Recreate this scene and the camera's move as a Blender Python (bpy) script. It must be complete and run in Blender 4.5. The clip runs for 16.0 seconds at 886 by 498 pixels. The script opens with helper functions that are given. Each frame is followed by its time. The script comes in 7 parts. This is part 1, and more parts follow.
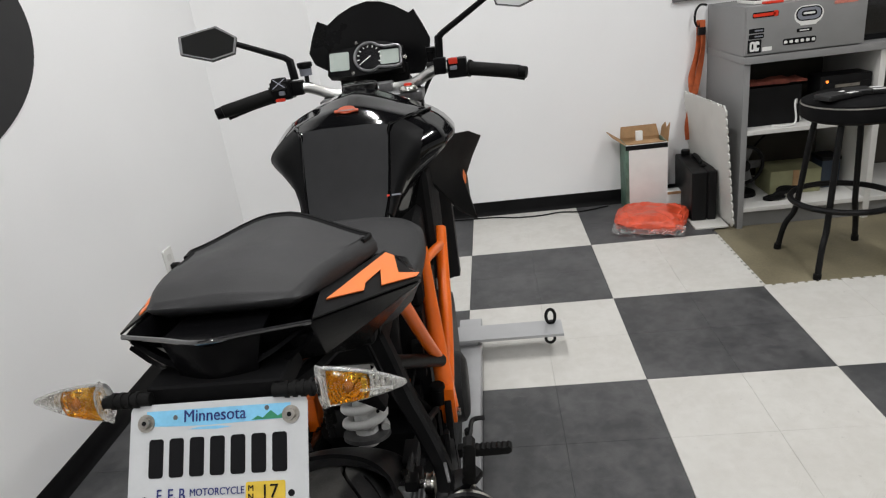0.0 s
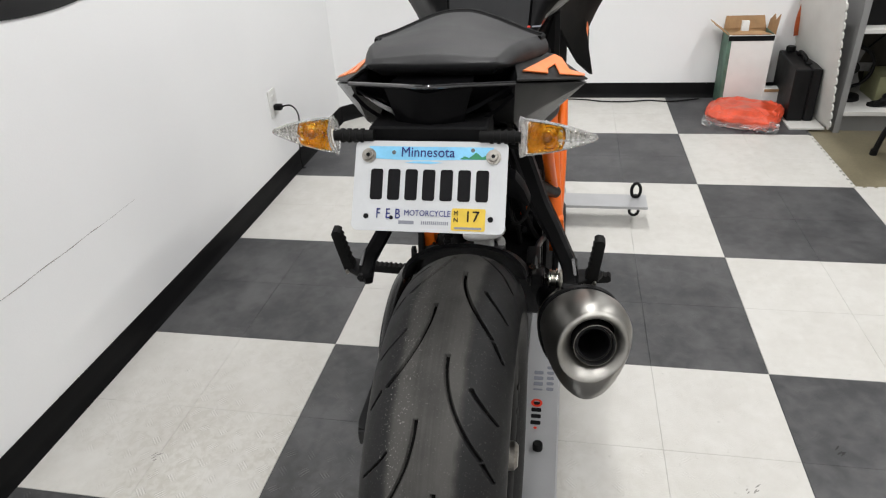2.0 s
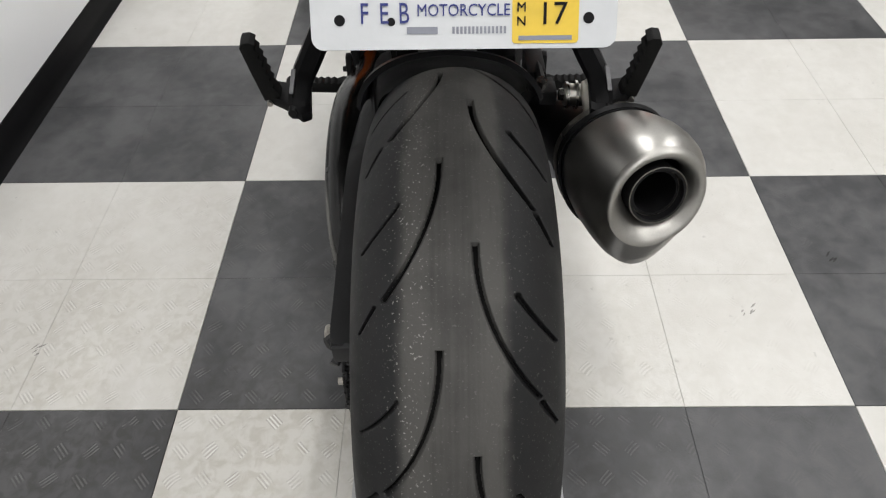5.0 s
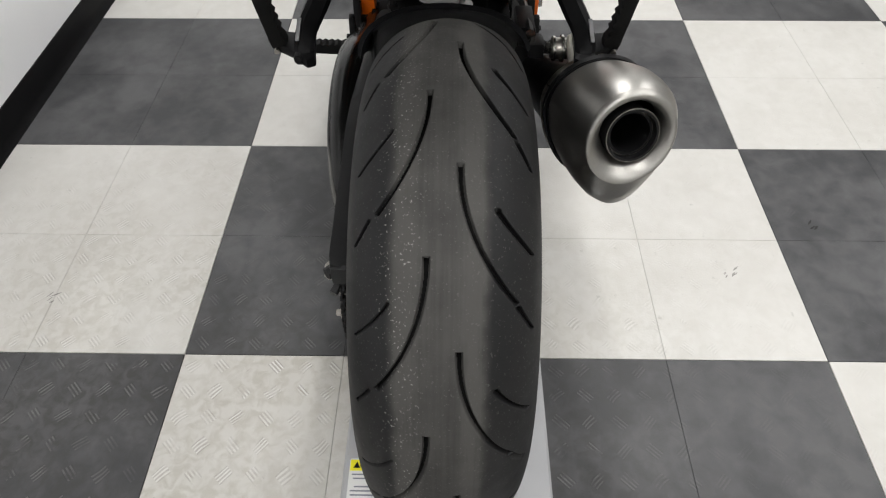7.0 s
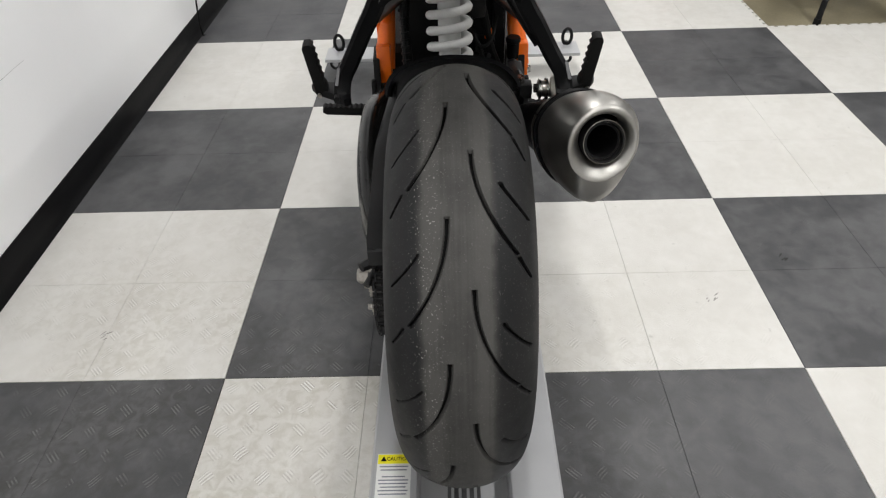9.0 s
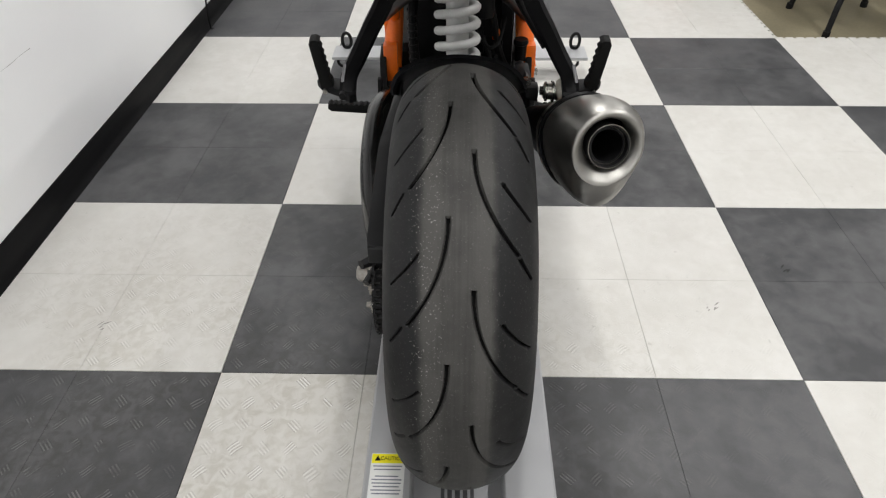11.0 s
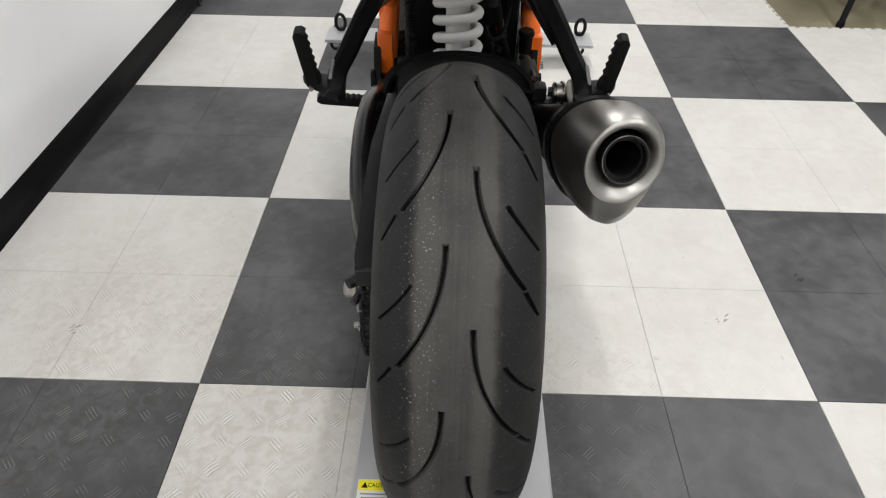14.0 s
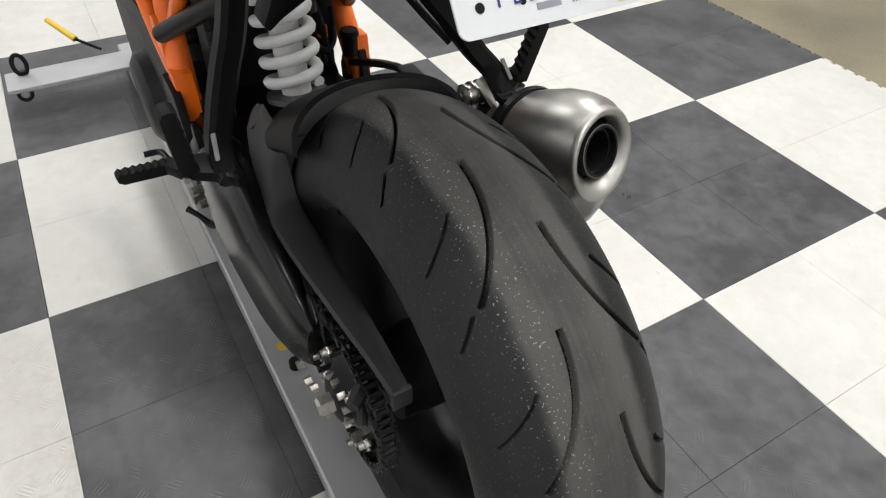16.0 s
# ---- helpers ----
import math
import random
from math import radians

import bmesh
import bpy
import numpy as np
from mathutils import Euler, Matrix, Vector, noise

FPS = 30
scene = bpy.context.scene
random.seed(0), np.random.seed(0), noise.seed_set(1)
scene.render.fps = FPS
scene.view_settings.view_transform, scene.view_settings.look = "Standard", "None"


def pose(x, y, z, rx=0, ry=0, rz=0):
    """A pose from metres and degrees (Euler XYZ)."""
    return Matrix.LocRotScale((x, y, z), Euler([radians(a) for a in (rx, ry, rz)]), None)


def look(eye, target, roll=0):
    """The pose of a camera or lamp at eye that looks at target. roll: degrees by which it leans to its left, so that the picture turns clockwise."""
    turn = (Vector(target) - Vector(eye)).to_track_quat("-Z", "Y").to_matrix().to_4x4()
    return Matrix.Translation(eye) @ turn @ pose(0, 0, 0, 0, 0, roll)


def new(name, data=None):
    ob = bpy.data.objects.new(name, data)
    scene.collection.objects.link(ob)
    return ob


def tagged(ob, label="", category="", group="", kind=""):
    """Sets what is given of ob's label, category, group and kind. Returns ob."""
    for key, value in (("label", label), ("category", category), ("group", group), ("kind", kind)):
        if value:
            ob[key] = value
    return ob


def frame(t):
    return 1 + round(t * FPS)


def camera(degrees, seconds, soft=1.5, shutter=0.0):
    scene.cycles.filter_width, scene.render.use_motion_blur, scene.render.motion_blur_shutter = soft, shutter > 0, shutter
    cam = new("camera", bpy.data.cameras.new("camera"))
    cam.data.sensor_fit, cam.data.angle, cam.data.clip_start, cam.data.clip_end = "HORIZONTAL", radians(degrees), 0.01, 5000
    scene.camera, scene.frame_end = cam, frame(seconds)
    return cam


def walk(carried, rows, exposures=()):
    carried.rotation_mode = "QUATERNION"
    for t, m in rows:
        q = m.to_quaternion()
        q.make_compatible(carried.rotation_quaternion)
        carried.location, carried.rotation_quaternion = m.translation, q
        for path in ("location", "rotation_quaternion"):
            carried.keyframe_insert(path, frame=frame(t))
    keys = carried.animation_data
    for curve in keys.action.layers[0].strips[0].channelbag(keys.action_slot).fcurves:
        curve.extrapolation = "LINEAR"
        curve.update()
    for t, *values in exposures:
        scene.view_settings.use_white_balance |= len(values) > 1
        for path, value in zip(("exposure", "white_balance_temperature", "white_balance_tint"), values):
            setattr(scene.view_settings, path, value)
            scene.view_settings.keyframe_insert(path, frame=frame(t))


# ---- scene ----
cam = camera(68.4, 16.0, soft=1.2)
PATH = [
    (0, (0.796, -0.68, 1.288), (0.599, 1.17, 0.555), -7.5),
    (0.5, (0.7367, -0.8118, 1.2433), (0.4808, 0.951, 0.3338), -6.04),
    (1, (0.6954, -0.8479, 1.1799), (0.3444, 0.7595, 0.0428), -5.55),
    (1.5, (0.6845, -0.8862, 1.1542), (0.3473, 0.6319, -0.1034), -3.03),
    (2, (0.6547, -0.8554, 1.2146), (0.3008, 0.8385, 0.2119), -3.6),
    (2.5, (0.6252, -0.8323, 1.2621), (0.3229, 0.9935, 0.5038), -3.54),
    (3, (0.5997, -0.8206, 1.2461), (0.3173, 0.9924, 0.4505), -1.97),
    (3.5, (0.5573, -0.6944, 1.1909), (0.3176, 1.0751, 0.2901), -4.13),
    (4, (0.5307, -0.5648, 1.1339), (0.3658, 1.0732, -0.0018), -3.45),
    (4.5, (0.5006, -0.551, 1.1022), (0.4368, 0.9422, -0.2269), -2.02),
    (5, (0.495, -0.5636, 1.0698), (0.4741, 0.7617, -0.428), -1.15),
    (5.2, (0.4951, -0.5691, 1.0685), (0.4605, 0.7185, -0.4615), -1.35),
    (7.3, (0.5101, -0.7031, 1.0719), (0.4884, 0.6166, -0.4307), -0.11),
    (7.5, (0.501, -0.7587, 1.0801), (0.4873, 0.5948, -0.3923), 0.04),
    (8, (0.4937, -0.8493, 1.0858), (0.4704, 0.5994, -0.2929), -0.34),
    (8.5, (0.493, -0.8733, 1.0831), (0.4647, 0.64, -0.2241), -1.52),
    (9, (0.4955, -0.8863, 1.0836), (0.457, 0.6492, -0.1972), -2.2),
    (9.2, (0.4975, -0.9004, 1.0894), (0.4475, 0.6574, -0.1639), -1.19),
    (11.5, (0.4948, -0.8765, 1.0771), (0.4577, 0.6586, -0.2044), -0.27),
    (12, (0.4855, -0.8677, 1.0777), (0.4591, 0.6669, -0.2046), 0.08),
    (12.5, (0.4901, -0.8593, 1.0806), (0.4809, 0.6842, -0.1912), -0.16),
    (13, (0.4959, -0.8569, 1.0792), (0.4834, 0.685, -0.1945), -0.02),
    (13.5, (0.4985, -0.8548, 1.0728), (0.4973, 0.668, -0.2237), 0.94),
    (14, (0.4916, -0.7785, 1.0616), (0.4667, 0.7186, -0.2642), 0.9),
    (14.5, (0.5106, -0.6396, 1.0441), (0.4869, 0.7769, -0.3676), 0.78),
    (15, (0.4886, -0.5481, 1.0032), (0.6145, 0.829, -0.4416), 0.77),
    (15.5, (0.3645, -0.5411, 0.9931), (1.0005, 0.7492, -0.3964), 3.02),
    (16, (0.2246, -0.5157, 1.0316), (0.9953, 0.7123, -0.3461), 2.58),
]
walk(cam, [(t, look(eye, target, roll)) for t, eye, target, roll in PATH],
     exposures=[(0.0, -0.51), (0.5, -0.34), (1.0, -0.20), (1.5, -0.23), (2.0, -0.15), (2.5, -0.33), (3.0, -0.40), (3.5, -0.43), (4.0, -0.36), (4.5, -0.27), (5.0, -0.13), (9.0, -0.11), (13.5, -0.11), (14.5, -0.12), (15.5, 0.10), (16.0, 0.15)])

LIGHTS = [(0.52, -0.5, 27), (0.52, 1.5, 41), (2.4, -0.5, 32), (2.4, 1.5, 34), (0.52, -2.9, 23), (2.4, -2.9, 26)]   # x, y, watts
MIRROR_L, MIRROR_R = (0.33, -0.93, 0.27), (-0.25, -0.95, -0.02)

# ---- light ----
world = bpy.data.worlds.new("world")
scene.world = world
world.use_nodes = True
world.node_tree.nodes["Background"].inputs[0].default_value = (0.9, 0.95, 1.0, 1)
world.node_tree.nodes["Background"].inputs[1].default_value = 0.05


# ---- materials ----
def mat(name, col, rough=0.5, metal=0.0, var=0.15, scale=12.0, bump=0.05, fine=250.0, coat=0.0, rvar=0.12, spec=0.5,
        trans=0.0, emit=None, space="Object", stretch=None, ior=1.45):
    """A surface with colour, gloss and relief varied at two scales."""
    m = bpy.data.materials.new(name)
    m.use_nodes = True
    nt = m.node_tree
    b = nt.nodes["Principled BSDF"]
    tc = nt.nodes.new("ShaderNodeTexCoord")
    src = tc.outputs[space]
    if stretch:
        mp = nt.nodes.new("ShaderNodeMapping")
        mp.inputs["Scale"].default_value = stretch
        nt.links.new(src, mp.inputs[0])
        src = mp.outputs[0]
    n1 = nt.nodes.new("ShaderNodeTexNoise")
    n1.inputs["Scale"].default_value, n1.inputs["Detail"].default_value = scale, 5
    n2 = nt.nodes.new("ShaderNodeTexNoise")
    n2.inputs["Scale"].default_value, n2.inputs["Detail"].default_value = fine, 3
    nt.links.new(src, n1.inputs["Vector"])
    nt.links.new(src, n2.inputs["Vector"])
    add = nt.nodes.new("ShaderNodeMath")
    add.operation = "MULTIPLY_ADD"
    add.inputs[1].default_value = 0.35
    nt.links.new(n2.outputs[0], add.inputs[0])
    nt.links.new(n1.outputs[0], add.inputs[2])
    ramp = nt.nodes.new("ShaderNodeMapRange")
    ramp.inputs["From Min"].default_value, ramp.inputs["From Max"].default_value = 0.4, 0.95
    nt.links.new(add.outputs[0], ramp.inputs["Value"])
    mix = nt.nodes.new("ShaderNodeMix")
    mix.data_type = "RGBA"
    mix.inputs["A"].default_value = (*[c * (1 - var) for c in col], 1)
    mix.inputs["B"].default_value = (*[min(1, c * (1 + var)) for c in col], 1)
    nt.links.new(ramp.outputs[0], mix.inputs["Factor"])
    nt.links.new(mix.outputs["Result"], b.inputs["Base Color"])
    rr = nt.nodes.new("ShaderNodeMapRange")
    rr.inputs["To Min"].default_value, rr.inputs["To Max"].default_value = max(0.02, rough - rvar), min(1, rough + rvar)
    nt.links.new(n1.outputs[0], rr.inputs["Value"])
    nt.links.new(rr.outputs[0], b.inputs["Roughness"])
    if bump:
        bp = nt.nodes.new("ShaderNodeBump")
        bp.inputs["Strength"].default_value, bp.inputs["Distance"].default_value = bump, 0.002
        nt.links.new(n2.outputs[0], bp.inputs["Height"])
        nt.links.new(bp.outputs[0], b.inputs["Normal"])
    b.inputs["Metallic"].default_value = metal
    b.inputs["Specular IOR Level"].default_value = spec
    b.inputs["Coat Weight"].default_value = coat
    b.inputs["Coat Roughness"].default_value = 0.03
    b.inputs["Transmission Weight"].default_value = trans
    b.inputs["IOR"].default_value = ior
    if emit:
        b.inputs["Emission Color"].default_value = (*emit[:3], 1)
        b.inputs["Emission Strength"].default_value = emit[3]
    return m


def math_node(nt, op, a, b=None, c=None):
    n = nt.nodes.new("ShaderNodeMath")
    n.operation = op
    for i, v in enumerate((a, b, c)):
        if v is None:
            continue
        if isinstance(v, (int, float)):
            n.inputs[i].default_value = v
        else:
            nt.links.new(v, n.inputs[i])
    return n.outputs[0]


def tread_tile(name, col, stain, rough, rub, soil, dirty):
    """Vinyl floor tile: a worn pattern of paired dashes, stains and scuffs, each tile a little different."""
    m = bpy.data.materials.new(name)
    m.use_nodes = True
    nt = m.node_tree
    b = nt.nodes["Principled BSDF"]
    geo = nt.nodes.new("ShaderNodeNewGeometry")
    info = nt.nodes.new("ShaderNodeObjectInfo")
    sep = nt.nodes.new("ShaderNodeSeparateXYZ")
    nt.links.new(geo.outputs["Position"], sep.inputs[0])
    cell = 0.052
    wob = nt.nodes.new("ShaderNodeTexNoise")
    wob.inputs["Scale"].default_value, wob.inputs["Detail"].default_value = 17.0, 1.0
    nt.links.new(geo.outputs["Position"], wob.inputs["Vector"])
    shift = math_node(nt, "MULTIPLY_ADD", wob.outputs[0], 0.24, -0.12)
    px, py = math_node(nt, "ADD", math_node(nt, "DIVIDE", sep.outputs[0], cell), shift), math_node(nt, "SUBTRACT", math_node(nt, "DIVIDE", sep.outputs[1], cell), shift)
    fx, fy = math_node(nt, "FLOOR", px), math_node(nt, "FLOOR", py)
    par = math_node(nt, "MULTIPLY_ADD", math_node(nt, "FLOORED_MODULO", math_node(nt, "ADD", fx, fy), 2.0), 2.0, -1.0)
    lx = math_node(nt, "SUBTRACT", math_node(nt, "SUBTRACT", px, fx), 0.5)
    ly = math_node(nt, "SUBTRACT", math_node(nt, "SUBTRACT", py, fy), 0.5)
    sy = math_node(nt, "MULTIPLY", ly, par)
    u = math_node(nt, "ABSOLUTE", math_node(nt, "ADD", lx, sy))
    v = math_node(nt, "ABSOLUTE", math_node(nt, "SUBTRACT", lx, sy))
    line = math_node(nt, "ABSOLUTE", math_node(nt, "SUBTRACT", v, 0.17))
    line = math_node(nt, "MINIMUM", line, v)
    ends = math_node(nt, "LESS_THAN", u, 0.36)
    dash = math_node(nt, "MULTIPLY", ends, math_node(nt, "LESS_THAN", line, 0.036))
    # shade beside the raised dashes, painted along the furrows in a dark soil tone
    furrow = math_node(nt, "MINIMUM", math_node(nt, "ABSOLUTE", math_node(nt, "SUBTRACT", v, 0.235)), math_node(nt, "ABSOLUTE", math_node(nt, "SUBTRACT", v, 0.085)))
    furrow = math_node(nt, "MULTIPLY", ends, math_node(nt, "LESS_THAN", furrow, 0.034))

    def noise_tex(scale, detail=5, distort=0.0):
        n = nt.nodes.new("ShaderNodeTexNoise")
        n.noise_dimensions = "4D"
        n.inputs["Scale"].default_value, n.inputs["Detail"].default_value, n.inputs["Distortion"].default_value = scale, detail, distort
        nt.links.new(geo.outputs["Position"], n.inputs["Vector"])
        nt.links.new(math_node(nt, "MULTIPLY", info.outputs["Random"], 40.0), n.inputs["W"])
        return n.outputs[0]

    big, mid, fine, wear = noise_tex(4.5), noise_tex(22, 6, 0.4), noise_tex(260, 2), noise_tex(3.2, 6, 0.3)
    worn = nt.nodes.new("ShaderNodeMapRange")
    worn.inputs["From Min"].default_value, worn.inputs["From Max"].default_value = 0.36, 0.58
    nt.links.new(wear, worn.inputs["Value"])
    # the floor is most worn where people stand behind the motorcycle
    far = math_node(nt, "SQRT", math_node(nt, "ADD", math_node(nt, "POWER", math_node(nt, "SUBTRACT", sep.outputs[0], 0.12), 2.0),
                                          math_node(nt, "POWER", math_node(nt, "ADD", sep.outputs[1], 0.35), 2.0)))
    walked = nt.nodes.new("ShaderNodeMapRange")
    walked.interpolation_type = "SMOOTHSTEP"
    walked.inputs["From Min"].default_value, walked.inputs["From Max"].default_value = 1.15, 0.5
    walked.inputs["To Min"].default_value, walked.inputs["To Max"].default_value = 0.12, 1.0
    nt.links.new(math_node(nt, "MULTIPLY_ADD", wear, 0.9, math_node(nt, "SUBTRACT", far, 0.45)), walked.inputs["Value"])
    wornness = math_node(nt, "MULTIPLY", worn.outputs[0], walked.outputs[0])
    broken = nt.nodes.new("ShaderNodeMapRange")
    broken.inputs["From Min"].default_value, broken.inputs["From Max"].default_value = 0.40, 0.54
    nt.links.new(noise_tex(30, 4, 0.5), broken.inputs["Value"])
    dash = math_node(nt, "MULTIPLY", math_node(nt, "MULTIPLY", dash, wornness), broken.outputs[0])
    furrow = math_node(nt, "MULTIPLY", math_node(nt, "MULTIPLY", furrow, wornness), broken.outputs[0])
    blot = nt.nodes.new("ShaderNodeMapRange")
    blot.inputs["From Min"].default_value, blot.inputs["From Max"].default_value = 0.43, 0.62
    nt.links.new(math_node(nt, "MULTIPLY_ADD", mid, 0.45, math_node(nt, "MULTIPLY", big, 0.6)), blot.inputs["Value"])
    mix = nt.nodes.new("ShaderNodeMix")
    mix.data_type = "RGBA"
    mix.inputs["A"].default_value, mix.inputs["B"].default_value = (*col, 1), (*stain, 1)
    nt.links.new(blot.outputs[0], mix.inputs["Factor"])
    speck = nt.nodes.new("ShaderNodeMapRange")
    speck.inputs["From Min"].default_value, speck.inputs["From Max"].default_value = 0.68, 0.8
    nt.links.new(noise_tex(60, 3), speck.inputs["Value"])
    mix2 = nt.nodes.new("ShaderNodeMix")
    mix2.data_type = "RGBA"
    mix2.inputs["B"].default_value = (*[c * 0.45 for c in stain], 1)
    nt.links.new(mix.outputs["Result"], mix2.inputs["A"])
    nt.links.new(math_node(nt, "MULTIPLY", speck.outputs[0], 0.5), mix2.inputs["Factor"])
    dirt = nt.nodes.new("ShaderNodeMix")
    dirt.data_type = "RGBA"
    dirt.inputs["B"].default_value = (*soil, 1)
    nt.links.new(mix2.outputs["Result"], dirt.inputs["A"])
    patch = nt.nodes.new("ShaderNodeMapRange")
    patch.inputs["From Min"].default_value, patch.inputs["From Max"].default_value = 0.42, 0.62
    nt.links.new(noise_tex(48, 5, 0.8), patch.inputs["Value"])
    nt.links.new(math_node(nt, "MULTIPLY", math_node(nt, "MULTIPLY_ADD", patch.outputs[0], 0.6, 0.4), math_node(nt, "MULTIPLY_ADD", wornness, dirty, 0.05)), dirt.inputs["Factor"])
    mix3 = nt.nodes.new("ShaderNodeMix")
    mix3.data_type = "RGBA"
    mix3.inputs["B"].default_value = (*rub, 1)
    # darkened soil colour stands for the shaded side of the dashes
    relief_shade = nt.nodes.new("ShaderNodeMix")
    relief_shade.data_type = "RGBA"
    relief_shade.inputs["B"].default_value = (*[c * 0.45 for c in soil], 1)
    nt.links.new(dirt.outputs["Result"], relief_shade.inputs["A"])
    nt.links.new(math_node(nt, "MULTIPLY", furrow, math_node(nt, "MULTIPLY", mid, 0.65)), relief_shade.inputs["Factor"])
    nt.links.new(relief_shade.outputs["Result"], mix3.inputs["A"])
    nt.links.new(math_node(nt, "MULTIPLY", dash, math_node(nt, "MULTIPLY", mid, 1.45)), mix3.inputs["Factor"])
    nt.links.new(mix3.outputs["Result"], b.inputs["Base Color"])
    nt.links.new(math_node(nt, "MULTIPLY_ADD", mid, 0.3, rough - 0.15), b.inputs["Roughness"])
    bp = nt.nodes.new("ShaderNodeBump")
    bp.inputs["Strength"].default_value, bp.inputs["Distance"].default_value = 1.0, 0.0018
    nt.links.new(math_node(nt, "MULTIPLY_ADD", fine, 0.25, dash), bp.inputs["Height"])
    nt.links.new(bp.outputs[0], b.inputs["Normal"])
    b.inputs["Specular IOR Level"].default_value = 0.4
    return m


def tyre_rubber(name):
    """Rubber with a scuffed grey-brown running band and darker, smoother shoulders."""
    m = bpy.data.materials.new(name)
    m.use_nodes = True
    nt = m.node_tree
    b = nt.nodes["Principled BSDF"]
    tc = nt.nodes.new("ShaderNodeTexCoord")
    sep = nt.nodes.new("ShaderNodeSeparateXYZ")
    nt.links.new(tc.outputs["Object"], sep.inputs[0])

    def noise_tex(scale, detail=4):
        n = nt.nodes.new("ShaderNodeTexNoise")
        n.inputs["Scale"].default_value, n.inputs["Detail"].default_value = scale, detail
        nt.links.new(tc.outputs["Object"], n.inputs["Vector"])
        return n.outputs[0]

    wob = math_node(nt, "MULTIPLY_ADD", noise_tex(30), 0.012, -0.006)
    ax = math_node(nt, "ABSOLUTE", math_node(nt, "ADD", math_node(nt, "ADD", sep.outputs[0], wob), 0.004))
    band = nt.nodes.new("ShaderNodeMapRange")
    band.interpolation_type = "SMOOTHSTEP"
    band.inputs["From Min"].default_value, band.inputs["From Max"].default_value = 0.051, 0.039
    nt.links.new(ax, band.inputs["Value"])
    mix = nt.nodes.new("ShaderNodeMix")
    mix.data_type = "RGBA"
    mix.inputs["A"].default_value, mix.inputs["B"].default_value = (0.0100, 0.0100, 0.0106, 1), (0.073, 0.071, 0.0665, 1)
    # the band is paler along its two edges and streaked round the wheel
    strips = math_node(nt, "ABSOLUTE", math_node(nt, "SUBTRACT", ax, 0.031))
    pale = nt.nodes.new("ShaderNodeMapRange")
    pale.interpolation_type = "SMOOTHSTEP"
    pale.inputs["From Min"].default_value, pale.inputs["From Max"].default_value = 0.017, 0.0
    pale.inputs["To Min"].default_value, pale.inputs["To Max"].default_value = 0.72, 1.12
    nt.links.new(strips, pale.inputs["Value"])
    mp = nt.nodes.new("ShaderNodeMapping")
    mp.inputs["Scale"].default_value = (260, 9, 9)
    nt.links.new(tc.outputs["Object"], mp.inputs[0])
    stk = nt.nodes.new("ShaderNodeTexNoise")
    stk.inputs["Scale"].default_value, stk.inputs["Detail"].default_value = 1.0, 3
    nt.links.new(mp.outputs[0], stk.inputs["Vector"])
    worn = math_node(nt, "MULTIPLY", pale.outputs[0], math_node(nt, "MULTIPLY", math_node(nt, "MULTIPLY_ADD", stk.outputs[0], 0.7, 0.65), math_node(nt, "MULTIPLY_ADD", noise_tex(26, 6), 1.1, 0.45)))
    nt.links.new(math_node(nt, "MULTIPLY", band.outputs[0], worn), mix.inputs["Factor"])
    spk = nt.nodes.new("ShaderNodeMapRange")
    spk.inputs["From Min"].default_value, spk.inputs["From Max"].default_value = 0.645, 0.70
    nt.links.new(noise_tex(390, 2), spk.inputs["Value"])
    edge = nt.nodes.new("ShaderNodeMapRange")
    edge.inputs["From Min"].default_value, edge.inputs["From Max"].default_value = 0.026, 0.004
    nt.links.new(math_node(nt, "ABSOLUTE", math_node(nt, "ADD", sep.outputs[0], 0.040)), edge.inputs["Value"])
    mix2 = nt.nodes.new("ShaderNodeMix")
    mix2.data_type = "RGBA"
    mix2.inputs["B"].default_value = (0.27, 0.265, 0.25, 1)
    nt.links.new(mix.outputs["Result"], mix2.inputs["A"])
    nt.links.new(math_node(nt, "MULTIPLY", spk.outputs[0], math_node(nt, "MULTIPLY_ADD", edge.outputs[0], 0.95, 0.16)), mix2.inputs["Factor"])
    nt.links.new(mix2.outputs["Result"], b.inputs["Base Color"])
    nt.links.new(math_node(nt, "MULTIPLY_ADD", band.outputs[0], 0.2, math_node(nt, "MULTIPLY_ADD", noise_tex(60), 0.2, 0.46)), b.inputs["Roughness"])
    bp = nt.nodes.new("ShaderNodeBump")
    bp.inputs["Strength"].default_value, bp.inputs["Distance"].default_value = 0.4, 0.001
    nt.links.new(math_node(nt, "MULTIPLY", noise_tex(300, 3), math_node(nt, "MULTIPLY_ADD", band.outputs[0], 0.8, 0.15)), bp.inputs["Height"])
    nt.links.new(bp.outputs[0], b.inputs["Normal"])
    b.inputs["Specular IOR Level"].default_value = 0.31
    return m


M_WALL = mat("painted_drywall", (0.87, 0.875, 0.88), 0.55, var=0.02, scale=2.2, bump=0.12, fine=160, rvar=0.08)
M_CEIL = mat("dark_ceiling_paint", (0.035, 0.035, 0.037), 0.9, var=0.04, scale=3, bump=0.2, fine=90)
M_BASE = mat("black_vinyl_base", (0.006, 0.006, 0.0065), 0.5, spec=0.12, var=0.3, scale=9, bump=0.05)
M_CONC = mat("sealed_concrete", (0.20, 0.175, 0.115), 0.42, var=0.35, scale=3.5, bump=0.1, fine=120, rvar=0.2)
M_TILE_W = tread_tile("white_vinyl_tile", (0.635, 0.625, 0.595), (0.585, 0.573, 0.540), 0.42, (0.70, 0.69, 0.655), (0.42, 0.40, 0.35), 0.80)
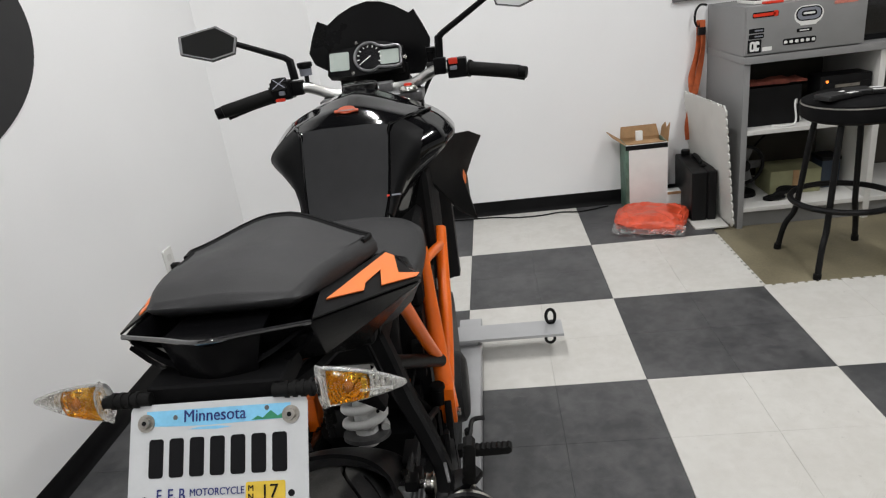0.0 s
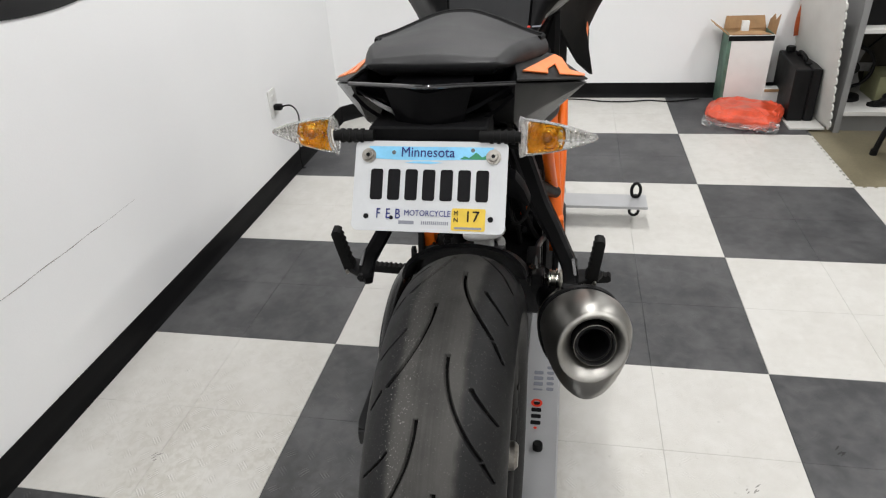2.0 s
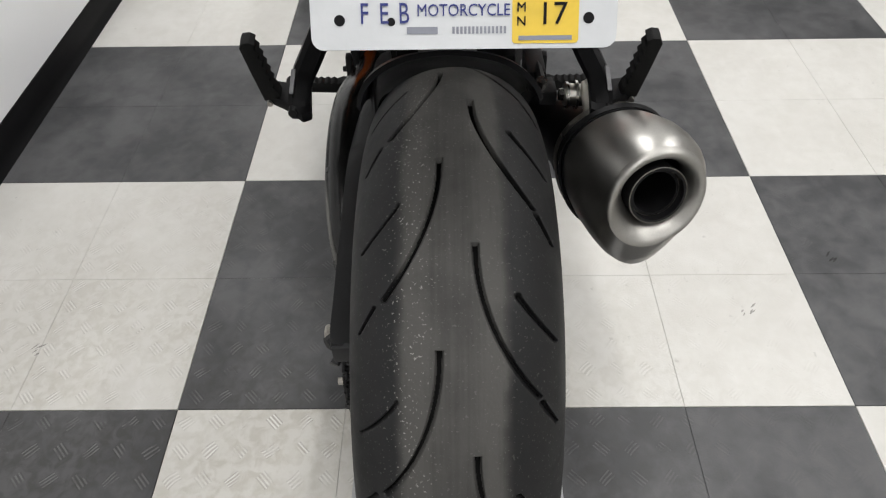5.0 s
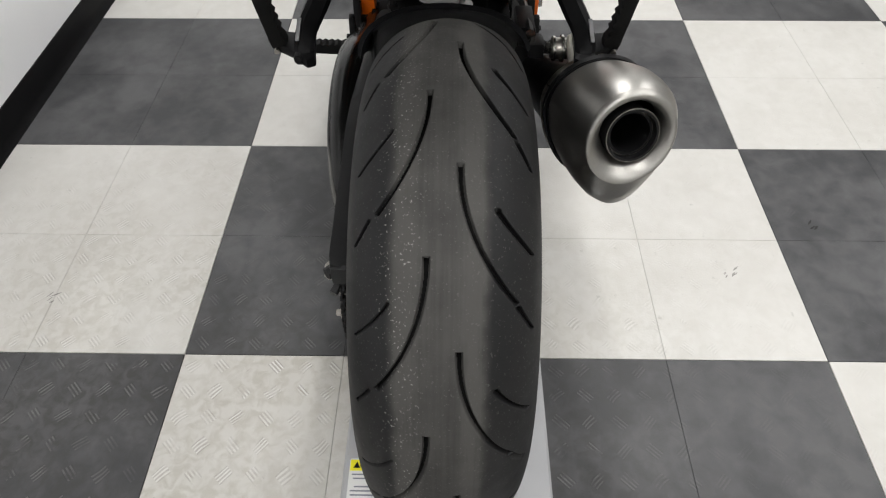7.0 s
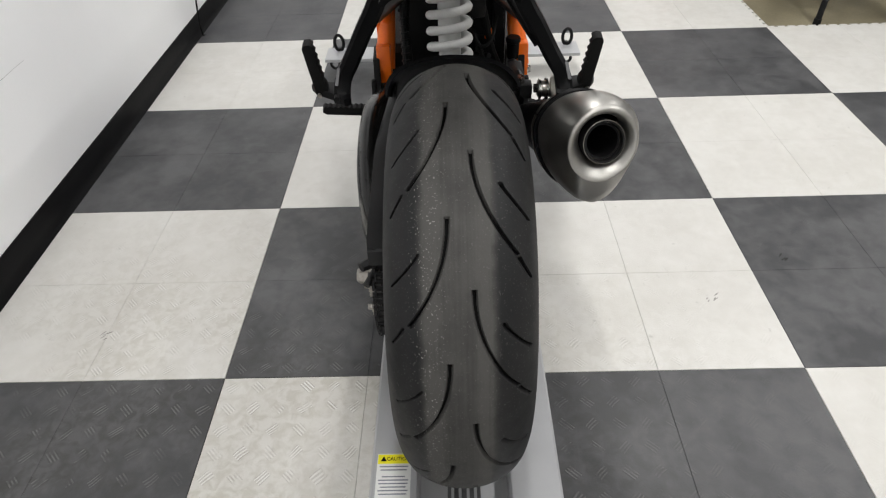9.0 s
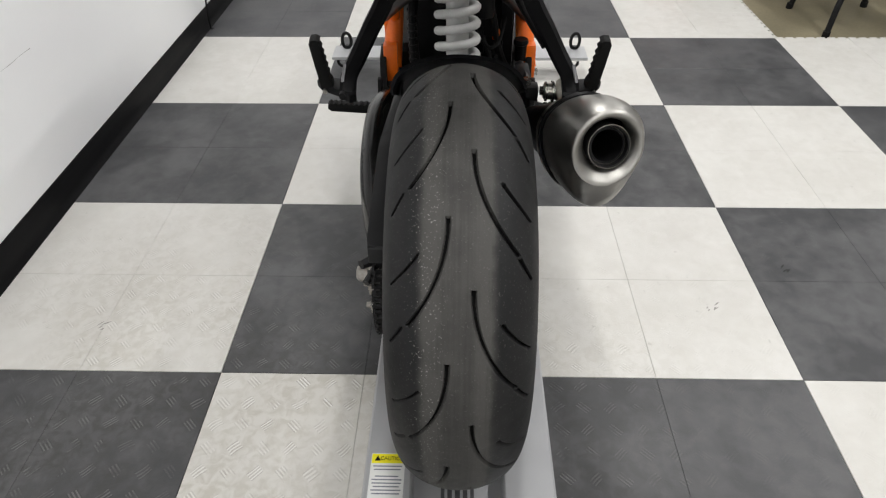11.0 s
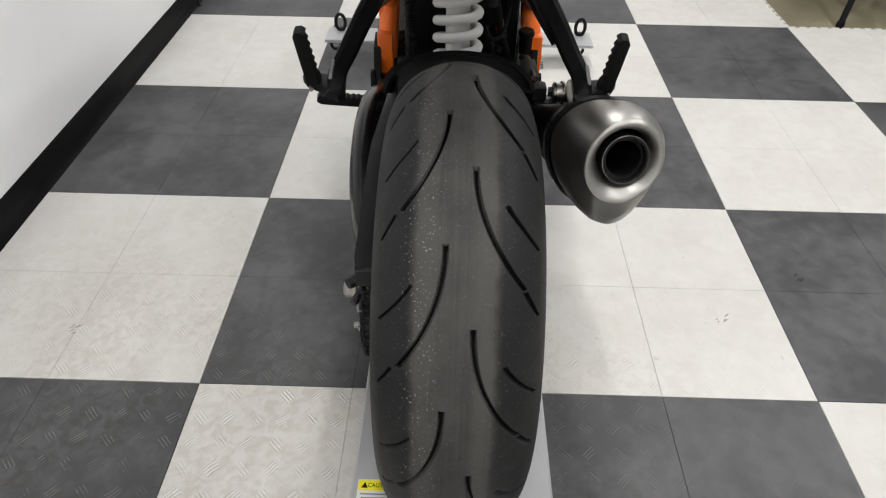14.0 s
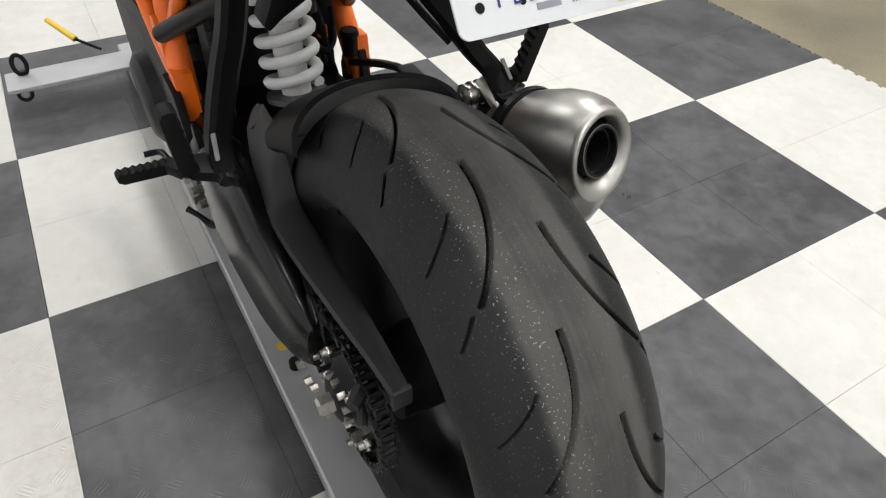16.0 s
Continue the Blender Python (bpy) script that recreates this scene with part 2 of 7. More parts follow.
M_TILE_B = tread_tile("charcoal_vinyl_tile", (0.047, 0.048, 0.051), (0.100, 0.100, 0.103), 0.46, (0.15, 0.148, 0.146), (0.040, 0.039, 0.037), 0.75)
M_SMUDGE = mat("dark_smudge", (0.016, 0.016, 0.017), 0.6, var=0.4, scale=90)
M_SMUDGE_L = mat("grey_smudge", (0.30, 0.29, 0.27), 0.6, var=0.4, scale=90)
M_DECAL = mat("black_wall_decal", (0.008, 0.008, 0.009), 0.45, var=0.2, scale=6, bump=0.03)
M_SCUFF = mat("scuff", (0.33, 0.32, 0.31), 0.7, var=0.4, scale=40)
M_TYRE = tyre_rubber("tyre_rubber")
# near-black that puts the shade of deep recesses into the colour
M_RECESS_SHADE = mat("recess_shade", (0.004, 0.004, 0.004), 0.8, var=0.2, scale=60, bump=0.1, spec=0.15)
M_BOWL = mat("amber_bowl", (1.0, 0.50, 0.06), 0.16, metal=1.0, var=0.2, scale=90, bump=0.3, fine=150)
M_GLOSS = mat("gloss_black_paint", (0.003, 0.003, 0.0035), 0.08, var=0.2, scale=6, bump=0.0, spec=0.42, rvar=0.03)
M_LIP = mat("polished_black_edge", (0.02, 0.02, 0.021), 0.10, var=0.2, scale=8, bump=0.0, spec=1.0, coat=1.0, rvar=0.03)
M_SATIN = mat("satin_black_plastic", (0.0045, 0.0045, 0.005), 0.42, spec=0.10, var=0.25, scale=20, bump=0.08, fine=500)
M_MATT = mat("matt_black_plastic", (0.006, 0.006, 0.0065), 0.6, spec=0.1, var=0.25, scale=25, bump=0.15, fine=600)
M_SEAT = mat("grained_seat_vinyl", (0.033, 0.033, 0.0345), 0.5, spec=0.25, var=0.15, scale=18, bump=0.35, fine=700)
M_PAD = mat("tank_pad_rubber", (0.023, 0.0235, 0.025), 0.55, spec=0.16, var=0.12, scale=30, bump=0.25, fine=900)
M_RUBBER = mat("grip_rubber", (0.008, 0.008, 0.008), 0.65, spec=0.16, var=0.2, scale=60, bump=0.3, fine=900)
M_BLACKMETAL = mat("black_coated_metal", (0.008, 0.008, 0.0085), 0.4, metal=0.0, spec=0.2, var=0.3, scale=22, bump=0.1)
M_ENGINE = mat("engine_casting", (0.014, 0.014, 0.015), 0.5, metal=0.4, var=0.35, scale=30, bump=0.3, fine=300)
M_ORANGE = mat("orange_paint", (0.95, 0.17, 0.008), 0.33, var=0.08, scale=25, bump=0.03, coat=0.2)
M_ORANGE_D = mat("orange_decal", (0.90, 0.22, 0.05), 0.35, var=0.06, scale=30, bump=0.02)
M_STEEL = mat("brushed_steel", (0.52, 0.50, 0.46), 0.3, metal=1.0, var=0.12, scale=14, bump=0.12, fine=500, stretch=(1, 1, 14), rvar=0.07)
M_CAN = mat("bead_blasted_titanium", (0.42, 0.41, 0.385), 0.38, metal=1.0, var=0.18, scale=8, bump=0.08, fine=600, rvar=0.08)
M_CHROME = mat("zinc_plate", (0.62, 0.6, 0.56), 0.22, metal=1.0, var=0.2, scale=60, bump=0.05)
M_ARM = mat("cast_arm_lacquer", (0.006, 0.006, 0.006), 0.24, spec=0.45, var=0.3, scale=14, bump=0.06, fine=400)
M_GUARD = mat("guard_plastic", (0.026, 0.0262, 0.027), 0.5, spec=0.3, var=0.2, scale=18, bump=0.12, fine=500)
M_TAIL = mat("black_body_lacquer", (0.004, 0.004, 0.0045), 0.2, spec=0.10, var=0.25, scale=12, bump=0.03, fine=500)
M_STRAPSTEEL = mat("worn_strap_steel", (0.66, 0.63, 0.56), 0.35, metal=0.8, var=0.15, scale=40, bump=0.08)
M_CAP = mat("end_cap_titanium", (0.41, 0.40, 0.375), 0.45, metal=1.0, var=0.15, scale=20, bump=0.06, fine=500, rvar=0.06)
M_BULB = mat("bulb_glass", (0.22, 0.075, 0.012), 0.06, var=0.5, scale=60, bump=0.1, fine=120)
M_STEEL_D = mat("dull_steel", (0.36, 0.34, 0.31), 0.4, metal=1.0, var=0.35, scale=70, bump=0.1)
M_BADGE = mat("red_orange_badge", (0.42, 0.07, 0.025), 0.35, var=0.2, scale=120, bump=0.05)
M_ALU = mat("silver_handlebar", (0.55, 0.55, 0.54), 0.32, metal=1.0, var=0.1, scale=30, bump=0.05)
M_SPRING = mat("white_spring_paint", (0.70, 0.70, 0.69), 0.35, var=0.08, scale=40, bump=0.05)
M_LENS = mat("clear_lens", (0.95, 0.95, 0.94), 0.08, trans=1.0, var=0.0, bump=0.0, rvar=0.03, ior=1.35)
M_REFL = mat("lamp_reflector", (0.93, 0.91, 0.87), 0.16, metal=1.0, var=0.25, scale=120, bump=0.6, fine=180)
M_PLATE = mat("white_plate", (0.57, 0.585, 0.60), 0.35, var=0.04, scale=30, bump=0.05)
M_BLUE = mat("plate_sky", (0.22, 0.55, 0.80), 0.35, var=0.18, scale=26, bump=0.02)
M_GREEN = mat("plate_hill", (0.03, 0.22, 0.11), 0.4, var=0.3, scale=60, bump=0.02)
M_INK = mat("black_ink", (0.008, 0.008, 0.009), 0.5, spec=0.12, var=0.1, bump=0.0)
M_NAVY = mat("navy_ink", (0.012, 0.022, 0.16), 0.4, var=0.1, bump=0.0)
M_GREYINK = mat("grey_ink", (0.22, 0.23, 0.27), 0.5, var=0.1, bump=0.0)
M_YELLOW = mat("yellow_sticker", (0.72, 0.50, 0.05), 0.4, var=0.08, scale=50, bump=0.02)
M_YELLOW_L = mat("yellow_label", (0.88, 0.80, 0.02), 0.4, var=0.05, bump=0.02)
M_PAPER = mat("white_label", (0.76, 0.76, 0.74), 0.5, var=0.05, bump=0.03)
M_DOLLY = mat("silver_powder_coat", (0.46, 0.465, 0.475), 0.34, metal=0.35, var=0.08, scale=7, bump=0.12, fine=700, rvar=0.08)
M_MIRROR = mat("mirror_glass", (0.86, 0.88, 0.88), 0.03, metal=1.0, var=0.0, bump=0.0, rvar=0.01)
M_LCD = mat("lcd", (0.42, 0.47, 0.44), 0.12, var=0.05, scale=40, bump=0.0, coat=0.6)
M_DASHFACE = mat("dial_face", (0.012, 0.012, 0.013), 0.15, var=0.1, bump=0.0, coat=0.5)
M_SCREEN = mat("smoked_screen", (0.004, 0.004, 0.0045), 0.3, spec=0.16, var=0.2, scale=8, bump=0.02)
M_RED = mat("red_plastic", (0.70, 0.035, 0.012), 0.4, var=0.15, scale=40)
M_FADED = mat("faded_red_print", (0.55, 0.19, 0.15), 0.5, var=0.3, scale=60)
M_CLOTHRED = mat("dull_red_cloth", (0.27, 0.075, 0.05), 0.85, var=0.35, scale=30, bump=0.4, fine=300)
M_GREYPAINT = mat("grey_laminate", (0.235, 0.235, 0.235), 0.5, var=0.1, scale=5, bump=0.08, fine=220)
M_BACKPANEL = mat("dark_hardboard", (0.060, 0.054, 0.042), 0.7, var=0.2, scale=9, bump=0.1)
M_WHITEPANEL = mat("white_melamine", (0.66, 0.655, 0.63), 0.45, var=0.06, scale=8)
M_CARD = mat("brown_cardboard", (0.36, 0.22, 0.11), 0.8, var=0.18, scale=25, bump=0.15, fine=200)
M_CARDGREEN = mat("printed_green_card", (0.09, 0.16, 0.12), 0.6, var=0.6, scale=12, bump=0.05)
M_BAGRED = mat("red_cloth_in_plastic", (0.62, 0.075, 0.03), 0.35, var=0.3, scale=14, bump=0.3, fine=60, coat=0.35)
M_STRAP = mat("orange_webbing", (0.46, 0.10, 0.03), 0.75, var=0.3, scale=40, bump=0.4, fine=500)
M_TOOLBLACK = mat("black_case_plastic", (0.006, 0.006, 0.0065), 0.45, spec=0.22, var=0.3, scale=14, bump=0.12)
M_TILEBACK = mat("white_tile_back", (0.60, 0.60, 0.57), 0.6, var=0.06, scale=10, bump=0.15)
M_LEATHER = mat("black_stool_vinyl", (0.007, 0.007, 0.0075), 0.4, var=0.2, scale=12, bump=0.2, fine=400)
M_CREAM = mat("beige_box", (0.30, 0.30, 0.17), 0.6, var=0.2, scale=12)
M_BLUEP = mat("blue_plastic", (0.03, 0.045, 0.07), 0.4, var=0.2)
M_LED = mat("radio_led", (0.9, 0.2, 0.02), 0.4, emit=(1.0, 0.22, 0.03, 3.0), var=0.0, bump=0.0)
M_TUBE = mat("lamp_diffuser", (0.9, 0.9, 0.9), 0.5, emit=(1.0, 0.985, 0.95, 9.0), var=0.0, bump=0.0)
M_FIXTURE = mat("white_enamel", (0.75, 0.75, 0.74), 0.4, var=0.04)
M_CLEAR = mat("clear_rim", (0.90, 0.90, 0.89), 0.10, trans=0.78, var=0.06, scale=200, bump=0.5, fine=300, ior=1.4)
M_GASKET = mat("grey_casting", (0.16, 0.16, 0.165), 0.4, metal=0.7, var=0.3, scale=30, bump=0.2)


# ---- building helpers ----
def thing(name, at=(0, 0, 0), label="", category="", group="", kind=""):
    ob = new(name)
    ob.empty_display_size = 0.05
    ob.location = at
    return tagged(ob, label, category, group, kind)


def mesh_of(name, bm, material, sharp=35):
    me = bpy.data.meshes.new(name)
    bmesh.ops.recalc_face_normals(bm, faces=bm.faces)
    bm.to_mesh(me)
    bm.free()
    for p in me.polygons:
        p.use_smooth = True
    me.set_sharp_from_angle(angle=radians(sharp))
    me.materials.append(material)
    return me


def part(name, bm, material, parent=None, label="", sharp=35):
    """Links a bmesh as one mesh object under a thing or a part."""
    ob = new(name, mesh_of(name, bm, material, sharp))
    if parent is not None:
        ob.parent = parent
    return tagged(ob, label)


def box(lo, hi, bev=0.0, seg=2, bm=None, m=None):
    own = bmesh.new()
    c, s = (Vector(lo) + Vector(hi)) / 2, Vector(hi) - Vector(lo)
    bmesh.ops.create_cube(own, size=1, matrix=Matrix.Translation(c) @ Matrix.Diagonal((*s, 1)))
    if bev:
        bmesh.ops.bevel(own, geom=own.edges[:], offset=bev, segments=seg, affect="EDGES", profile=0.7)
    if m is not None:
        bmesh.ops.transform(own, matrix=m, verts=own.verts)
    return merge(bm, own)


def merge(bm, own):
    if bm is None:
        return own
    vs = [bm.verts.new(v.co) for v in own.verts]
    own.verts.index_update()
    for f in own.faces:
        bm.faces.new([vs[v.index] for v in f.verts])
    own.free()
    return bm


def cyl(a, b, r, r2=None, seg=20, bm=None, bev=0.0):
    """A rod or cone from a to b."""
    a, b = Vector(a), Vector(b)
    own = bmesh.new()
    turn = (b - a).to_track_quat("Z", "Y").to_matrix().to_4x4()
    bmesh.ops.create_cone(own, cap_ends=True, segments=seg, radius1=r, radius2=r if r2 is None else r2, depth=(b - a).length,
                          matrix=Matrix.Translation((a + b) / 2) @ turn)
    if bev:
        es = [e for e in own.edges if len(e.link_faces) == 2 and e.calc_face_angle(0) > 1.0]
        bmesh.ops.bevel(own, geom=es, offset=bev, segments=2, affect="EDGES", profile=0.7)
    return merge(bm, own)


def smooth_path(pts, n=6, closed=False):
    p = [Vector(q) for q in pts]
    if n <= 1 or len(p) < 3:
        return p
    out, k = [], len(p)
    for i in range(k if closed else k - 1):
        if closed:
            a, b, c, d = p[i - 1], p[i], p[(i + 1) % k], p[(i + 2) % k]
        else:
            a, b, c, d = p[max(i - 1, 0)], p[i], p[i + 1], p[min(i + 2, k - 1)]
        for j in range(n):
            t = j / n
            out.append(0.5 * (2 * b + (c - a) * t + (2 * a - 5 * b + 4 * c - d) * t * t + (3 * b - a - 3 * c + d) * t ** 3))
    if not closed:
        out.append(p[-1])
    return out


def tube(pts, r, seg=10, n=6, closed=False, bm=None, flat=1.0):
    """A tube along a smoothed line; r may be a list with one radius a point."""
    path = smooth_path(pts, n, closed)
    bm = bm or bmesh.new()
    rings, up = [], None
    for i, p in enumerate(path):
        q0 = path[i - 1] if (i or closed) else p
        q1 = path[(i + 1) % len(path)] if (i + 1 < len(path) or closed) else p
        d = (q1 - q0).normalized()
        if up is None:
            up = d.orthogonal().normalized()
        up = (up - d * up.dot(d)).normalized()
        side = d.cross(up)
        rad = r if isinstance(r, (int, float)) else float(np.interp(i / (len(path) - 1), np.linspace(0, 1, len(r)), r))
        rings.append([bm.verts.new(p + rad * (math.cos(k * math.tau / seg) * up + flat * math.sin(k * math.tau / seg) * side)) for k in range(seg)])
    for a, b in zip(rings, rings[1:] + ([rings[0]] if closed else [])):
        for k in range(seg):
            bm.faces.new((a[k], a[(k + 1) % seg], b[(k + 1) % seg], b[k]))
    if not closed:
        bm.faces.new(rings[0][::-1])
        bm.faces.new(rings[-1])
    return bm


def loft(rings, cap=True, bm=None, closed=True):
    """A skin over rings of equally many points."""
    bm = bm or bmesh.new()
    vs = [[bm.verts.new(p) for p in ring] for ring in rings]
    k = len(rings[0])
    for a, b in zip(vs, vs[1:]):
        for i in range(k if closed else k - 1):
            bm.faces.new((a[i], a[(i + 1) % k], b[(i + 1) % k], b[i]))
    if cap and closed:
        bm.faces.new(vs[0][::-1])
        bm.faces.new(vs[-1])
    return bm


def lathe(profile, origin, axis="X", seg=48, bm=None):
    """Turns (radius, along) pairs about an axis through origin."""
    rings = []
    for k in range(seg):
        a = math.tau * k / seg
        c, s = math.cos(a), math.sin(a)
        f = {"X": lambda r, h: (h, r * c, r * s), "Y": lambda r, h: (r * c, h, r * s), "Z": lambda r, h: (r * c, r * s, h)}[axis]
        rings.append([Vector(origin) + Vector(f(r, h)) for r, h in profile])
    bm = bm or bmesh.new()
    vs = [[bm.verts.new(p) for p in ring] for ring in rings]
    for i in range(seg):
        a, b = vs[i], vs[(i + 1) % seg]
        for j in range(len(profile) - 1):
            bm.faces.new((a[j], a[j + 1], b[j + 1], b[j]))
    return bm


def slab(poly, thick, m=Matrix(), bev=0.0, bm=None):
    """A polygon in a plane (x, y), thickened by thick along its z, put by m."""
    own = bmesh.new()
    f = own.faces.new([own.verts.new((x, y, 0)) for x, y in poly])
    ex = bmesh.ops.extrude_face_region(own, geom=[f])
    bmesh.ops.translate(own, verts=[v for v in ex["geom"] if isinstance(v, bmesh.types.BMVert)], vec=(0, 0, thick))
    if bev:
        bmesh.ops.recalc_face_normals(own, faces=own.faces)
        bmesh.ops.bevel(own, geom=own.edges[:], offset=bev, segments=2, affect="EDGES", profile=0.7)
    bmesh.ops.transform(own, matrix=m, verts=own.verts)
    return merge(bm, own)


def round_rect(w, h, r, n=5, cx=0.0, cy=0.0):
    out = []
    for sx, sy, a0 in ((1, 1, 0), (-1, 1, 90), (-1, -1, 180), (1, -1, 270)):
        for k in range(n + 1):
            a = radians(a0 + 90 * k / n)
            out.append((cx + sx * (w / 2 - r) + r * math.cos(a), cy + sy * (h / 2 - r) + r * math.sin(a)))
    return out


def plane_at(origin, right, up):
    """A frame whose x runs along right, y along up and z towards the viewer."""
    r, u = Vector(right).normalized(), Vector(up).normalized()
    n = r.cross(u)
    return Matrix(((r.x, u.x, n.x, origin[0]), (r.y, u.y, n.y, origin[1]), (r.z, u.z, n.z, origin[2]), (0, 0, 0, 1)))


def text_part(words, size, m, material, parent, name="lettering", wide=1.0, deep=0.0004):
    """Flat raised letters in the built-in font, centred, as a mesh."""
    cu = bpy.data.curves.new(name, "FONT")
    cu.body, cu.size, cu.align_x, cu.align_y, cu.extrude, cu.resolution_u = words, size, "CENTER", "CENTER", deep, 3
    tmp = new("tmp_text", cu)
    bpy.context.view_layer.update()
    me = bpy.data.meshes.new_from_object(tmp.evaluated_get(bpy.context.evaluated_depsgraph_get()))
    bpy.data.objects.remove(tmp)
    me.transform(m @ Matrix.Diagonal((wide, 1, 1, 1)))
    me.materials.clear()
    me.materials.append(material)
    ob = new(name, me)
    ob.parent = parent
    return ob


def mirror_bm(bm):
    bmesh.ops.scale(bm, vec=(-1, 1, 1), verts=bm.verts)
    return bm


# ---- room ----
S = 0.6096            # one floor square
WX, BY = -0.612, 3.048  # left wall, back wall
FRONT, RIGHT, TOP = -4.6, 5.2, 2.95


def wall(name, lo, hi, label):
    ob = part(name, box(lo, hi), M_WALL)
    return tagged(ob, label, "wall", kind="structure")


wall_west = wall("wall_west", (WX - 0.12, FRONT, -0.012), (WX, 2.59, TOP), "smooth white painted wall with black vinyl base")
wall_north = wall("wall_north", (-0.17, BY, -0.012), (RIGHT, BY + 0.12, TOP), "white painted back wall with black vinyl base")
wall_east = wall("wall_east", (RIGHT, FRONT, -0.012), (RIGHT + 0.12, BY + 0.12, TOP), "plain white painted wall")
wall_south = wall("wall_south", (WX - 0.12, FRONT - 0.12, -0.012), (RIGHT + 0.12, FRONT, TOP), "plain white painted wall behind")
chamfer = slab([(WX, 2.59), (-0.17, BY), (-0.17, BY + 0.12), (WX - 0.12, BY + 0.12), (WX - 0.12, 2.59)], TOP + 0.012, Matrix.Translation((0, 0, -0.012)))
wall_corner = tagged(part("wall_corner", chamfer, M_WALL), "white painted wall cut across the corner", "wall", kind="structure")
floor = tagged(part("floor", box((WX - 0.12, FRONT - 0.12, -0.15), (RIGHT + 0.12, BY + 0.12, -0.012)), M_CONC),
               "brown sealed concrete floor partly laid with chequered tiles", "floor", kind="structure")
ceiling = tagged(part("ceiling", box((WX - 0.12, FRONT - 0.12, TOP), (RIGHT + 0.12, BY + 0.12, TOP + 0.1)), M_CEIL),
                 "plain dark painted ceiling", "ceiling", kind="structure")


def base_strip(name, a, b):
    """A cove base 85 mm high with a small toe, along the floor from a to b, on the wall to its left side."""
    a, b = Vector(a), Vector(b)
    d = (b - a).normalized()
    n = Vector((d.y, -d.x, 0))
    prof = [(0, 0), (0.016, 0), (0.012, 0.006), (0.0065, 0.016), (0.005, 0.03), (0.005, 0.080), (0.003, 0.085), (0, 0.085)]
    rings = [[p + n * u + Vector((0, 0, v)) for u, v in prof] for p in (a, b)]
    return tagged(part(name, loft(rings), M_BASE), "black vinyl cove base along the wall", "baseboard", kind="structure")


base_strip("baseboard_west", (WX, FRONT, 0), (WX, 2.59, 0))
base_strip("baseboard_corner", (WX, 2.59, 0), (-0.17, BY, 0))
base_strip("baseboard_north", (-0.17, BY, 0), (RIGHT, BY, 0))

# long faint scratch and nail dimples on the wall
bm = bmesh.new()
prev = None
for k in range(25):
    y = 0.10 + 0.62 * k / 24
    z = 0.413 + 0.0011 * math.sin(k * 0.9) - 0.004 * k / 24
    w = 0.0013 * (0.5 + 0.5 * math.sin(k * 2.3) ** 2) * (0.4 if k > 17 else 1)
    cur = (bm.verts.new((WX + 0.0008, y, z - w)), bm.verts.new((WX + 0.0008, y, z + w)))
    if prev:
        bm.faces.new((prev[0], cur[0], cur[1], prev[1]))
    prev = cur
part("scratch", bm, M_SCUFF, wall_west, "long grey scratch")

# wall emblem: a wide black oval ring with a bar inside
bm = bmesh.new()
ring = []
for k in range(96):
    a = math.tau * k / 96
    c, s = math.cos(a), math.sin(a)
    ring.append([bm.verts.new((WX + d, 0.62 + ry * c, 1.35 + rz * s)) for ry, rz, d in
                 ((0.751, 0.3815, 0.0005), (0.751, 0.3815, 0.004), (0.5915, 0.3077, 0.004), (0.5915, 0.3077, 0.0005))])
for k in range(96):
    a, b = ring[k], ring[(k + 1) % 96]
    for j in range(4):
        bm.faces.new((a[j], a[(j + 1) % 4], b[(j + 1) % 4], b[j]))
emblem = thing("wall_emblem", (0, 0, 0), "large black oval ring emblem on the white wall", "wall decal")
part("ring", bm, M_DECAL, emblem)
wm = plane_at((WX + 0.0005, 0, 0), (0, 1, 0), (0, 0, 1))
part("bar", slab([(0.705, 1.238), (0.975, 1.2355), (1.015, 1.241), (1.043, 1.256), (1.058, 1.280), (1.062, 1.31), (1.062, 1.46), (0.705, 1.46)], 0.0035, wm), M_DECAL, emblem)
part("bar", slab([(0.20, 1.245), (0.575, 1.243), (0.615, 1.249), (0.642, 1.266), (0.656, 1.29), (0.660, 1.32), (0.660, 1.46), (0.20, 1.46)], 0.0035, wm), M_DECAL, emblem)

# wall socket with a plug and its cord
socket = thing("wall_socket", (WX, 1.755, 0.378), "white wall socket plate with black plug pushed in", "socket")
part("face_plate", slab(round_rect(0.074, 0.118, 0.006), 0.006, plane_at((0, 0, 0), (0, 1, 0), (0, 0, 1)), 0.0015), M_PAPER, socket)
for dz in (-0.02, 0.02):
    part("receptacle", slab(round_rect(0.034, 0.028, 0.01), 0.0015, plane_at((0.006, 0, dz), (0, 1, 0), (0, 0, 1))), M_WHITEPANEL, socket)
cord = thing("power_cord", (WX, 1.755, 0.358), "black power cord with a moulded plug hanging to the floor", "cord")
part("plug", box((0.0075, -0.014, -0.012), (0.04, 0.014, 0.012), 0.004), M_RUBBER, cord)
part("cable", tube([(0.035, 0, 0), (0.075, 0.02, 0), (0.085, 0.06, -0.06), (0.05, 0.10, -0.2), (0.03, 0.13, -0.32), (0.03, 0.2, -0.365),
                    (0.10, 0.5, -0.366), (0.28, 0.8, -0.366)], 0.0035, 8), M_RUBBER, cord)
loose = thing("extension_cord", (0, 0, 0), "thin black cable lying along the back wall", "cord")
part("cable", tube([(0.35, 3.0, 0.005), (0.71, 2.99, 0.005), (0.86, 2.95, 0.005), (1.0, 2.945, 0.005), (1.12, 2.97, 0.005), (1.24, 2.95, 0.005), (1.40, 3.0, 0.005)],
                   0.004, 6), M_RUBBER, loose)

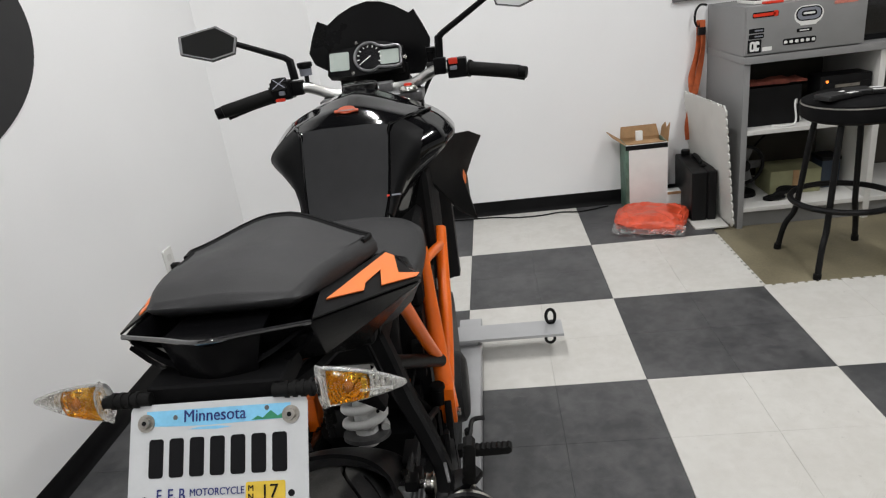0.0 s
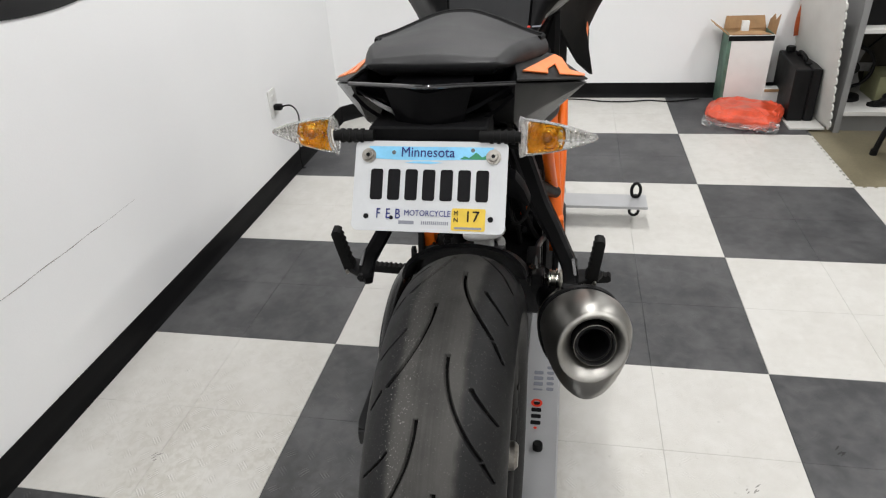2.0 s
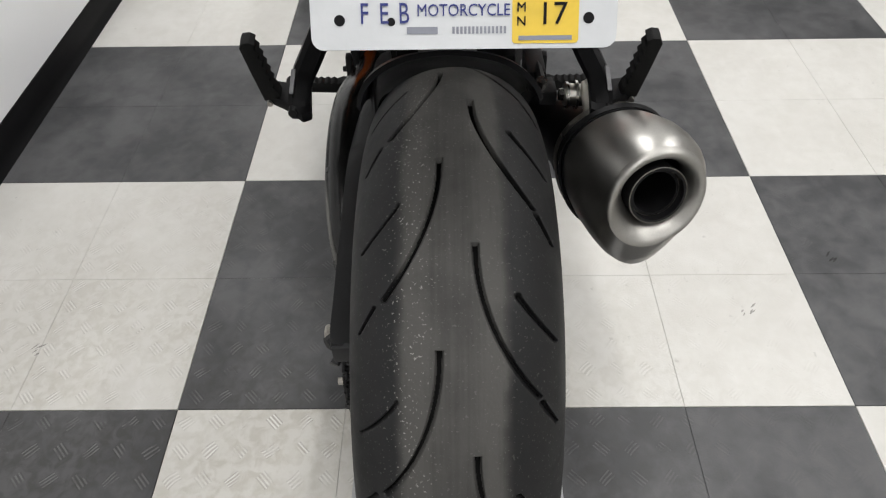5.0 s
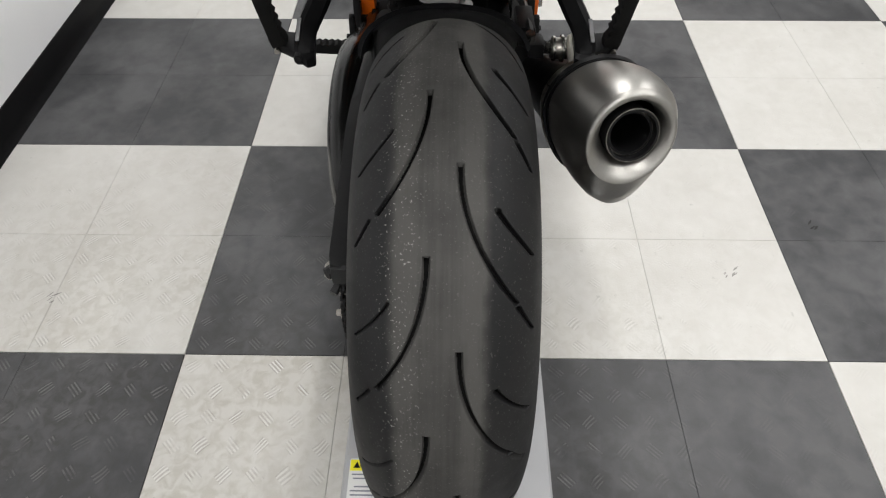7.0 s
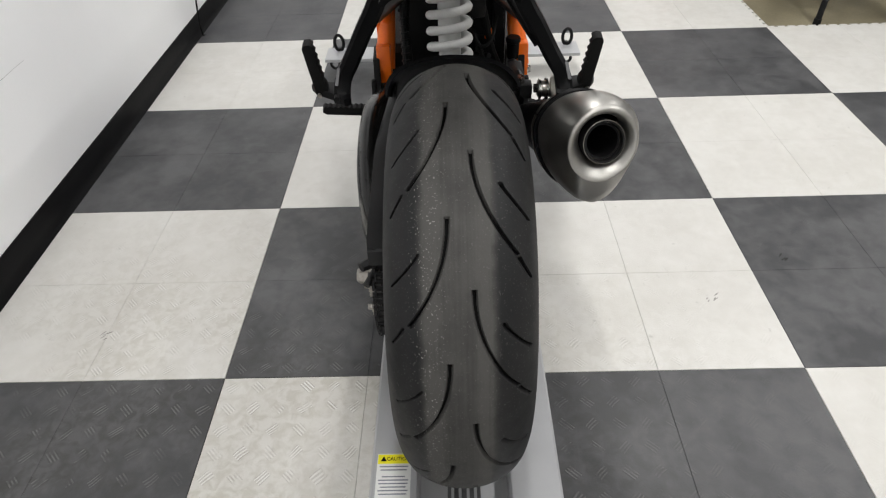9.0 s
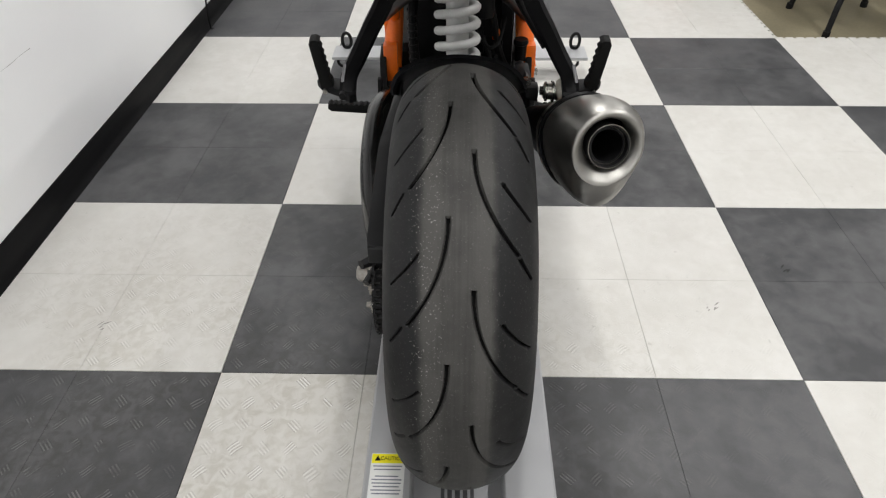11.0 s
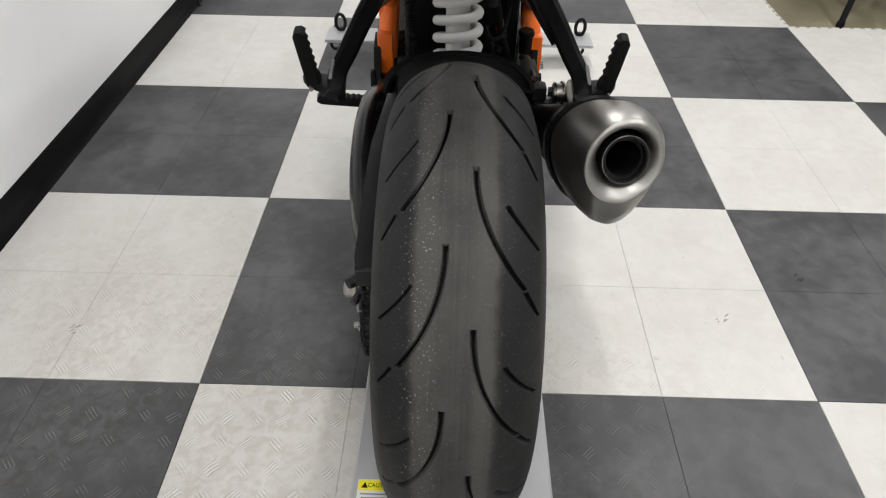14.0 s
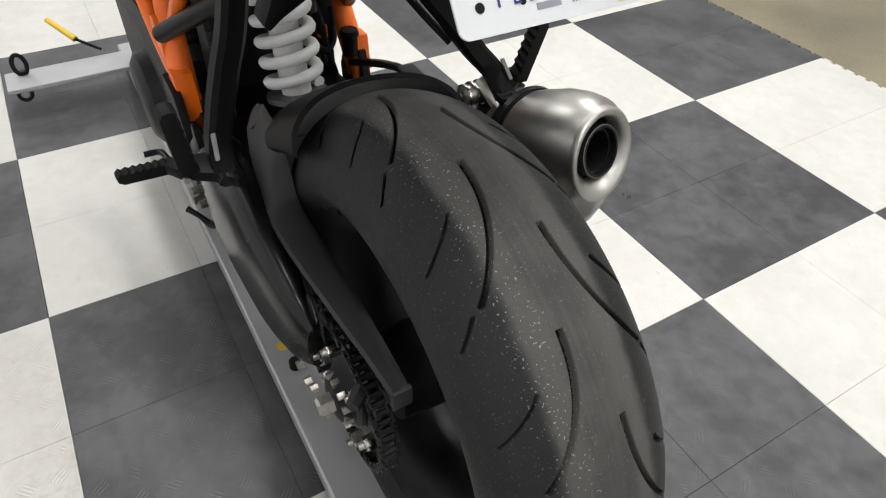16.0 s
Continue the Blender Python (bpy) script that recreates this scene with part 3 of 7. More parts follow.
# strip lights
def ceiling_light(x, y, power):
    ob = thing("ceiling_light", (x, y, TOP), "white strip light with a long bright diffuser on the ceiling", "ceiling light", "strip lights")
    part("housing", box((-0.09, -0.62, -0.06), (0.09, 0.62, 0), 0.01), M_FIXTURE, ob)
    part("diffuser", box((-0.036, -0.60, -0.085), (0.036, 0.60, -0.058), 0.012), M_TUBE, ob)
    lamp = bpy.data.lights.new("strip_lamp", "AREA")
    lamp.shape, lamp.size, lamp.size_y, lamp.energy, lamp.color = "RECTANGLE", 0.06, 1.2, power, (1.0, 0.99, 0.98)
    li = new("strip_lamp", lamp)
    li.location = (x, y, TOP - 0.09)
    return ob


for x, y, p in LIGHTS:
    ceiling_light(x, y, p)

# ---- workbench corner ----
bench = thing("workbench", (1.956, 2.502, -0.012), "grey laminate workbench with open shelves and a raised drawer box", "workbench")
D = BY - 2.502 - 0.004
Z0 = 0.012
part("side_panel", box((0, 0, 0), (0.028, D, 0.80 + Z0), 0.002), M_GREYPAINT, bench)
part("side_panel", box((0.60, 0, 0), (0.628, D, 0.80 + Z0), 0.002), M_WHITEPANEL, bench, "white end panel")
part("side_panel", box((1.25, 0, 0), (1.278, D, 0.80 + Z0), 0.002), M_GREYPAINT, bench)
part("back_panel", box((0.028, D - 0.012, 0.09), (1.25, D, 0.80 + Z0)), M_BACKPANEL, bench, "dark brown back panel")
part("plinth", box((0.028, 0.035, 0), (1.25, 0.053, 0.085)), M_GREYPAINT, bench)
part("shelf", box((0.028, 0.003, 0.085), (1.25, D - 0.012, 0.107), 0.002), M_WHITEPANEL, bench, "white bottom shelf")
part("shelf", box((0.028, 0.003, 0.475), (0.60, D - 0.012, 0.495), 0.002), M_WHITEPANEL, bench, "white middle shelf")
part("worktop", box((-0.004, -0.012, 0.80 + Z0), (1.282, D, 0.845), 0.003), M_GREYPAINT, bench)
part("drawer_box", box((-0.002, 0.012, 0.845), (0.50, D, 1.062), 0.003), M_GREYPAINT, bench)
front = part("drawer_front", box((-0.002, -0.010, 0.852), (0.512, 0.010, 1.064), 0.003), M_GREYPAINT, bench, "grey drawer front covered in stickers")


def sticker(x, z, w, h, material, r=0.004, d=0.0012, name="sticker"):
    part(name, slab(round_rect(w, h, r, 4), d, plane_at((x, -0.0102, z), (1, 0, 0), (0, 0, 1))), material, front)


sticker(0.078, 1.024, 0.112, 0.024, M_INK, 0.006)
sticker(0.072, 1.024, 0.096, 0.013, M_RED, 0.003, 0.002)
sticker(0.122, 1.025, 0.020, 0.024, M_RED, 0.006, 0.002)
sticker(0.265, 1.003, 0.125, 0.078, M_PAPER, 0.038)
sticker(0.265, 1.007, 0.112, 0.060, M_INK, 0.029, 0.002)
sticker(0.265, 1.007, 0.100, 0.050, M_GREYINK, 0.024, 0.0026)
sticker(0.265, 1.008, 0.066, 0.024, M_INK, 0.011, 0.0032)
sticker(0.265, 1.009, 0.050, 0.009, M_PAPER, 0.004, 0.0038)
sticker(0.265, 0.966, 0.07, 0.016, M_PAPER, 0.004, 0.002)
for z in (0.958, 0.933):
    sticker(0.042, z, 0.066, 0.020, M_INK)
    sticker(0.052, z, 0.035, 0.006, M_GREYINK, 0.001, 0.002)
sticker(0.25, 0.938, 0.066, 0.016, M_INK)
sticker(0.25, 0.938, 0.04, 0.005, M_PAPER, 0.001, 0.002)
sticker(0.036, 0.890, 0.060, 0.058, M_INK, 0.002)
sticker(0.027, 0.890, 0.024, 0.044, M_PAPER, 0.008, 0.002)
sticker(0.047, 0.890, 0.020, 0.044, M_PAPER, 0.008, 0.002)
sticker(0.027, 0.890, 0.008, 0.024, M_INK, 0.003, 0.0028)
sticker(0.051, 0.890, 0.012, 0.014, M_INK, 0.003, 0.0028)
sticker(0.092, 0.874, 0.042, 0.018, M_PAPER, 0.002)
sticker(0.232, 0.894, 0.145, 0.028, M_INK, 0.01)
for k in range(6):
    sticker(0.172 + 0.024 * k, 0.894, 0.015, 0.013, M_PAPER, 0.004, 0.002)
sticker(0.42, 1.040, 0.10, 0.014, M_FADED, 0.004)

# things on and in the bench, each resting on its board
BX, BYF = 1.952, 2.51


def simple(name, lo, hi, material, label, category, bev=0.006, extra=()):
    ob = thing(name, ((lo[0] + hi[0]) / 2, (lo[1] + hi[1]) / 2, lo[2]), label, category)
    c = Vector(ob.location)
    part("body", box(Vector(lo) - c, Vector(hi) - c, bev), material, ob)
    for nm, a, b, mt in extra:
        part(nm, box(Vector(a) - c, Vector(b) - c, 0.002), mt, ob)
    return ob


simple("monitor", (2.50, 2.60, 0.835), (2.98, 2.66, 1.25), M_TOOLBLACK, "black flat screen standing on the worktop", "monitor",
             extra=(("screen", (2.52, 2.597, 0.86), (2.96, 2.599, 1.23), M_DASHFACE),))
simple("magazine_pile", (2.02, 2.60, 1.0515), (2.34, 2.82, 1.066), M_PAPER, "pile of papers on the drawer box", "papers",
       extra=(("cover", (2.03, 2.61, 1.066), (2.30, 2.80, 1.071), M_INK),))
simple("red_pouch", (2.05, 2.54, 1.0515), (2.13, 2.585, 1.062), M_RED, "small red pouch lying on the drawer box", "pouch", 0.004)
simple("paper_sheets", (2.18, 2.53, 1.0515), (2.40, 2.59, 1.060), M_PAPER, "loose white papers lying on the drawer box", "papers", 0.002)
radio = simple("radio", (2.315, 2.535, 0.483), (2.548, 2.665, 0.70), M_TOOLBLACK, "black radio with silver dials and an orange lamp on the shelf", "radio", 0.01,
               extra=(("tuner_panel", (2.325, 2.531, 0.585), (2.538, 2.535, 0.665), M_TOOLBLACK),))
part("led", cyl((-0.085, -0.064, 0.190), (-0.085, -0.071, 0.190), 0.0055), M_LED, radio, "glowing orange lamp")
for kx in (-0.07, 0.0, 0.07):
    part("knob", cyl((kx, -0.068, 0.135), (kx, -0.084, 0.135), 0.019, 0.015, 24), M_STEEL_D, radio, "silver dial")
    part("knob_face", cyl((kx, -0.084, 0.135), (kx, -0.0855, 0.135), 0.010, 0.010, 18), M_TOOLBLACK, radio)
part("display", box((-0.05, -0.0705, 0.160), (0.06, -0.0680, 0.174)), M_STEEL_D, radio, "pale tuning scale")
redcloth = thing("red_cloth", (2.12, 2.66, 0.483), "crumpled dull red cloth on a box on the shelf", "cloth")
bm = bmesh.new()
bmesh.ops.create_grid(bm, x_segments=26, y_segments=16, size=0.5)
for v in bm.verts:
    u = v.co.copy()
    v.co = (u.x * 0.32, u.y * 0.16, 0.205 + 0.016 * noise.noise((u.x * 5, u.y * 6, 3)) - 0.05 * max(0, abs(u.y) - 0.38))
part("cloth", bm, M_CLOTHRED, redcloth)
part("carton", box((-0.13, -0.07, 0), (0.14, 0.07, 0.185), 0.004), M_TOOLBLACK, redcloth)
cablew = thing("white_cable", (2.2, 2.56, 0.483), "white cable looped on the shelf edge", "cable")
part("cable", tube([(-0.08, 0.0, 0.005), (-0.02, -0.035, 0.005), (0.02, -0.02, 0.02), (0.02, 0.0, 0.10), (0.035, 0.02, 0.115), (0.05, 0.05, 0.06), (0.08, 0.06, 0.005)], 0.0045, 8), M_PAPER, cablew)
fan = thing("desk_fan", (2.05, 2.72, 0.095), "small black round fan on the bottom shelf", "fan")
part("foot", lathe([(0, 0), (0.07, 0), (0.065, 0.02), (0.02, 0.03), (0.012, 0.06), (0, 0.06)], (0, 0, 0), "Z", 24), M_TOOLBLACK, fan)
part("hoop", tube([(0.10 * math.cos(a), 0.0, 0.16 + 0.10 * math.sin(a)) for a in np.linspace(0, math.tau, 17)[:-1]], 0.009, 8, 3, True), M_TOOLBLACK, fan)
part("motor", cyl((0, 0.05, 0.16), (0, -0.03, 0.16), 0.035, 0.03, 18, None, 0.004), M_TOOLBLACK, fan)
for k in range(5):
    a = math.tau * k / 5
    part("blade", box((0.025, -0.002, -0.025), (0.088, 0.002, 0.025), 0.0, m=Matrix.Translation((0, 0, 0.16)) @ Matrix.Rotation(a, 4, "Y") @ Matrix.Rotation(0.4, 4, "X")), M_GASKET, fan)
simple("beige_carton", (2.17, 2.66, 0.095), (2.42, 2.86, 0.22), M_CREAM, "pale olive carton on the bottom shelf", "carton", 0.003,
       extra=(("tape", (2.28, 2.657, 0.11), (2.31, 2.6595, 0.22), M_CARD),))
simple("blue_box", (2.44, 2.70, 0.095), (2.53, 2.82, 0.24), M_BLUEP, "dark blue plastic box on the bottom shelf", "box", 0.008,
       extra=(("lid", (2.437, 2.697, 0.24), (2.533, 2.823, 0.258), M_TOOLBLACK),))
hose = thing("cable_heap", (2.17, 2.60, 0.095), "heap of black cables on the bottom shelf", "cables")
for k in range(4):
    part("cable", tube([(0.05 * math.cos(a * 2.1 + k) + 0.02 * k, 0.03 * math.sin(a * 2.1 + k * 2), 0.008 + 0.013 * k + 0.006 * math.sin(a * 3 + k)) for a in np.linspace(0, 5, 12)], 0.006, 6, 3), M_RUBBER, hose)
lead = thing("hanging_lead", (2.13, 3.0, 0.095), "black lead drooping behind the lower shelf", "cable")
part("cable", tube([(0, 0, 0.01), (0.03, -0.02, 0.12), (0.10, -0.03, 0.22), (0.17, -0.02, 0.27), (0.24, 0.0, 0.25)], 0.005, 6), M_RUBBER, lead)

# leaning spare floor tile with dovetail teeth
tile_l = thing("spare_floor_tile", (1.931, 2.497, 0), "white interlocking floor tile leaning against the bench", "floor tile")
poly, N, W, H, t = [], 14, 0.53, 0.60, 0.011
for k in range(N):
    poly += [((k + 0.1) * W / N, 0), ((k + 0.25) * W / N, -t), ((k + 0.75) * W / N, -t), ((k + 0.9) * W / N, 0)]
for k in range(N):
    poly += [(W, (k + 0.1) * H / N), (W + t, (k + 0.25) * H / N), (W + t, (k + 0.75) * H / N), (W, (k + 0.9) * H / N)]
for k in range(N, 0, -1):
    poly += [((k - 0.1) * W / N, H), ((k - 0.25) * W / N, H + t), ((k - 0.75) * W / N, H + t), ((k - 0.9) * W / N, H)]
for k in range(N, 0, -1):
    poly += [(0, (k - 0.1) * H / N), (-t, (k - 0.25) * H / N), (-t, (k - 0.75) * H / N), (0, (k - 0.9) * H / N)]
lean = plane_at((0, 0.0, 0.012), (-0.075, 1.0, 0.0), (-0.10, -0.0075, 1))
part("tile", slab(poly, 0.007, lean), M_TILEBACK, tile_l)

# open cardboard box
crt = thing("cardboard_box", (1.595, 2.955, 0), "open cardboard box with white front, green side and torn brown flaps", "box")
w2, d2, hh = 0.112, 0.085, 0.385
part("front_panel", box((-w2, -d2, 0), (w2, -d2 + 0.005, hh), 0.001), M_PAPER, crt, "white printed front panel")
part("side_panel", box((-w2, -d2 + 0.005, 0), (-w2 + 0.005, d2, hh), 0.001), M_CARDGREEN, crt, "green printed side panel")
part("side_panel", box((w2 - 0.005, -d2 + 0.005, 0), (w2, d2, hh), 0.001), M_CARDGREEN, crt)
part("back_panel", box((-w2 + 0.005, d2 - 0.005, 0), (w2 - 0.005, d2, hh), 0.001), M_CARD, crt)
part("bottom_panel", box((-w2 + 0.005, -d2 + 0.005, 0.0), (w2 - 0.005, d2 - 0.005, 0.005)), M_CARD, crt)
part("stripe", box((-w2 - 0.0006, -d2 - 0.0012, hh - 0.03), (w2, -d2 - 0.0002, hh - 0.004)), M_INK, crt)
part("edge_stripe", box((-w2 - 0.0012, -d2, 0.0), (-w2 + 0.016, -d2 - 0.0008, hh - 0.03)), M_CARDGREEN, crt)
part("flap", slab([(-0.11, 0), (0.105, 0), (0.085, 0.10), (0.03, 0.115), (-0.02, 0.10), (-0.10, 0.11)], 0.004, plane_at((0, d2 - 0.004, hh), (1, 0, 0), (0, 0.25, 1))), M_CARD, crt, "back flap")
part("flap", slab([(-0.08, 0), (0.08, 0), (0.06, 0.085), (-0.055, 0.095)], 0.004, plane_at((-w2, 0, hh), (0, -1, 0), (-0.75, 0, 0.55))), M_CARD, crt, "side flap")
part("flap", slab([(-0.08, 0), (0.08, 0), (0.075, 0.05), (0.02, 0.085), (-0.02, 0.06), (-0.07, 0.10)], 0.004, plane_at((w2, 0, hh), (0, 1, 0), (0.12, 0, 1))), M_CARD, crt, "torn side flap")
part("flap", slab([(-0.10, 0), (0.10, 0), (0.05, 0.03), (-0.06, 0.035)], 0.004, plane_at((0, -d2, hh), (1, 0, 0), (0, 0.8, 0.35))), M_CARD, crt, "front flap folded in")
part("foam", box((-0.05, -0.06, 0.36), (-0.015, -0.03, 0.45), 0.004), M_PAPER, crt, "white packing foam")
part("foam", box((-0.10, -0.075, 0.005), (0.10, 0.075, 0.37), 0.004), M_CARD, crt)

# black plastic case
cutp = thing("cut_floor_tile", (1.84, 2.775, 0), "cut strip of white floor tile under the case", "floor tile")
part("strip", box((-0.085, -0.265, 0), (0.078, 0.265, 0.008), 0.001), M_TILEBACK, cutp)
case = thing("tool_case", (1.853, 2.815, 0.008), "black moulded plastic case standing on its edge", "case")
cm = Matrix.Rotation(radians(-3), 4, "Z")
part("shell", box((-0.078, -0.20, 0), (-0.002, 0.20, 0.262), 0.010, 3, m=cm), M_TOOLBLACK, case)
part("shell", box((0.001, -0.20, 0), (0.047, 0.20, 0.265), 0.012, 3, m=cm), M_TOOLBLACK, case)
part("seam", box((-0.006, -0.192, 0.006), (0.006, 0.192, 0.259), 0.002, m=cm), M_MATT, case)
part("handle", tube([cm @ Vector(p) for p in ((0, 0.10, 0.260), (0, 0.095, 0.278), (0, 0.03, 0.283), (0, -0.03, 0.278), (0, -0.035, 0.260))], 0.010, 8, 5), M_TOOLBLACK, case)
part("cap", lathe([(0, 0.028), (0.02, 0.028), (0.024, 0.024), (0.024, 0), (0, 0)], cm @ Vector((-0.030, 0.165, 0.264)), "Z", 20), M_TOOLBLACK, case)
for yy in (-0.09, 0.09):
    part("latch", box((-0.013, yy - 0.02, 0.259), (0.016, yy + 0.02, 0.270), 0.003, m=cm), M_MATT, case)
simple("white_carton", (1.70, 2.865, 0.0), (1.79, 2.93, 0.10), M_PAPER, "small white carton on the floor beside the case", "carton", 0.002,
       extra=(("flap", (1.705, 2.862, 0.085), (1.785, 2.8645, 0.10), M_CARD),))

# red cloth bag in clear plastic
bag = thing("plastic_bag", (1.572, 2.655, 0), "red cloth folded inside a clear crinkled plastic bag on the floor", "bag")
bm = bmesh.new()
bmesh.ops.create_uvsphere(bm, u_segments=56, v_segments=28, radius=1)
for v in bm.verts:
    c = v.co.copy()
    e = Vector((math.copysign(abs(c.x) ** 0.6, c.x), math.copysign(abs(c.y) ** 0.6, c.y), c.z))
    k = 1 + 0.10 * noise.noise(c * 1.7) + 0.05 * noise.noise(c * 5)
    v.co = (0.185 * e.x * k, 0.165 * e.y * k, max(0.0, 0.040 + 0.046 * e.z * (1 + 0.35 * noise.noise(c * 3 + Vector((5, 0, 0)))) + 0.012 * noise.noise(c * 7)))
bmesh.ops.transform(bm, matrix=Matrix.Rotation(radians(-20), 4, "Z"), verts=bm.verts)
part("folded_cloth", bm, M_BAGRED, bag)
bm = bmesh.new()
bmesh.ops.create_grid(bm, x_segments=40, y_segments=10, size=0.5)
for v in bm.verts:
    u = v.co.copy()
    v.co = (u.x * 0.36, -0.170 + u.y * 0.07, 0.018 + 0.016 * noise.noise((u.x * 9, u.y * 4, 1)) + (u.y + 0.5) * 0.03)
bmesh.ops.transform(bm, matrix=Matrix.Rotation(radians(-20), 4, "Z"), verts=bm.verts)
M_FILM = mat("clear_film", (0.9, 0.9, 0.9), 0.12, trans=0.9, var=0.05, scale=30, bump=0.4, fine=50, ior=1.2)
part("film_edge", bm, M_FILM, bag, "clear plastic film edge")

# orange tie-down strap on the wall
strap = thing("tie_down_strap", (1.885, 3.0, 1.03), "orange tie-down strap hanging from a black hook", "strap")


def ribbon(pts, w, t=0.003):
    """A flat strap hung along a line, turning a little as it goes."""
    rows = []
    for k, p in enumerate(smooth_path(pts, 5)):
        a = 0.5 * math.sin(k * 0.33)
        d = Vector((math.cos(a), math.sin(a), 0)) * w / 2
        n = Vector((-math.sin(a), math.cos(a), 0)) * t / 2
        rows.append([p - d - n, p + d - n, p + d + n, p - d + n])
    return loft(rows)


part("webbing", ribbon([(0.016, 0.0, -0.05), (0.008, 0, -0.2), (-0.020, 0.005, -0.34), (-0.016, 0, -0.45), (-0.038, 0, -0.60), (-0.036, 0, -0.68)], 0.034), M_STRAP, strap)
part("webbing", ribbon([(0.024, -0.014, -0.05), (0.030, -0.016, -0.18), (0.014, -0.016, -0.30), (-0.006, -0.016, -0.42), (-0.022, -0.016, -0.50)], 0.030), M_STRAP, strap)
part("hook", tube([(0.05, 0, 0.02), (0.02, 0, 0.025), (-0.005, 0, 0.0), (-0.01, 0, -0.05), (0.008, 0, -0.085), (0.02, 0, -0.06)], 0.006, 8), M_BLACKMETAL, strap)
part("buckle", box((0.002, -0.026, -0.125), (0.040, 0.006, -0.085), 0.004), M_BLACKMETAL, strap)

# dark board on the back wall
board = thing("wall_board", (1.93, BY, 1.08), "dark framed board hanging on the back wall", "wall board")
part("panel", box((-0.15, -0.018, 0.01), (0.20, -0.004, 0.45)), M_TOOLBLACK, board)
part("frame", box((-0.16, -0.022, 0), (0.21, -0.001, 0.014), 0.002), M_GASKET, board)
part("frame", box((-0.16, -0.022, 0.446), (0.21, -0.001, 0.46), 0.002), M_GASKET, board)

# bar stool
stool = thing("bar_stool", (2.225, 2.055, -0.012), "black round bar stool with a padded seat and ring footrest", "stool")
part("seat", lathe([(0, 0.628), (0.17, 0.628), (0.188, 0.640), (0.193, 0.675), (0.187, 0.704), (0.15, 0.719), (0, 0.722)], (0, 0, 0), "Z", 48), M_MATT, stool)
part("band", lathe([(0.184, 0.692), (0.1930, 0.692), (0.1920, 0.697), (0.184, 0.697)], (0, 0, 0), "Z", 48), M_STEEL_D, stool)
for k in range(4):
    a = radians(48 + 90 * k)
    c, s = math.cos(a), math.sin(a)
    part("leg", tube([(0.10 * c, 0.10 * s, 0.630), (0.135 * c, 0.135 * s, 0.60), (0.17 * c, 0.17 * s, 0.32), (0.186 * c, 0.186 * s, 0.2), (0.225 * c, 0.225 * s, 0.12), (0.248 * c, 0.248 * s, 0.003)], 0.0125, 10, 6), M_BLACKMETAL, stool)
    part("foot_cap", cyl((0.249 * c, 0.249 * s, 0), (0.247 * c, 0.247 * s, 0.025), 0.0155), M_RUBBER, stool)
part("footrest_ring", tube([(0.20 * math.cos(a), 0.20 * math.sin(a), 0.285) for a in np.linspace(0, math.tau, 25)[:-1]], 0.0125, 10, 3, True), M_BLACKMETAL, stool)
glove = thing("work_gloves", (2.19, 2.03, 0.709), "black and white work gloves lying on the stool", "gloves")
for k, (gx, gy, ga) in enumerate(((-0.06, -0.04, 0.3), (0.06, 0.0, -0.2))):
    gm = Matrix.Translation((gx, gy, 0)) @ Matrix.Rotation(ga, 4, "Z")
    part("glove", box((-0.075, -0.04, 0), (0.02, 0.045, 0.022), 0.009, 3, m=gm), M_LEATHER, glove)
    for f in range(4):
        part("finger", box((0.016, -0.038 + 0.021 * f, 0.002), (0.085 - 0.006 * abs(f - 1), -0.019 + 0.021 * f, 0.018), 0.006, 2, m=gm), M_PAPER if f % 2 else M_LEATHER, glove)


# ---- motorcycle dolly ----
X = 0.498   # the motorcycle's middle
dolly = thing("motorcycle_dolly", (X + 0.002, 0.012, 0), "silver steel motorcycle dolly with a wheel channel and casters", "dolly")
prof = [(-0.161, 0.018), (-0.161, 0.056), (-0.157, 0.060), (-0.081, 0.060), (-0.078, 0.057), (-0.076, 0.018), (0.078, 0.018), (0.080, 0.057),
        (0.083, 0.060), (0.164, 0.060), (0.168, 0.056), (0.168, 0.018), (0.165, 0.018), (0.165, 0.055), (0.083, 0.0565), (0.081, 0.015), (-0.079, 0.015),
        (-0.081, 0.0565), (-0.158, 0.055), (-0.158, 0.018)]
part("channel", loft([[(x, y, z) for x, z in prof] for y in (-0.62, 1.62)]), M_DOLLY, dolly, sharp=20)
strip = part("track_strip", box((-0.028, -0.60, 0.0181), (0.030, 1.60, 0.0190)), M_GASKET, dolly, "dark slotted centre strip")
for x in (-0.019, -0.006, 0.008, 0.021):
    part("rib", box((x - 0.0025, -0.60, 0.0190), (x + 0.0025, 1.60, 0.0214)), M_DOLLY, strip)
part("cross_bar", box((-0.472, 1.398, 0.079), (0.470, 1.506, 0.0905), 0.003), M_DOLLY, dolly)
part("cross_bar", box((-0.30, -0.615, 0.030), (0.30, -0.52, 0.058), 0.004), M_DOLLY, dolly)
for x, y in ((-0.13, 0.45), (0.13, 0.45), (-0.26, -0.56), (0.26, -0.56)):
    r, top = 0.0125, 0.03 if y < 0 else 0.055
    cas = part("caster", box((x - 0.016, y - 0.018, top - 0.006), (x + 0.016, y + 0.018, top), 0.001), M_CHROME, dolly)
    part("caster_wheel", lathe([(0.006, -0.009), (r, -0.009), (r + 0.0015, 0), (r, 0.009), (0.006, 0.009)], (x, y - 0.012, r + 0.0015), "X", 24), M_RUBBER, cas)
    for s in (-0.012, 0.012):
        part("fork", box((x + s - 0.001, y - 0.02, r), (x + s + 0.001, y + 0.006, top)), M_CHROME, cas)
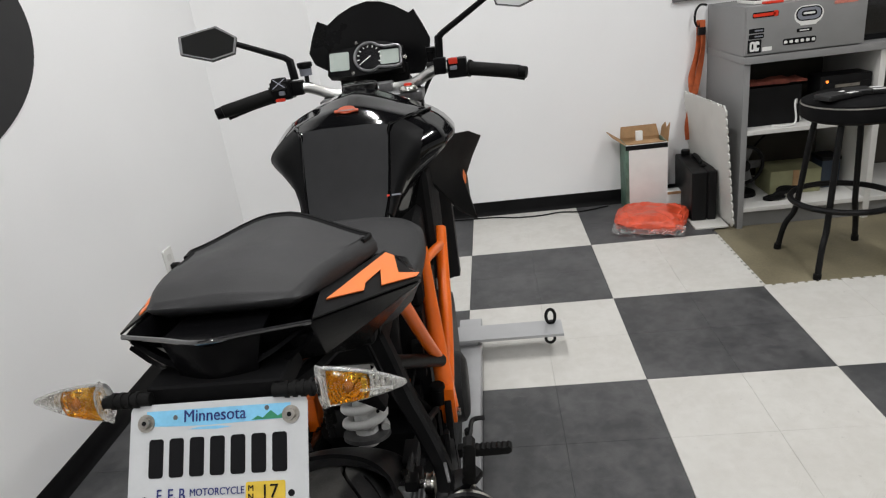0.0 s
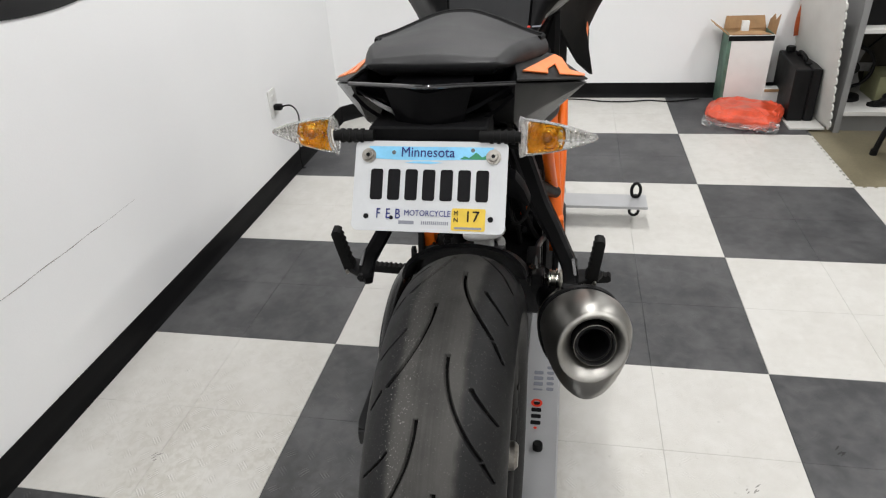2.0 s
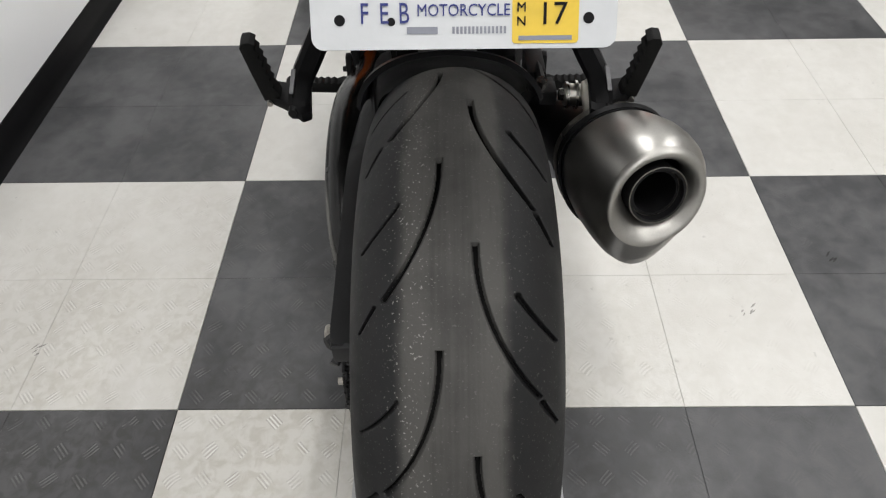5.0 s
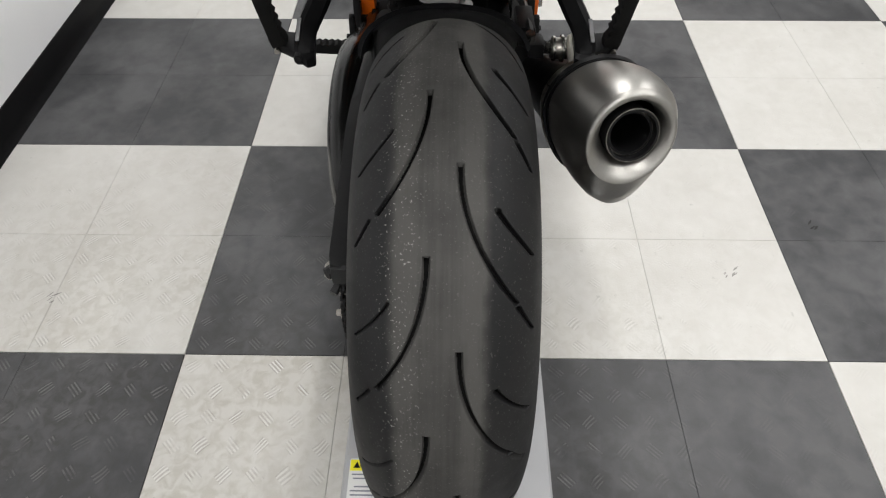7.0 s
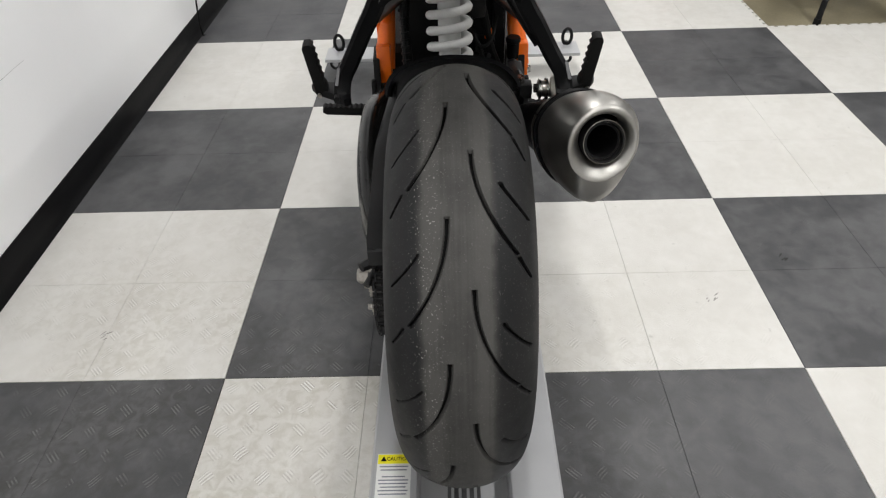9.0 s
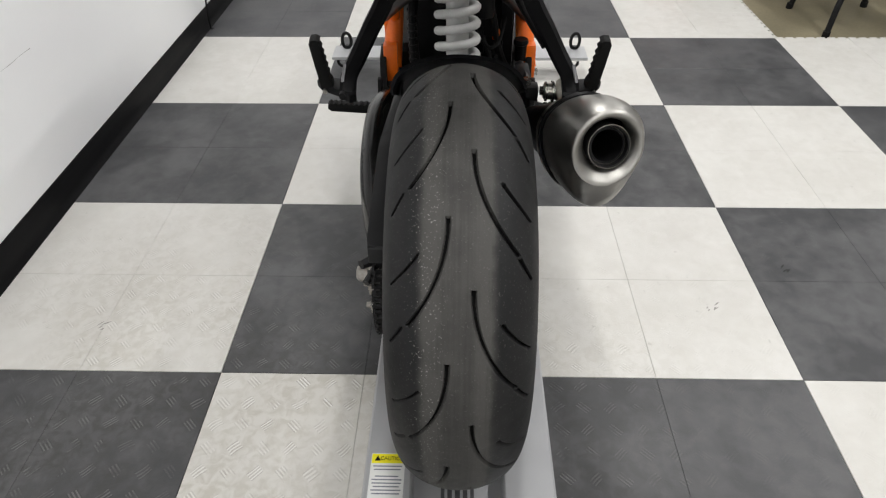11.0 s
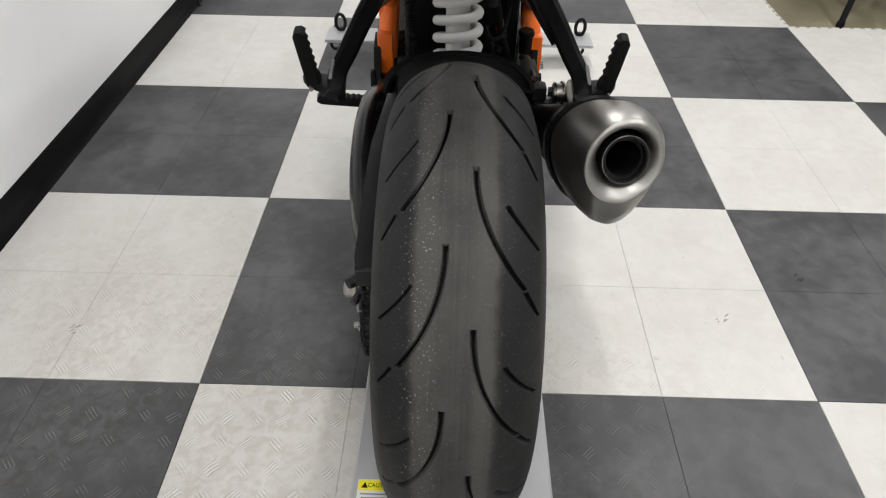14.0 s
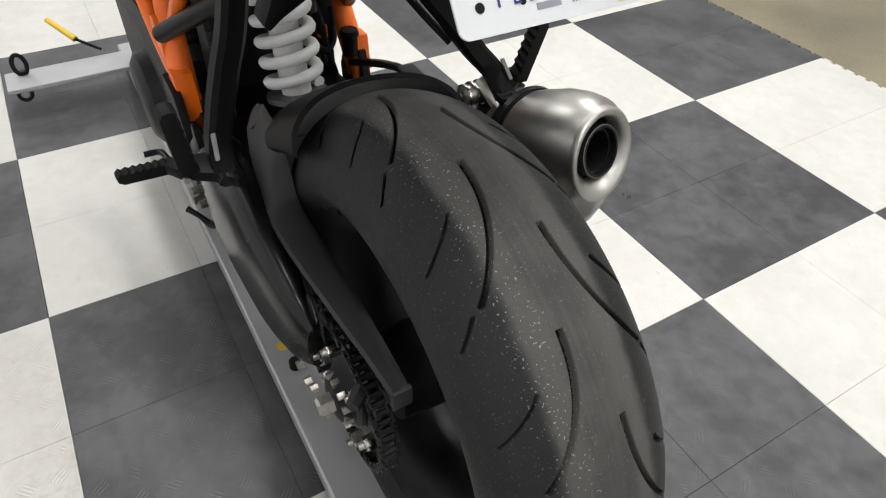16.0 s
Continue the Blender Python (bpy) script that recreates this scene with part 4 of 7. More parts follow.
part("bar_block", box((-0.150, 1.41, 0.0602), (0.155, 1.494, 0.079), 0.002), M_DOLLY, dolly)
for x in (-0.425, 0.43):
    hook = [(x - 0.010 + 0.016 * math.cos(a), 1.404, 0.071 + 0.017 * math.sin(a)) for a in np.linspace(radians(160), radians(370), 9)]
    part("under_hook", tube(hook, 0.0055, 8, 3), M_BLACKMETAL, dolly, "black steel hook under the bar")
for x in (-0.425, 0.43):
    loop = [(x + 0.0165 * math.cos(a) * (1 if abs(math.sin(a)) < 0.9 else 0.85), 1.480, 0.120 + 0.029 * math.sin(a)) for a in np.linspace(0, math.tau, 13)[:-1]]
    lp = part("tie_loop", tube(loop, 0.0062, 8, 4, True), M_BLACKMETAL, dolly, "black steel tie-down loop")
    part("stud", cyl((x, 1.480, 0.0905), (x, 1.480, 0.102), 0.008), M_BLACKMETAL, lp)
for x, y in ((0.122, 0.205), (-0.12, 0.20), (-0.125, 0.66), (0.13, 0.9)):
    part("stop_knob", lathe([(0, 0.018), (0.009, 0.018), (0.0115, 0.015), (0.0115, 0), (0, 0)], (x, y, 0.060), "Z", 18), M_RUBBER, dolly, "black rubber knob")
part("dot_sticker", lathe([(0, 0.0008), (0.011, 0.0008), (0.011, 0), (0, 0)], (-0.125, 0.255, 0.0601), "Z", 18), M_YELLOW, dolly, "yellow round sticker")

lab = part("warning_label", slab(round_rect(0.060, 0.122, 0.003), 0.0006, plane_at((-0.121, -0.300, 0.0601), (1, 0, 0), (0, 1, 0))), M_PAPER, dolly, "white caution label with yellow head")
part("label_head", slab([(-0.0288, -0.009), (0.0288, -0.009), (0.0288, 0.009), (-0.0288, 0.009)], 0.0004, plane_at((-0.121, -0.250, 0.0607), (1, 0, 0), (0, 1, 0))), M_YELLOW_L, lab)
part("triangle", slab([(-0.0055, -0.0045), (0.0055, -0.0045), (0, 0.0055)], 0.0004, plane_at((-0.1395, -0.250, 0.0611), (1, 0, 0), (0, 1, 0))), M_INK, lab)
text_part("CAUTION", 0.0105, plane_at((-0.1135, -0.2502, 0.0612), (1, 0, 0), (0, 1, 0)), M_INK, lab, wide=0.9)
bm = bmesh.new()
for k in range(11):
    w = (0.050, 0.046, 0.0, 0.040, 0.052, 0.050, 0.044, 0.051, 0.048, 0.0, 0.036)[k]
    if w:
        slab([(-w / 2, 0), (w / 2, 0), (w / 2, 0.0022), (-w / 2, 0.0022)], 0.0003, plane_at((-0.121, -0.266 - 0.0065 * k, 0.0607), (1, 0, 0), (0, 1, 0)), bm=bm)
part("small_print", bm, M_GREYINK, lab)
part("foot_band", slab([(-0.028, 0), (0.028, 0), (0.028, 0.012), (-0.028, 0.012)], 0.0004, plane_at((-0.121, -0.358, 0.0607), (1, 0, 0), (0, 1, 0))), M_INK, lab)

# maker's mark on the rail, as plain bars along it
mark = plane_at((0.125, 0.40, 0.0602), (0, 1, 0), (-1, 0, 0))
for k in range(8):
    wbar = 0.013 if k != 4 else 0.006
    part("mark_bar", slab(round_rect(wbar, 0.024, 0.003, 3, -0.115 + 0.0215 * k + (0.03 if k > 3 else 0), 0.012), 0.0005, mark), M_INK if k < 4 else M_GREYINK, dolly)
for k in range(5):
    part("mark_bar", slab(round_rect(0.011, 0.018, 0.003, 3, 0.005 + 0.0205 * k, -0.018), 0.0005, mark), M_GREYINK, dolly)
part("mark_disc", lathe([(0.008, 0.0006), (0.014, 0.0006), (0.014, 0), (0.008, 0)], (0.113, 0.352, 0.0603), "Z", 20), M_RED, dolly)
part("mark_dot", lathe([(0, 0.0005), (0.004, 0.0005), (0.004, 0), (0, 0)], (0.113, 0.268, 0.0603), "Z", 12), M_RED, dolly)

tool = thing("yellow_tool", (X - 0.245, 1.60, 0.0), "yellow-handled tool leaning against the dolly bar", "hand tool")
part("handle", tube([(-0.075, 0.075, 0.155), (-0.02, 0.0, 0.115)], [0.0085, 0.0095], 10, 1), M_YELLOW, tool)
part("shaft", tube([(-0.02, 0.0, 0.115), (0.035, -0.06, 0.098)], 0.0045, 8, 1), M_BLACKMETAL, tool)

# ---- motorcycle ----
bike = thing("motorcycle", (X, 0.019, 0.0215), "black naked motorcycle with orange trellis frame parked on a steel dolly", "motorcycle")
DZ = -0.0245   # parts are given in heights above the floor


def bp(name, bm, material, parent=None, label="", sharp=35):
    """A part of the motorcycle; its heights are above the floor."""
    for v in bm.verts:
        v.co.x -= 0.018 * min(1.0, max(0.0, v.co.y) / 0.9)   # the front stands a little to the left
        v.co.y += 0.03 * max(0.0, v.co.y)
        v.co.z += DZ
    return part(name, bm, material, parent or bike, label, sharp)


def both(name, make, material, label=""):
    left = mirror_bm(make())
    if name.startswith("frame_"):
        bmesh.ops.translate(left, verts=left.verts, vec=(0.016, 0, 0))
    return [bp(name, make(), material, None, label), bp(name, left, material, None, label)]


# rear wheel: the tyre has real grooves
AX = Vector((0.0, -0.0996, 0.3608))
wheel = thing("rear_wheel")
wheel.parent = bike
wheel.location = (AX.x + 0.0030, AX.y, AX.z + DZ)
half = [(0.0, 0.3355), (0.020, 0.3338), (0.038, 0.3292), (0.0575, 0.3205), (0.0735, 0.3085), (0.0865, 0.2925), (0.095, 0.2735), (0.0985, 0.2575),
        (0.0965, 0.244), (0.089, 0.231), (0.080, 0.220)]
pts = [(-x, r) for x, r in half[:0:-1]] + half
path2 = np.array([(p.x, p.y) for p in smooth_path([(x, r, 0) for x, r in pts], 8)])
cum = np.r_[0, np.cumsum(np.hypot(*np.diff(path2, axis=0).T))]
NV = 481
sv = np.linspace(0, cum[-1], NV)
px, pr = np.interp(sv, cum, path2[:, 0]), np.interp(sv, cum, path2[:, 1])
th = np.r_[np.linspace(-45, 112, 1200, endpoint=False), np.linspace(112, 315, 90, endpoint=False)]   # finer where it shows
NA = len(th)
TH, XX = np.meshgrid(th, px, indexing="ij")
RR = np.broadcast_to(pr, XX.shape).copy()
cut = np.zeros_like(XX)
for side, off in ((1, -8.6), (-1, 6.6)):
    ph = np.mod(TH - off, 30.0)
    xs = XX * side - 0.001
    for a0, a1, x0, dx, ex, w in ((0.0, 22.5, 0.014, 0.052 if side > 0 else 0.046, 2.15, 0.0026), (23.6, 27.6, 0.069, 0.014, 1.0, 0.0020 if side > 0 else 0.0011), (7.5, 14.0, 0.049, 0.033, 1.15, 0.0020 if side > 0 else 0.0010)):
        s = (ph - a0) / (a1 - a0)
        sc = np.clip(s, 0, 1)
        xc = x0 + dx * sc ** ex
        slope = dx * ex * np.maximum(sc, 0.02) ** (ex - 1) / ((a1 - a0) * math.pi / 180 * 0.33)
        dist = np.abs(xs - xc) / np.sqrt(1 + slope ** 2)
        ww = w * np.clip(1.15 - 0.35 * sc, 0.5, 1.2)
        past = np.maximum(0, np.maximum(-s, s - 1)) * (a1 - a0) * math.pi / 180 * 0.33
        d = np.hypot(dist, past)
        edge_f = np.clip((ww + 0.0010 - d) / 0.0022, 0, 1)
        cut = np.maximum(cut, edge_f * edge_f * (3 - 2 * edge_f))
RR -= 0.0075 * cut
A = np.radians(TH)
co = np.stack([XX, -RR * np.sin(A), RR * np.cos(A)], -1).reshape(-1, 3)
idx = np.arange(NA * NV).reshape(NA, NV)
nx = np.roll(idx, -1, axis=0)
quads = np.stack([idx[:, :-1], idx[:, 1:], nx[:, 1:], nx[:, :-1]], -1).reshape(-1, 4)
me = bpy.data.meshes.new("tyre")
me.vertices.add(len(co))
me.vertices.foreach_set("co", co.astype(np.float32).ravel())
me.loops.add(quads.size)
me.loops.foreach_set("vertex_index", quads.astype(np.int32).ravel())
me.polygons.add(len(quads))
me.polygons.foreach_set("loop_start", np.arange(0, quads.size, 4, dtype=np.int32))
me.update(calc_edges=True)
me.polygons.foreach_set("use_smooth", np.ones(len(quads), bool))
me.materials.append(M_TYRE)
me.materials.append(M_RECESS_SHADE)
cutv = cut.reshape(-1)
# groove floors take the near-black, so their shade is painted in
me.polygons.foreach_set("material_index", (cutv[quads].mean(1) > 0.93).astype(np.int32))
tyre = new("tyre", me)
tyre.parent = wheel
tagged(tyre, "worn black sport tyre with curved grooves")
part("rim", lathe([(0.222, -0.082), (0.228, -0.078), (0.214, -0.07), (0.195, -0.05), (0.190, 0.0), (0.195, 0.05), (0.214, 0.07), (0.228, 0.078), (0.222, 0.082),
                   (0.205, 0.075), (0.184, 0.05), (0.178, 0.0), (0.184, -0.05), (0.205, -0.075), (0.222, -0.082)], (0, 0, 0), "X", 72), M_BLACKMETAL, wheel)
for k in range(10):
    a = math.tau * (k // 2) / 5 + (0.18 if k % 2 else -0.18) + 0.3
    b = math.tau * (k // 2) / 5 + (0.09 if k % 2 else -0.09) + 0.3
    part("spoke", tube([(0.035, 0.05 * math.cos(b), 0.05 * math.sin(b)), (0.04, 0.11 * math.cos(a), 0.11 * math.sin(a)), (0.02, 0.188 * math.cos(a), 0.188 * math.sin(a))], [0.016, 0.012, 0.014], 8, 4), M_BLACKMETAL, wheel)
part("hub", lathe([(0, 0.055), (0.035, 0.055), (0.055, 0.045), (0.06, 0.0), (0.055, -0.08), (0, -0.08)], (0, 0, 0), "X", 36), M_BLACKMETAL, wheel)
part("axle_nut", lathe([(0, 0.098), (0.018, 0.098), (0.024, 0.093), (0.026, 0.075), (0.033, 0.073), (0.035, 0.055), (0, 0.055)], (0, 0, 0), "X", 12), M_STEEL_D, wheel, "silver axle nut")
part("valve", cyl((0.03, 0.178, 0.0), (0.055, 0.15, 0.0), 0.004), M_RUBBER, wheel)

# sprocket and chain on the wheel's left side
bm = bmesh.new()
teeth_n = 40
rim_pts = []
for k in range(teeth_n):
    for f, r in ((0, 0.088), (0.3, 0.088), (0.5, 0.0955), (0.65, 0.0955)):
        a = math.tau * (k + f) / teeth_n
        rim_pts.append((r * math.cos(a), r * math.sin(a)))
slab(rim_pts, 0.006, plane_at((-0.121, 0, 0), (0, 1, 0), (0, 0, 1)), bm=bm)
part("sprocket", bm, M_ENGINE, wheel, "dark toothed sprocket")
part("carrier", lathe([(0, -0.15), (0.022, -0.15), (0.03, -0.145), (0.045, -0.128), (0.06, -0.124), (0.06, -0.112), (0, -0.112)], (0, 0, 0), "X", 30), M_BLACKMETAL, wheel)
for k in range(6):
    a = math.tau * k / 6 + radians(187)
    c, sn = 0.066 * math.cos(a), 0.066 * math.sin(a)
    nut = part("sprocket_nut", cyl((-0.124, c, sn), (-0.140, c, sn), 0.0098, 0.0088, 6), M_CHROME, wheel, "silver nut")
    part("washer", cyl((-0.121, c, sn), (-0.1245, c, sn), 0.0125, 0.0125, 18), M_CHROME, nut)
    part("stud_tip", cyl((-0.140, c, sn), (-0.147, c, sn), 0.0052, 0.0045, 12), M_STEEL_D, nut)
for k in range(12):
    a = math.tau * k / 12
    part("carrier_notch", box((-0.148, -0.004, 0.029), (-0.130, 0.004, 0.036), 0.001, m=Matrix.Rotation(a, 4, "X")), M_STEEL_D, wheel, "bright notch of the axle ring")
part("left_axle_nut", lathe([(0, -0.170), (0.010, -0.170), (0.014, -0.166), (0.014, -0.150), (0.02, -0.149), (0.02, -0.144), (0, -0.144)], (0, 0, 0), "X", 6), M_STEEL_D, wheel, "silver nut")

chain_bm = bmesh.new()
pc, rc, rf = Vector((0.43, 0.425)), 0.094, 0.036
c1 = Vector((AX.y, AX.z))
way = (pc - c1).normalized()
nrm = Vector((-way.y, way.x))
track = []
a0 = math.atan2(nrm.y, nrm.x)
track += [c1 + rc * Vector((math.cos(a0 + s), math.sin(a0 + s))) for s in np.linspace(0, math.pi, 28)]
track += [(c1 - nrm * rc).lerp(pc - nrm * rf, s) for s in np.linspace(0.03, 0.97, 34)]
track += [pc + rf * Vector((math.cos(a0 + math.pi + s), math.sin(a0 + math.pi + s))) for s in np.linspace(0, math.pi, 9)]
track += [(pc + nrm * rf).lerp(c1 + nrm * rc, s) for s in np.linspace(0.03, 0.97, 34)]
for k in range(len(track)):
    a, b = track[k], track[(k + 1) % len(track)]
    mid, d = (a + b) / 2, (b - a)
    m = Matrix.Translation((-0.118, mid.x, mid.y)) @ Matrix.Rotation(math.atan2(d.y, d.x), 4, "X")
    w = 0.010 if k % 2 else 0.0075
    L = d.length * 0.62
    for s in (-1, 1):
        box((s * w - 0.0013, -L, -0.0065), (s * w + 0.0013, L, 0.0065), 0.0, bm=chain_bm, m=m)
    cyl(m @ Vector((-0.0125, L * 0.8, 0)), m @ Vector((0.0125, L * 0.8, 0)), 0.0042, seg=6, bm=chain_bm)
tagged(bp("chain", chain_bm, M_ENGINE, None, "dark drive chain", 20), kind="stuff")

# swingarm, hugger and chain guard
def oval_ring(c, rx, rz, n=24, e=2.6, y=None):
    out = []
    for k in range(n):
        a = math.tau * k / n
        ca, sa = math.cos(a), math.sin(a)
        out.append(Vector((c[0] + rx * math.copysign(abs(ca) ** (2 / e), ca), c[1], c[2] + rz * math.copysign(abs(sa) ** (2 / e), sa))))
    return out


swing = [(-0.100, 0.52, 0.400, 0.030, 0.050), (-0.112, 0.44, 0.405, 0.034, 0.055), (-0.128, 0.33, 0.410, 0.038, 0.072), (-0.138, 0.235, 0.415, 0.040, 0.104), (-0.143, 0.15, 0.415, 0.036, 0.112),
         (-0.146, 0.07, 0.405, 0.030, 0.095), (-0.143, 0.0, 0.395, 0.022, 0.066), (-0.138, -0.035, 0.385, 0.010, 0.036)]
arm_keys = [smooth_path([(s[0], s[1], s[2]) for s in swing], 4), smooth_path([(s[3], s[4], 0) for s in swing], 4)]
bp("swingarm", loft([oval_ring(c, r.x, r.y, 28, 2.4) for c, r in zip(*arm_keys)]), M_ARM, None, "black cast single-sided swingarm")
bp("arm_bridge", box((-0.12, 0.37, 0.40), (0.12, 0.47, 0.47), 0.015), M_SATIN)
for k in range(5):
    bp("arm_bolt", cyl((-0.148, 0.0 - 0.024 * k, 0.32 - 0.012 * (k % 2) + 0.004 * k), (-0.158, 0.0 - 0.024 * k, 0.32 - 0.012 * (k % 2) + 0.004 * k), 0.0070, 0.006, 6), M_STEEL_D, None, "silver bolt")
bp("adjuster_nut", cyl((-0.128, -0.150, 0.436), (-0.146, -0.166, 0.437), 0.010, 0.008, 6), M_ENGINE, None, "dark adjuster bolt")
bp("adjuster_nut", cyl((-0.128, -0.150, 0.415), (-0.14, -0.175, 0.408), 0.006, 0.006, 8), M_ENGINE, None, "dark adjuster bolt")

HUG = smooth_path([(-0.1045, 0.286, 0), (-0.102, 0.300, 0), (-0.094, 0.315, 0), (-0.075, 0.330, 0), (-0.045, 0.3415, 0), (0, 0.3465, 0), (0.045, 0.3415, 0), (0.075, 0.330, 0), (0.095, 0.312, 0), (0.103, 0.295, 0)], 4)


def hugger_shell(off):
    rings = []
    for t in np.linspace(33.2, 74, 18):
        row = []
        for p in HUG:
            rr = p.y + off + 0.050 * (max(0.0, t - 31) / 43) ** 1.5   # it rises off the tyre towards the shock
            tt = radians(-t) + radians(6) * (abs(p.x) / 0.11) ** 2
            row.append(AX + Vector((p.x * (1 + off * 6), -rr * math.sin(tt), rr * math.cos(tt))))
        rings.append(row)
    return rings


inner, outer = hugger_shell(0.0), hugger_shell(0.006)
bp("hugger", loft([i + o[::-1] for i, o in zip(inner, outer)]), M_SATIN, None, "black plastic rear hugger")
GUARD = [  # y, outer edge (x, z), inner edge (x, z)
    (0.232, -0.104, 0.540, -0.080, 0.566), (0.205, -0.112, 0.531, -0.085, 0.584), (0.175, -0.119, 0.522, -0.091, 0.597), (0.140, -0.127, 0.515, -0.0945, 0.600), (0.112, -0.131, 0.511, -0.0955, 0.590), (0.098, -0.133, 0.509, -0.0955, 0.548),
    (0.085, -0.134, 0.509, -0.0950, 0.518), (0.045, -0.1355, 0.509, -0.0945, 0.504), (0.0, -0.135, 0.510, -0.0945, 0.501), (-0.06, -0.132, 0.513, -0.0955, 0.503), (-0.12, -0.1295, 0.518, -0.098, 0.506),
    (-0.165, -0.127, 0.522, -0.100, 0.506), (-0.205, -0.1255, 0.524, -0.102, 0.504), (-0.218, -0.1235, 0.520, -0.104, 0.503)]
edges = [smooth_path([(g[1], g[0], g[2]) for g in GUARD], 4), smooth_path([(g[3], g[0], g[4]) for g in GUARD], 4)]
rings = []
for o, i in zip(*edges):
    bow = (o + i) / 2 + Vector((0, 0, 0.004))
    out = o + Vector((-0.0015, 0, -0.010))
    rings.append([out, o, bow, i, i + Vector((0.002, 0, -0.014)), i + Vector((-0.001, 0, -0.014)), i + Vector((-0.0035, 0, -0.0045)), bow + Vector((0, 0, -0.0045)), o + Vector((0.004, 0, -0.0045)), out + Vector((0.003, 0, 0))])
guard = bp("chain_guard", loft(rings), M_GUARD, None, "satin black chain guard grown out of the hugger", 50)
bp("guard_end", box((-0.1245, -0.2215, 0.488), (-0.103, -0.214, 0.514), 0.003), M_GUARD, None, "squared end of the chain guard")
bp("guard_ear", slab([(0.017 * math.cos(a) * 1.25, 0.017 * math.sin(a)) for a in np.linspace(0, math.tau, 25)[:-1]], 0.005, plane_at((-0.0945, 0.222, 0.560), (0.2, 1, -0.2), (0.62, 0.1, 0.78)), 0.0015), M_GUARD)
# a flat near-black disc paints the dark of the hole
bp("ear_hole", slab([(0.0055 * math.cos(a) * 1.25, 0.0055 * math.sin(a)) for a in np.linspace(0, math.tau, 21)[:-1]], 0.0012, plane_at((-0.0945, 0.222, 0.560), (0.2, 1, -0.2), (0.62, 0.1, 0.78)) @ Matrix.Translation((0, 0, 0.0045))), M_RECESS_SHADE)

# shock and white coil spring
s0, s1 = Vector((0.002, 0.322, 0.525)), Vector((0.002, 0.368, 0.72))
axis = (s1 - s0).normalized()
e1 = Vector((1, 0, 0))
e2 = axis.cross(e1)
coil = []
turns, per = 5.4, 20
for k in range(int(turns * per) + 1):
    a = math.tau * k / per
    coil.append(s0 + axis * (0.160 * k / (turns * per)) + 0.0375 * (math.cos(a) * e1 + math.sin(a) * e2))
bp("spring", tube(coil, 0.0086, 12, 1), M_SPRING, None, "white coil spring")
bp("damper", cyl(s0 - axis * 0.03, s1 + axis * 0.03, 0.022, 0.022, 24), M_SPRING, None, "pale grey damper body")
bp("damper_rod", cyl(s0 - axis * 0.06, s0 - axis * 0.03, 0.009, 0.009, 16), M_CHROME, None, "bright damper rod")
bp("spring_seat", cyl(s0 - axis * 0.014, s0 - axis * 0.006, 0.046, 0.046, 30), M_GASKET)
bp("spring_seat", cyl(s0 + axis * 0.163, s0 + axis * 0.172, 0.046, 0.046, 30), M_BLACKMETAL)
bp("shock_head", lathe([(0, 0.05), (0.030, 0.05), (0.040, 0.035), (0.042, 0.0), (0, 0.0)], s0 + axis * 0.172, "Z", 28), M_BLACKMETAL, None, "black shock absorber head")
bp("undertray", box((-0.085, 0.205, 0.735), (0.085, 0.46, 0.815), 0.02, 3), M_MATT, None, "black plastic undertray")
bp("shock_reservoir", cyl((0.055, 0.40, 0.60), (0.06, 0.43, 0.74), 0.022, 0.022, 20, None, 0.004), M_BLACKMETAL)

# orange trellis frame
both("frame_tube", lambda: tube([(0.130, 0.53, 0.805), (0.137, 0.505, 0.70), (0.145, 0.470, 0.58), (0.154, 0.432, 0.480)], [0.0145, 0.0155, 0.0185, 0.021], 14, 5), M_ORANGE, "orange frame tube")
both("frame_tube", lambda: tube([(0.158, 0.72, 0.775), (0.160, 0.60, 0.655), (0.157, 0.52, 0.56), (0.153, 0.455, 0.505)], 0.0145, 14, 5), M_ORANGE, "orange frame tube")
both("frame_tube", lambda: tube([(0.132, 0.525, 0.775), (0.146, 0.60, 0.765), (0.158, 0.69, 0.745)], 0.0105, 12, 4), M_ORANGE, "orange frame tube")
both("frame_tube", lambda: tube([(0.122, 0.24, 0.835), (0.135, 0.36, 0.69), (0.146, 0.462, 0.575)], 0.012, 12, 4), M_ORANGE, "orange subframe tube")
both("frame_plate", lambda: slab([(-0.017, -0.030), (-0.006, -0.030), (0.0, -0.014), (0.006, -0.030), (0.017, -0.030), (0.020, 0.0), (0.014, 0.05), (-0.014, 0.05), (-0.020, 0.0)], 0.030,
                                 plane_at((0.140, 0.430, 0.484), (0, 1, 0), (0, 0, 1)), 0.004), M_ORANGE, "orange forked frame end")
both("frame_bolt", lambda: cyl((0.170, 0.430, 0.470), (0.178, 0.430, 0.470), 0.009, 0.008, 6), M_CHROME, "silver bolt")
both("subframe_tube", lambda: tube([(0.080, 0.280, 0.694), (0.113, 0.357, 0.645), (0.149, 0.441, 0.590)], 0.0135, 16, 1), M_BLACKMETAL, "black subframe tube with an open end")
both("tube_end", lambda: tube([(0.1485, 0.4398, 0.5908), (0.1503, 0.4440, 0.5882)], 0.0112, 16, 1), M_GASKET, "bare metal tube end")
both("weld_gusset", lambda: slab([(-0.010, -0.045), (0.012, -0.035), (0.030, 0.035), (0.004, 0.045), (-0.018, 0.01)], 0.010, plane_at((0.142, 0.470, 0.560), (0, 1, 0), (0, 0, 1)), 0.003), M_ORANGE, "orange welded gusset")

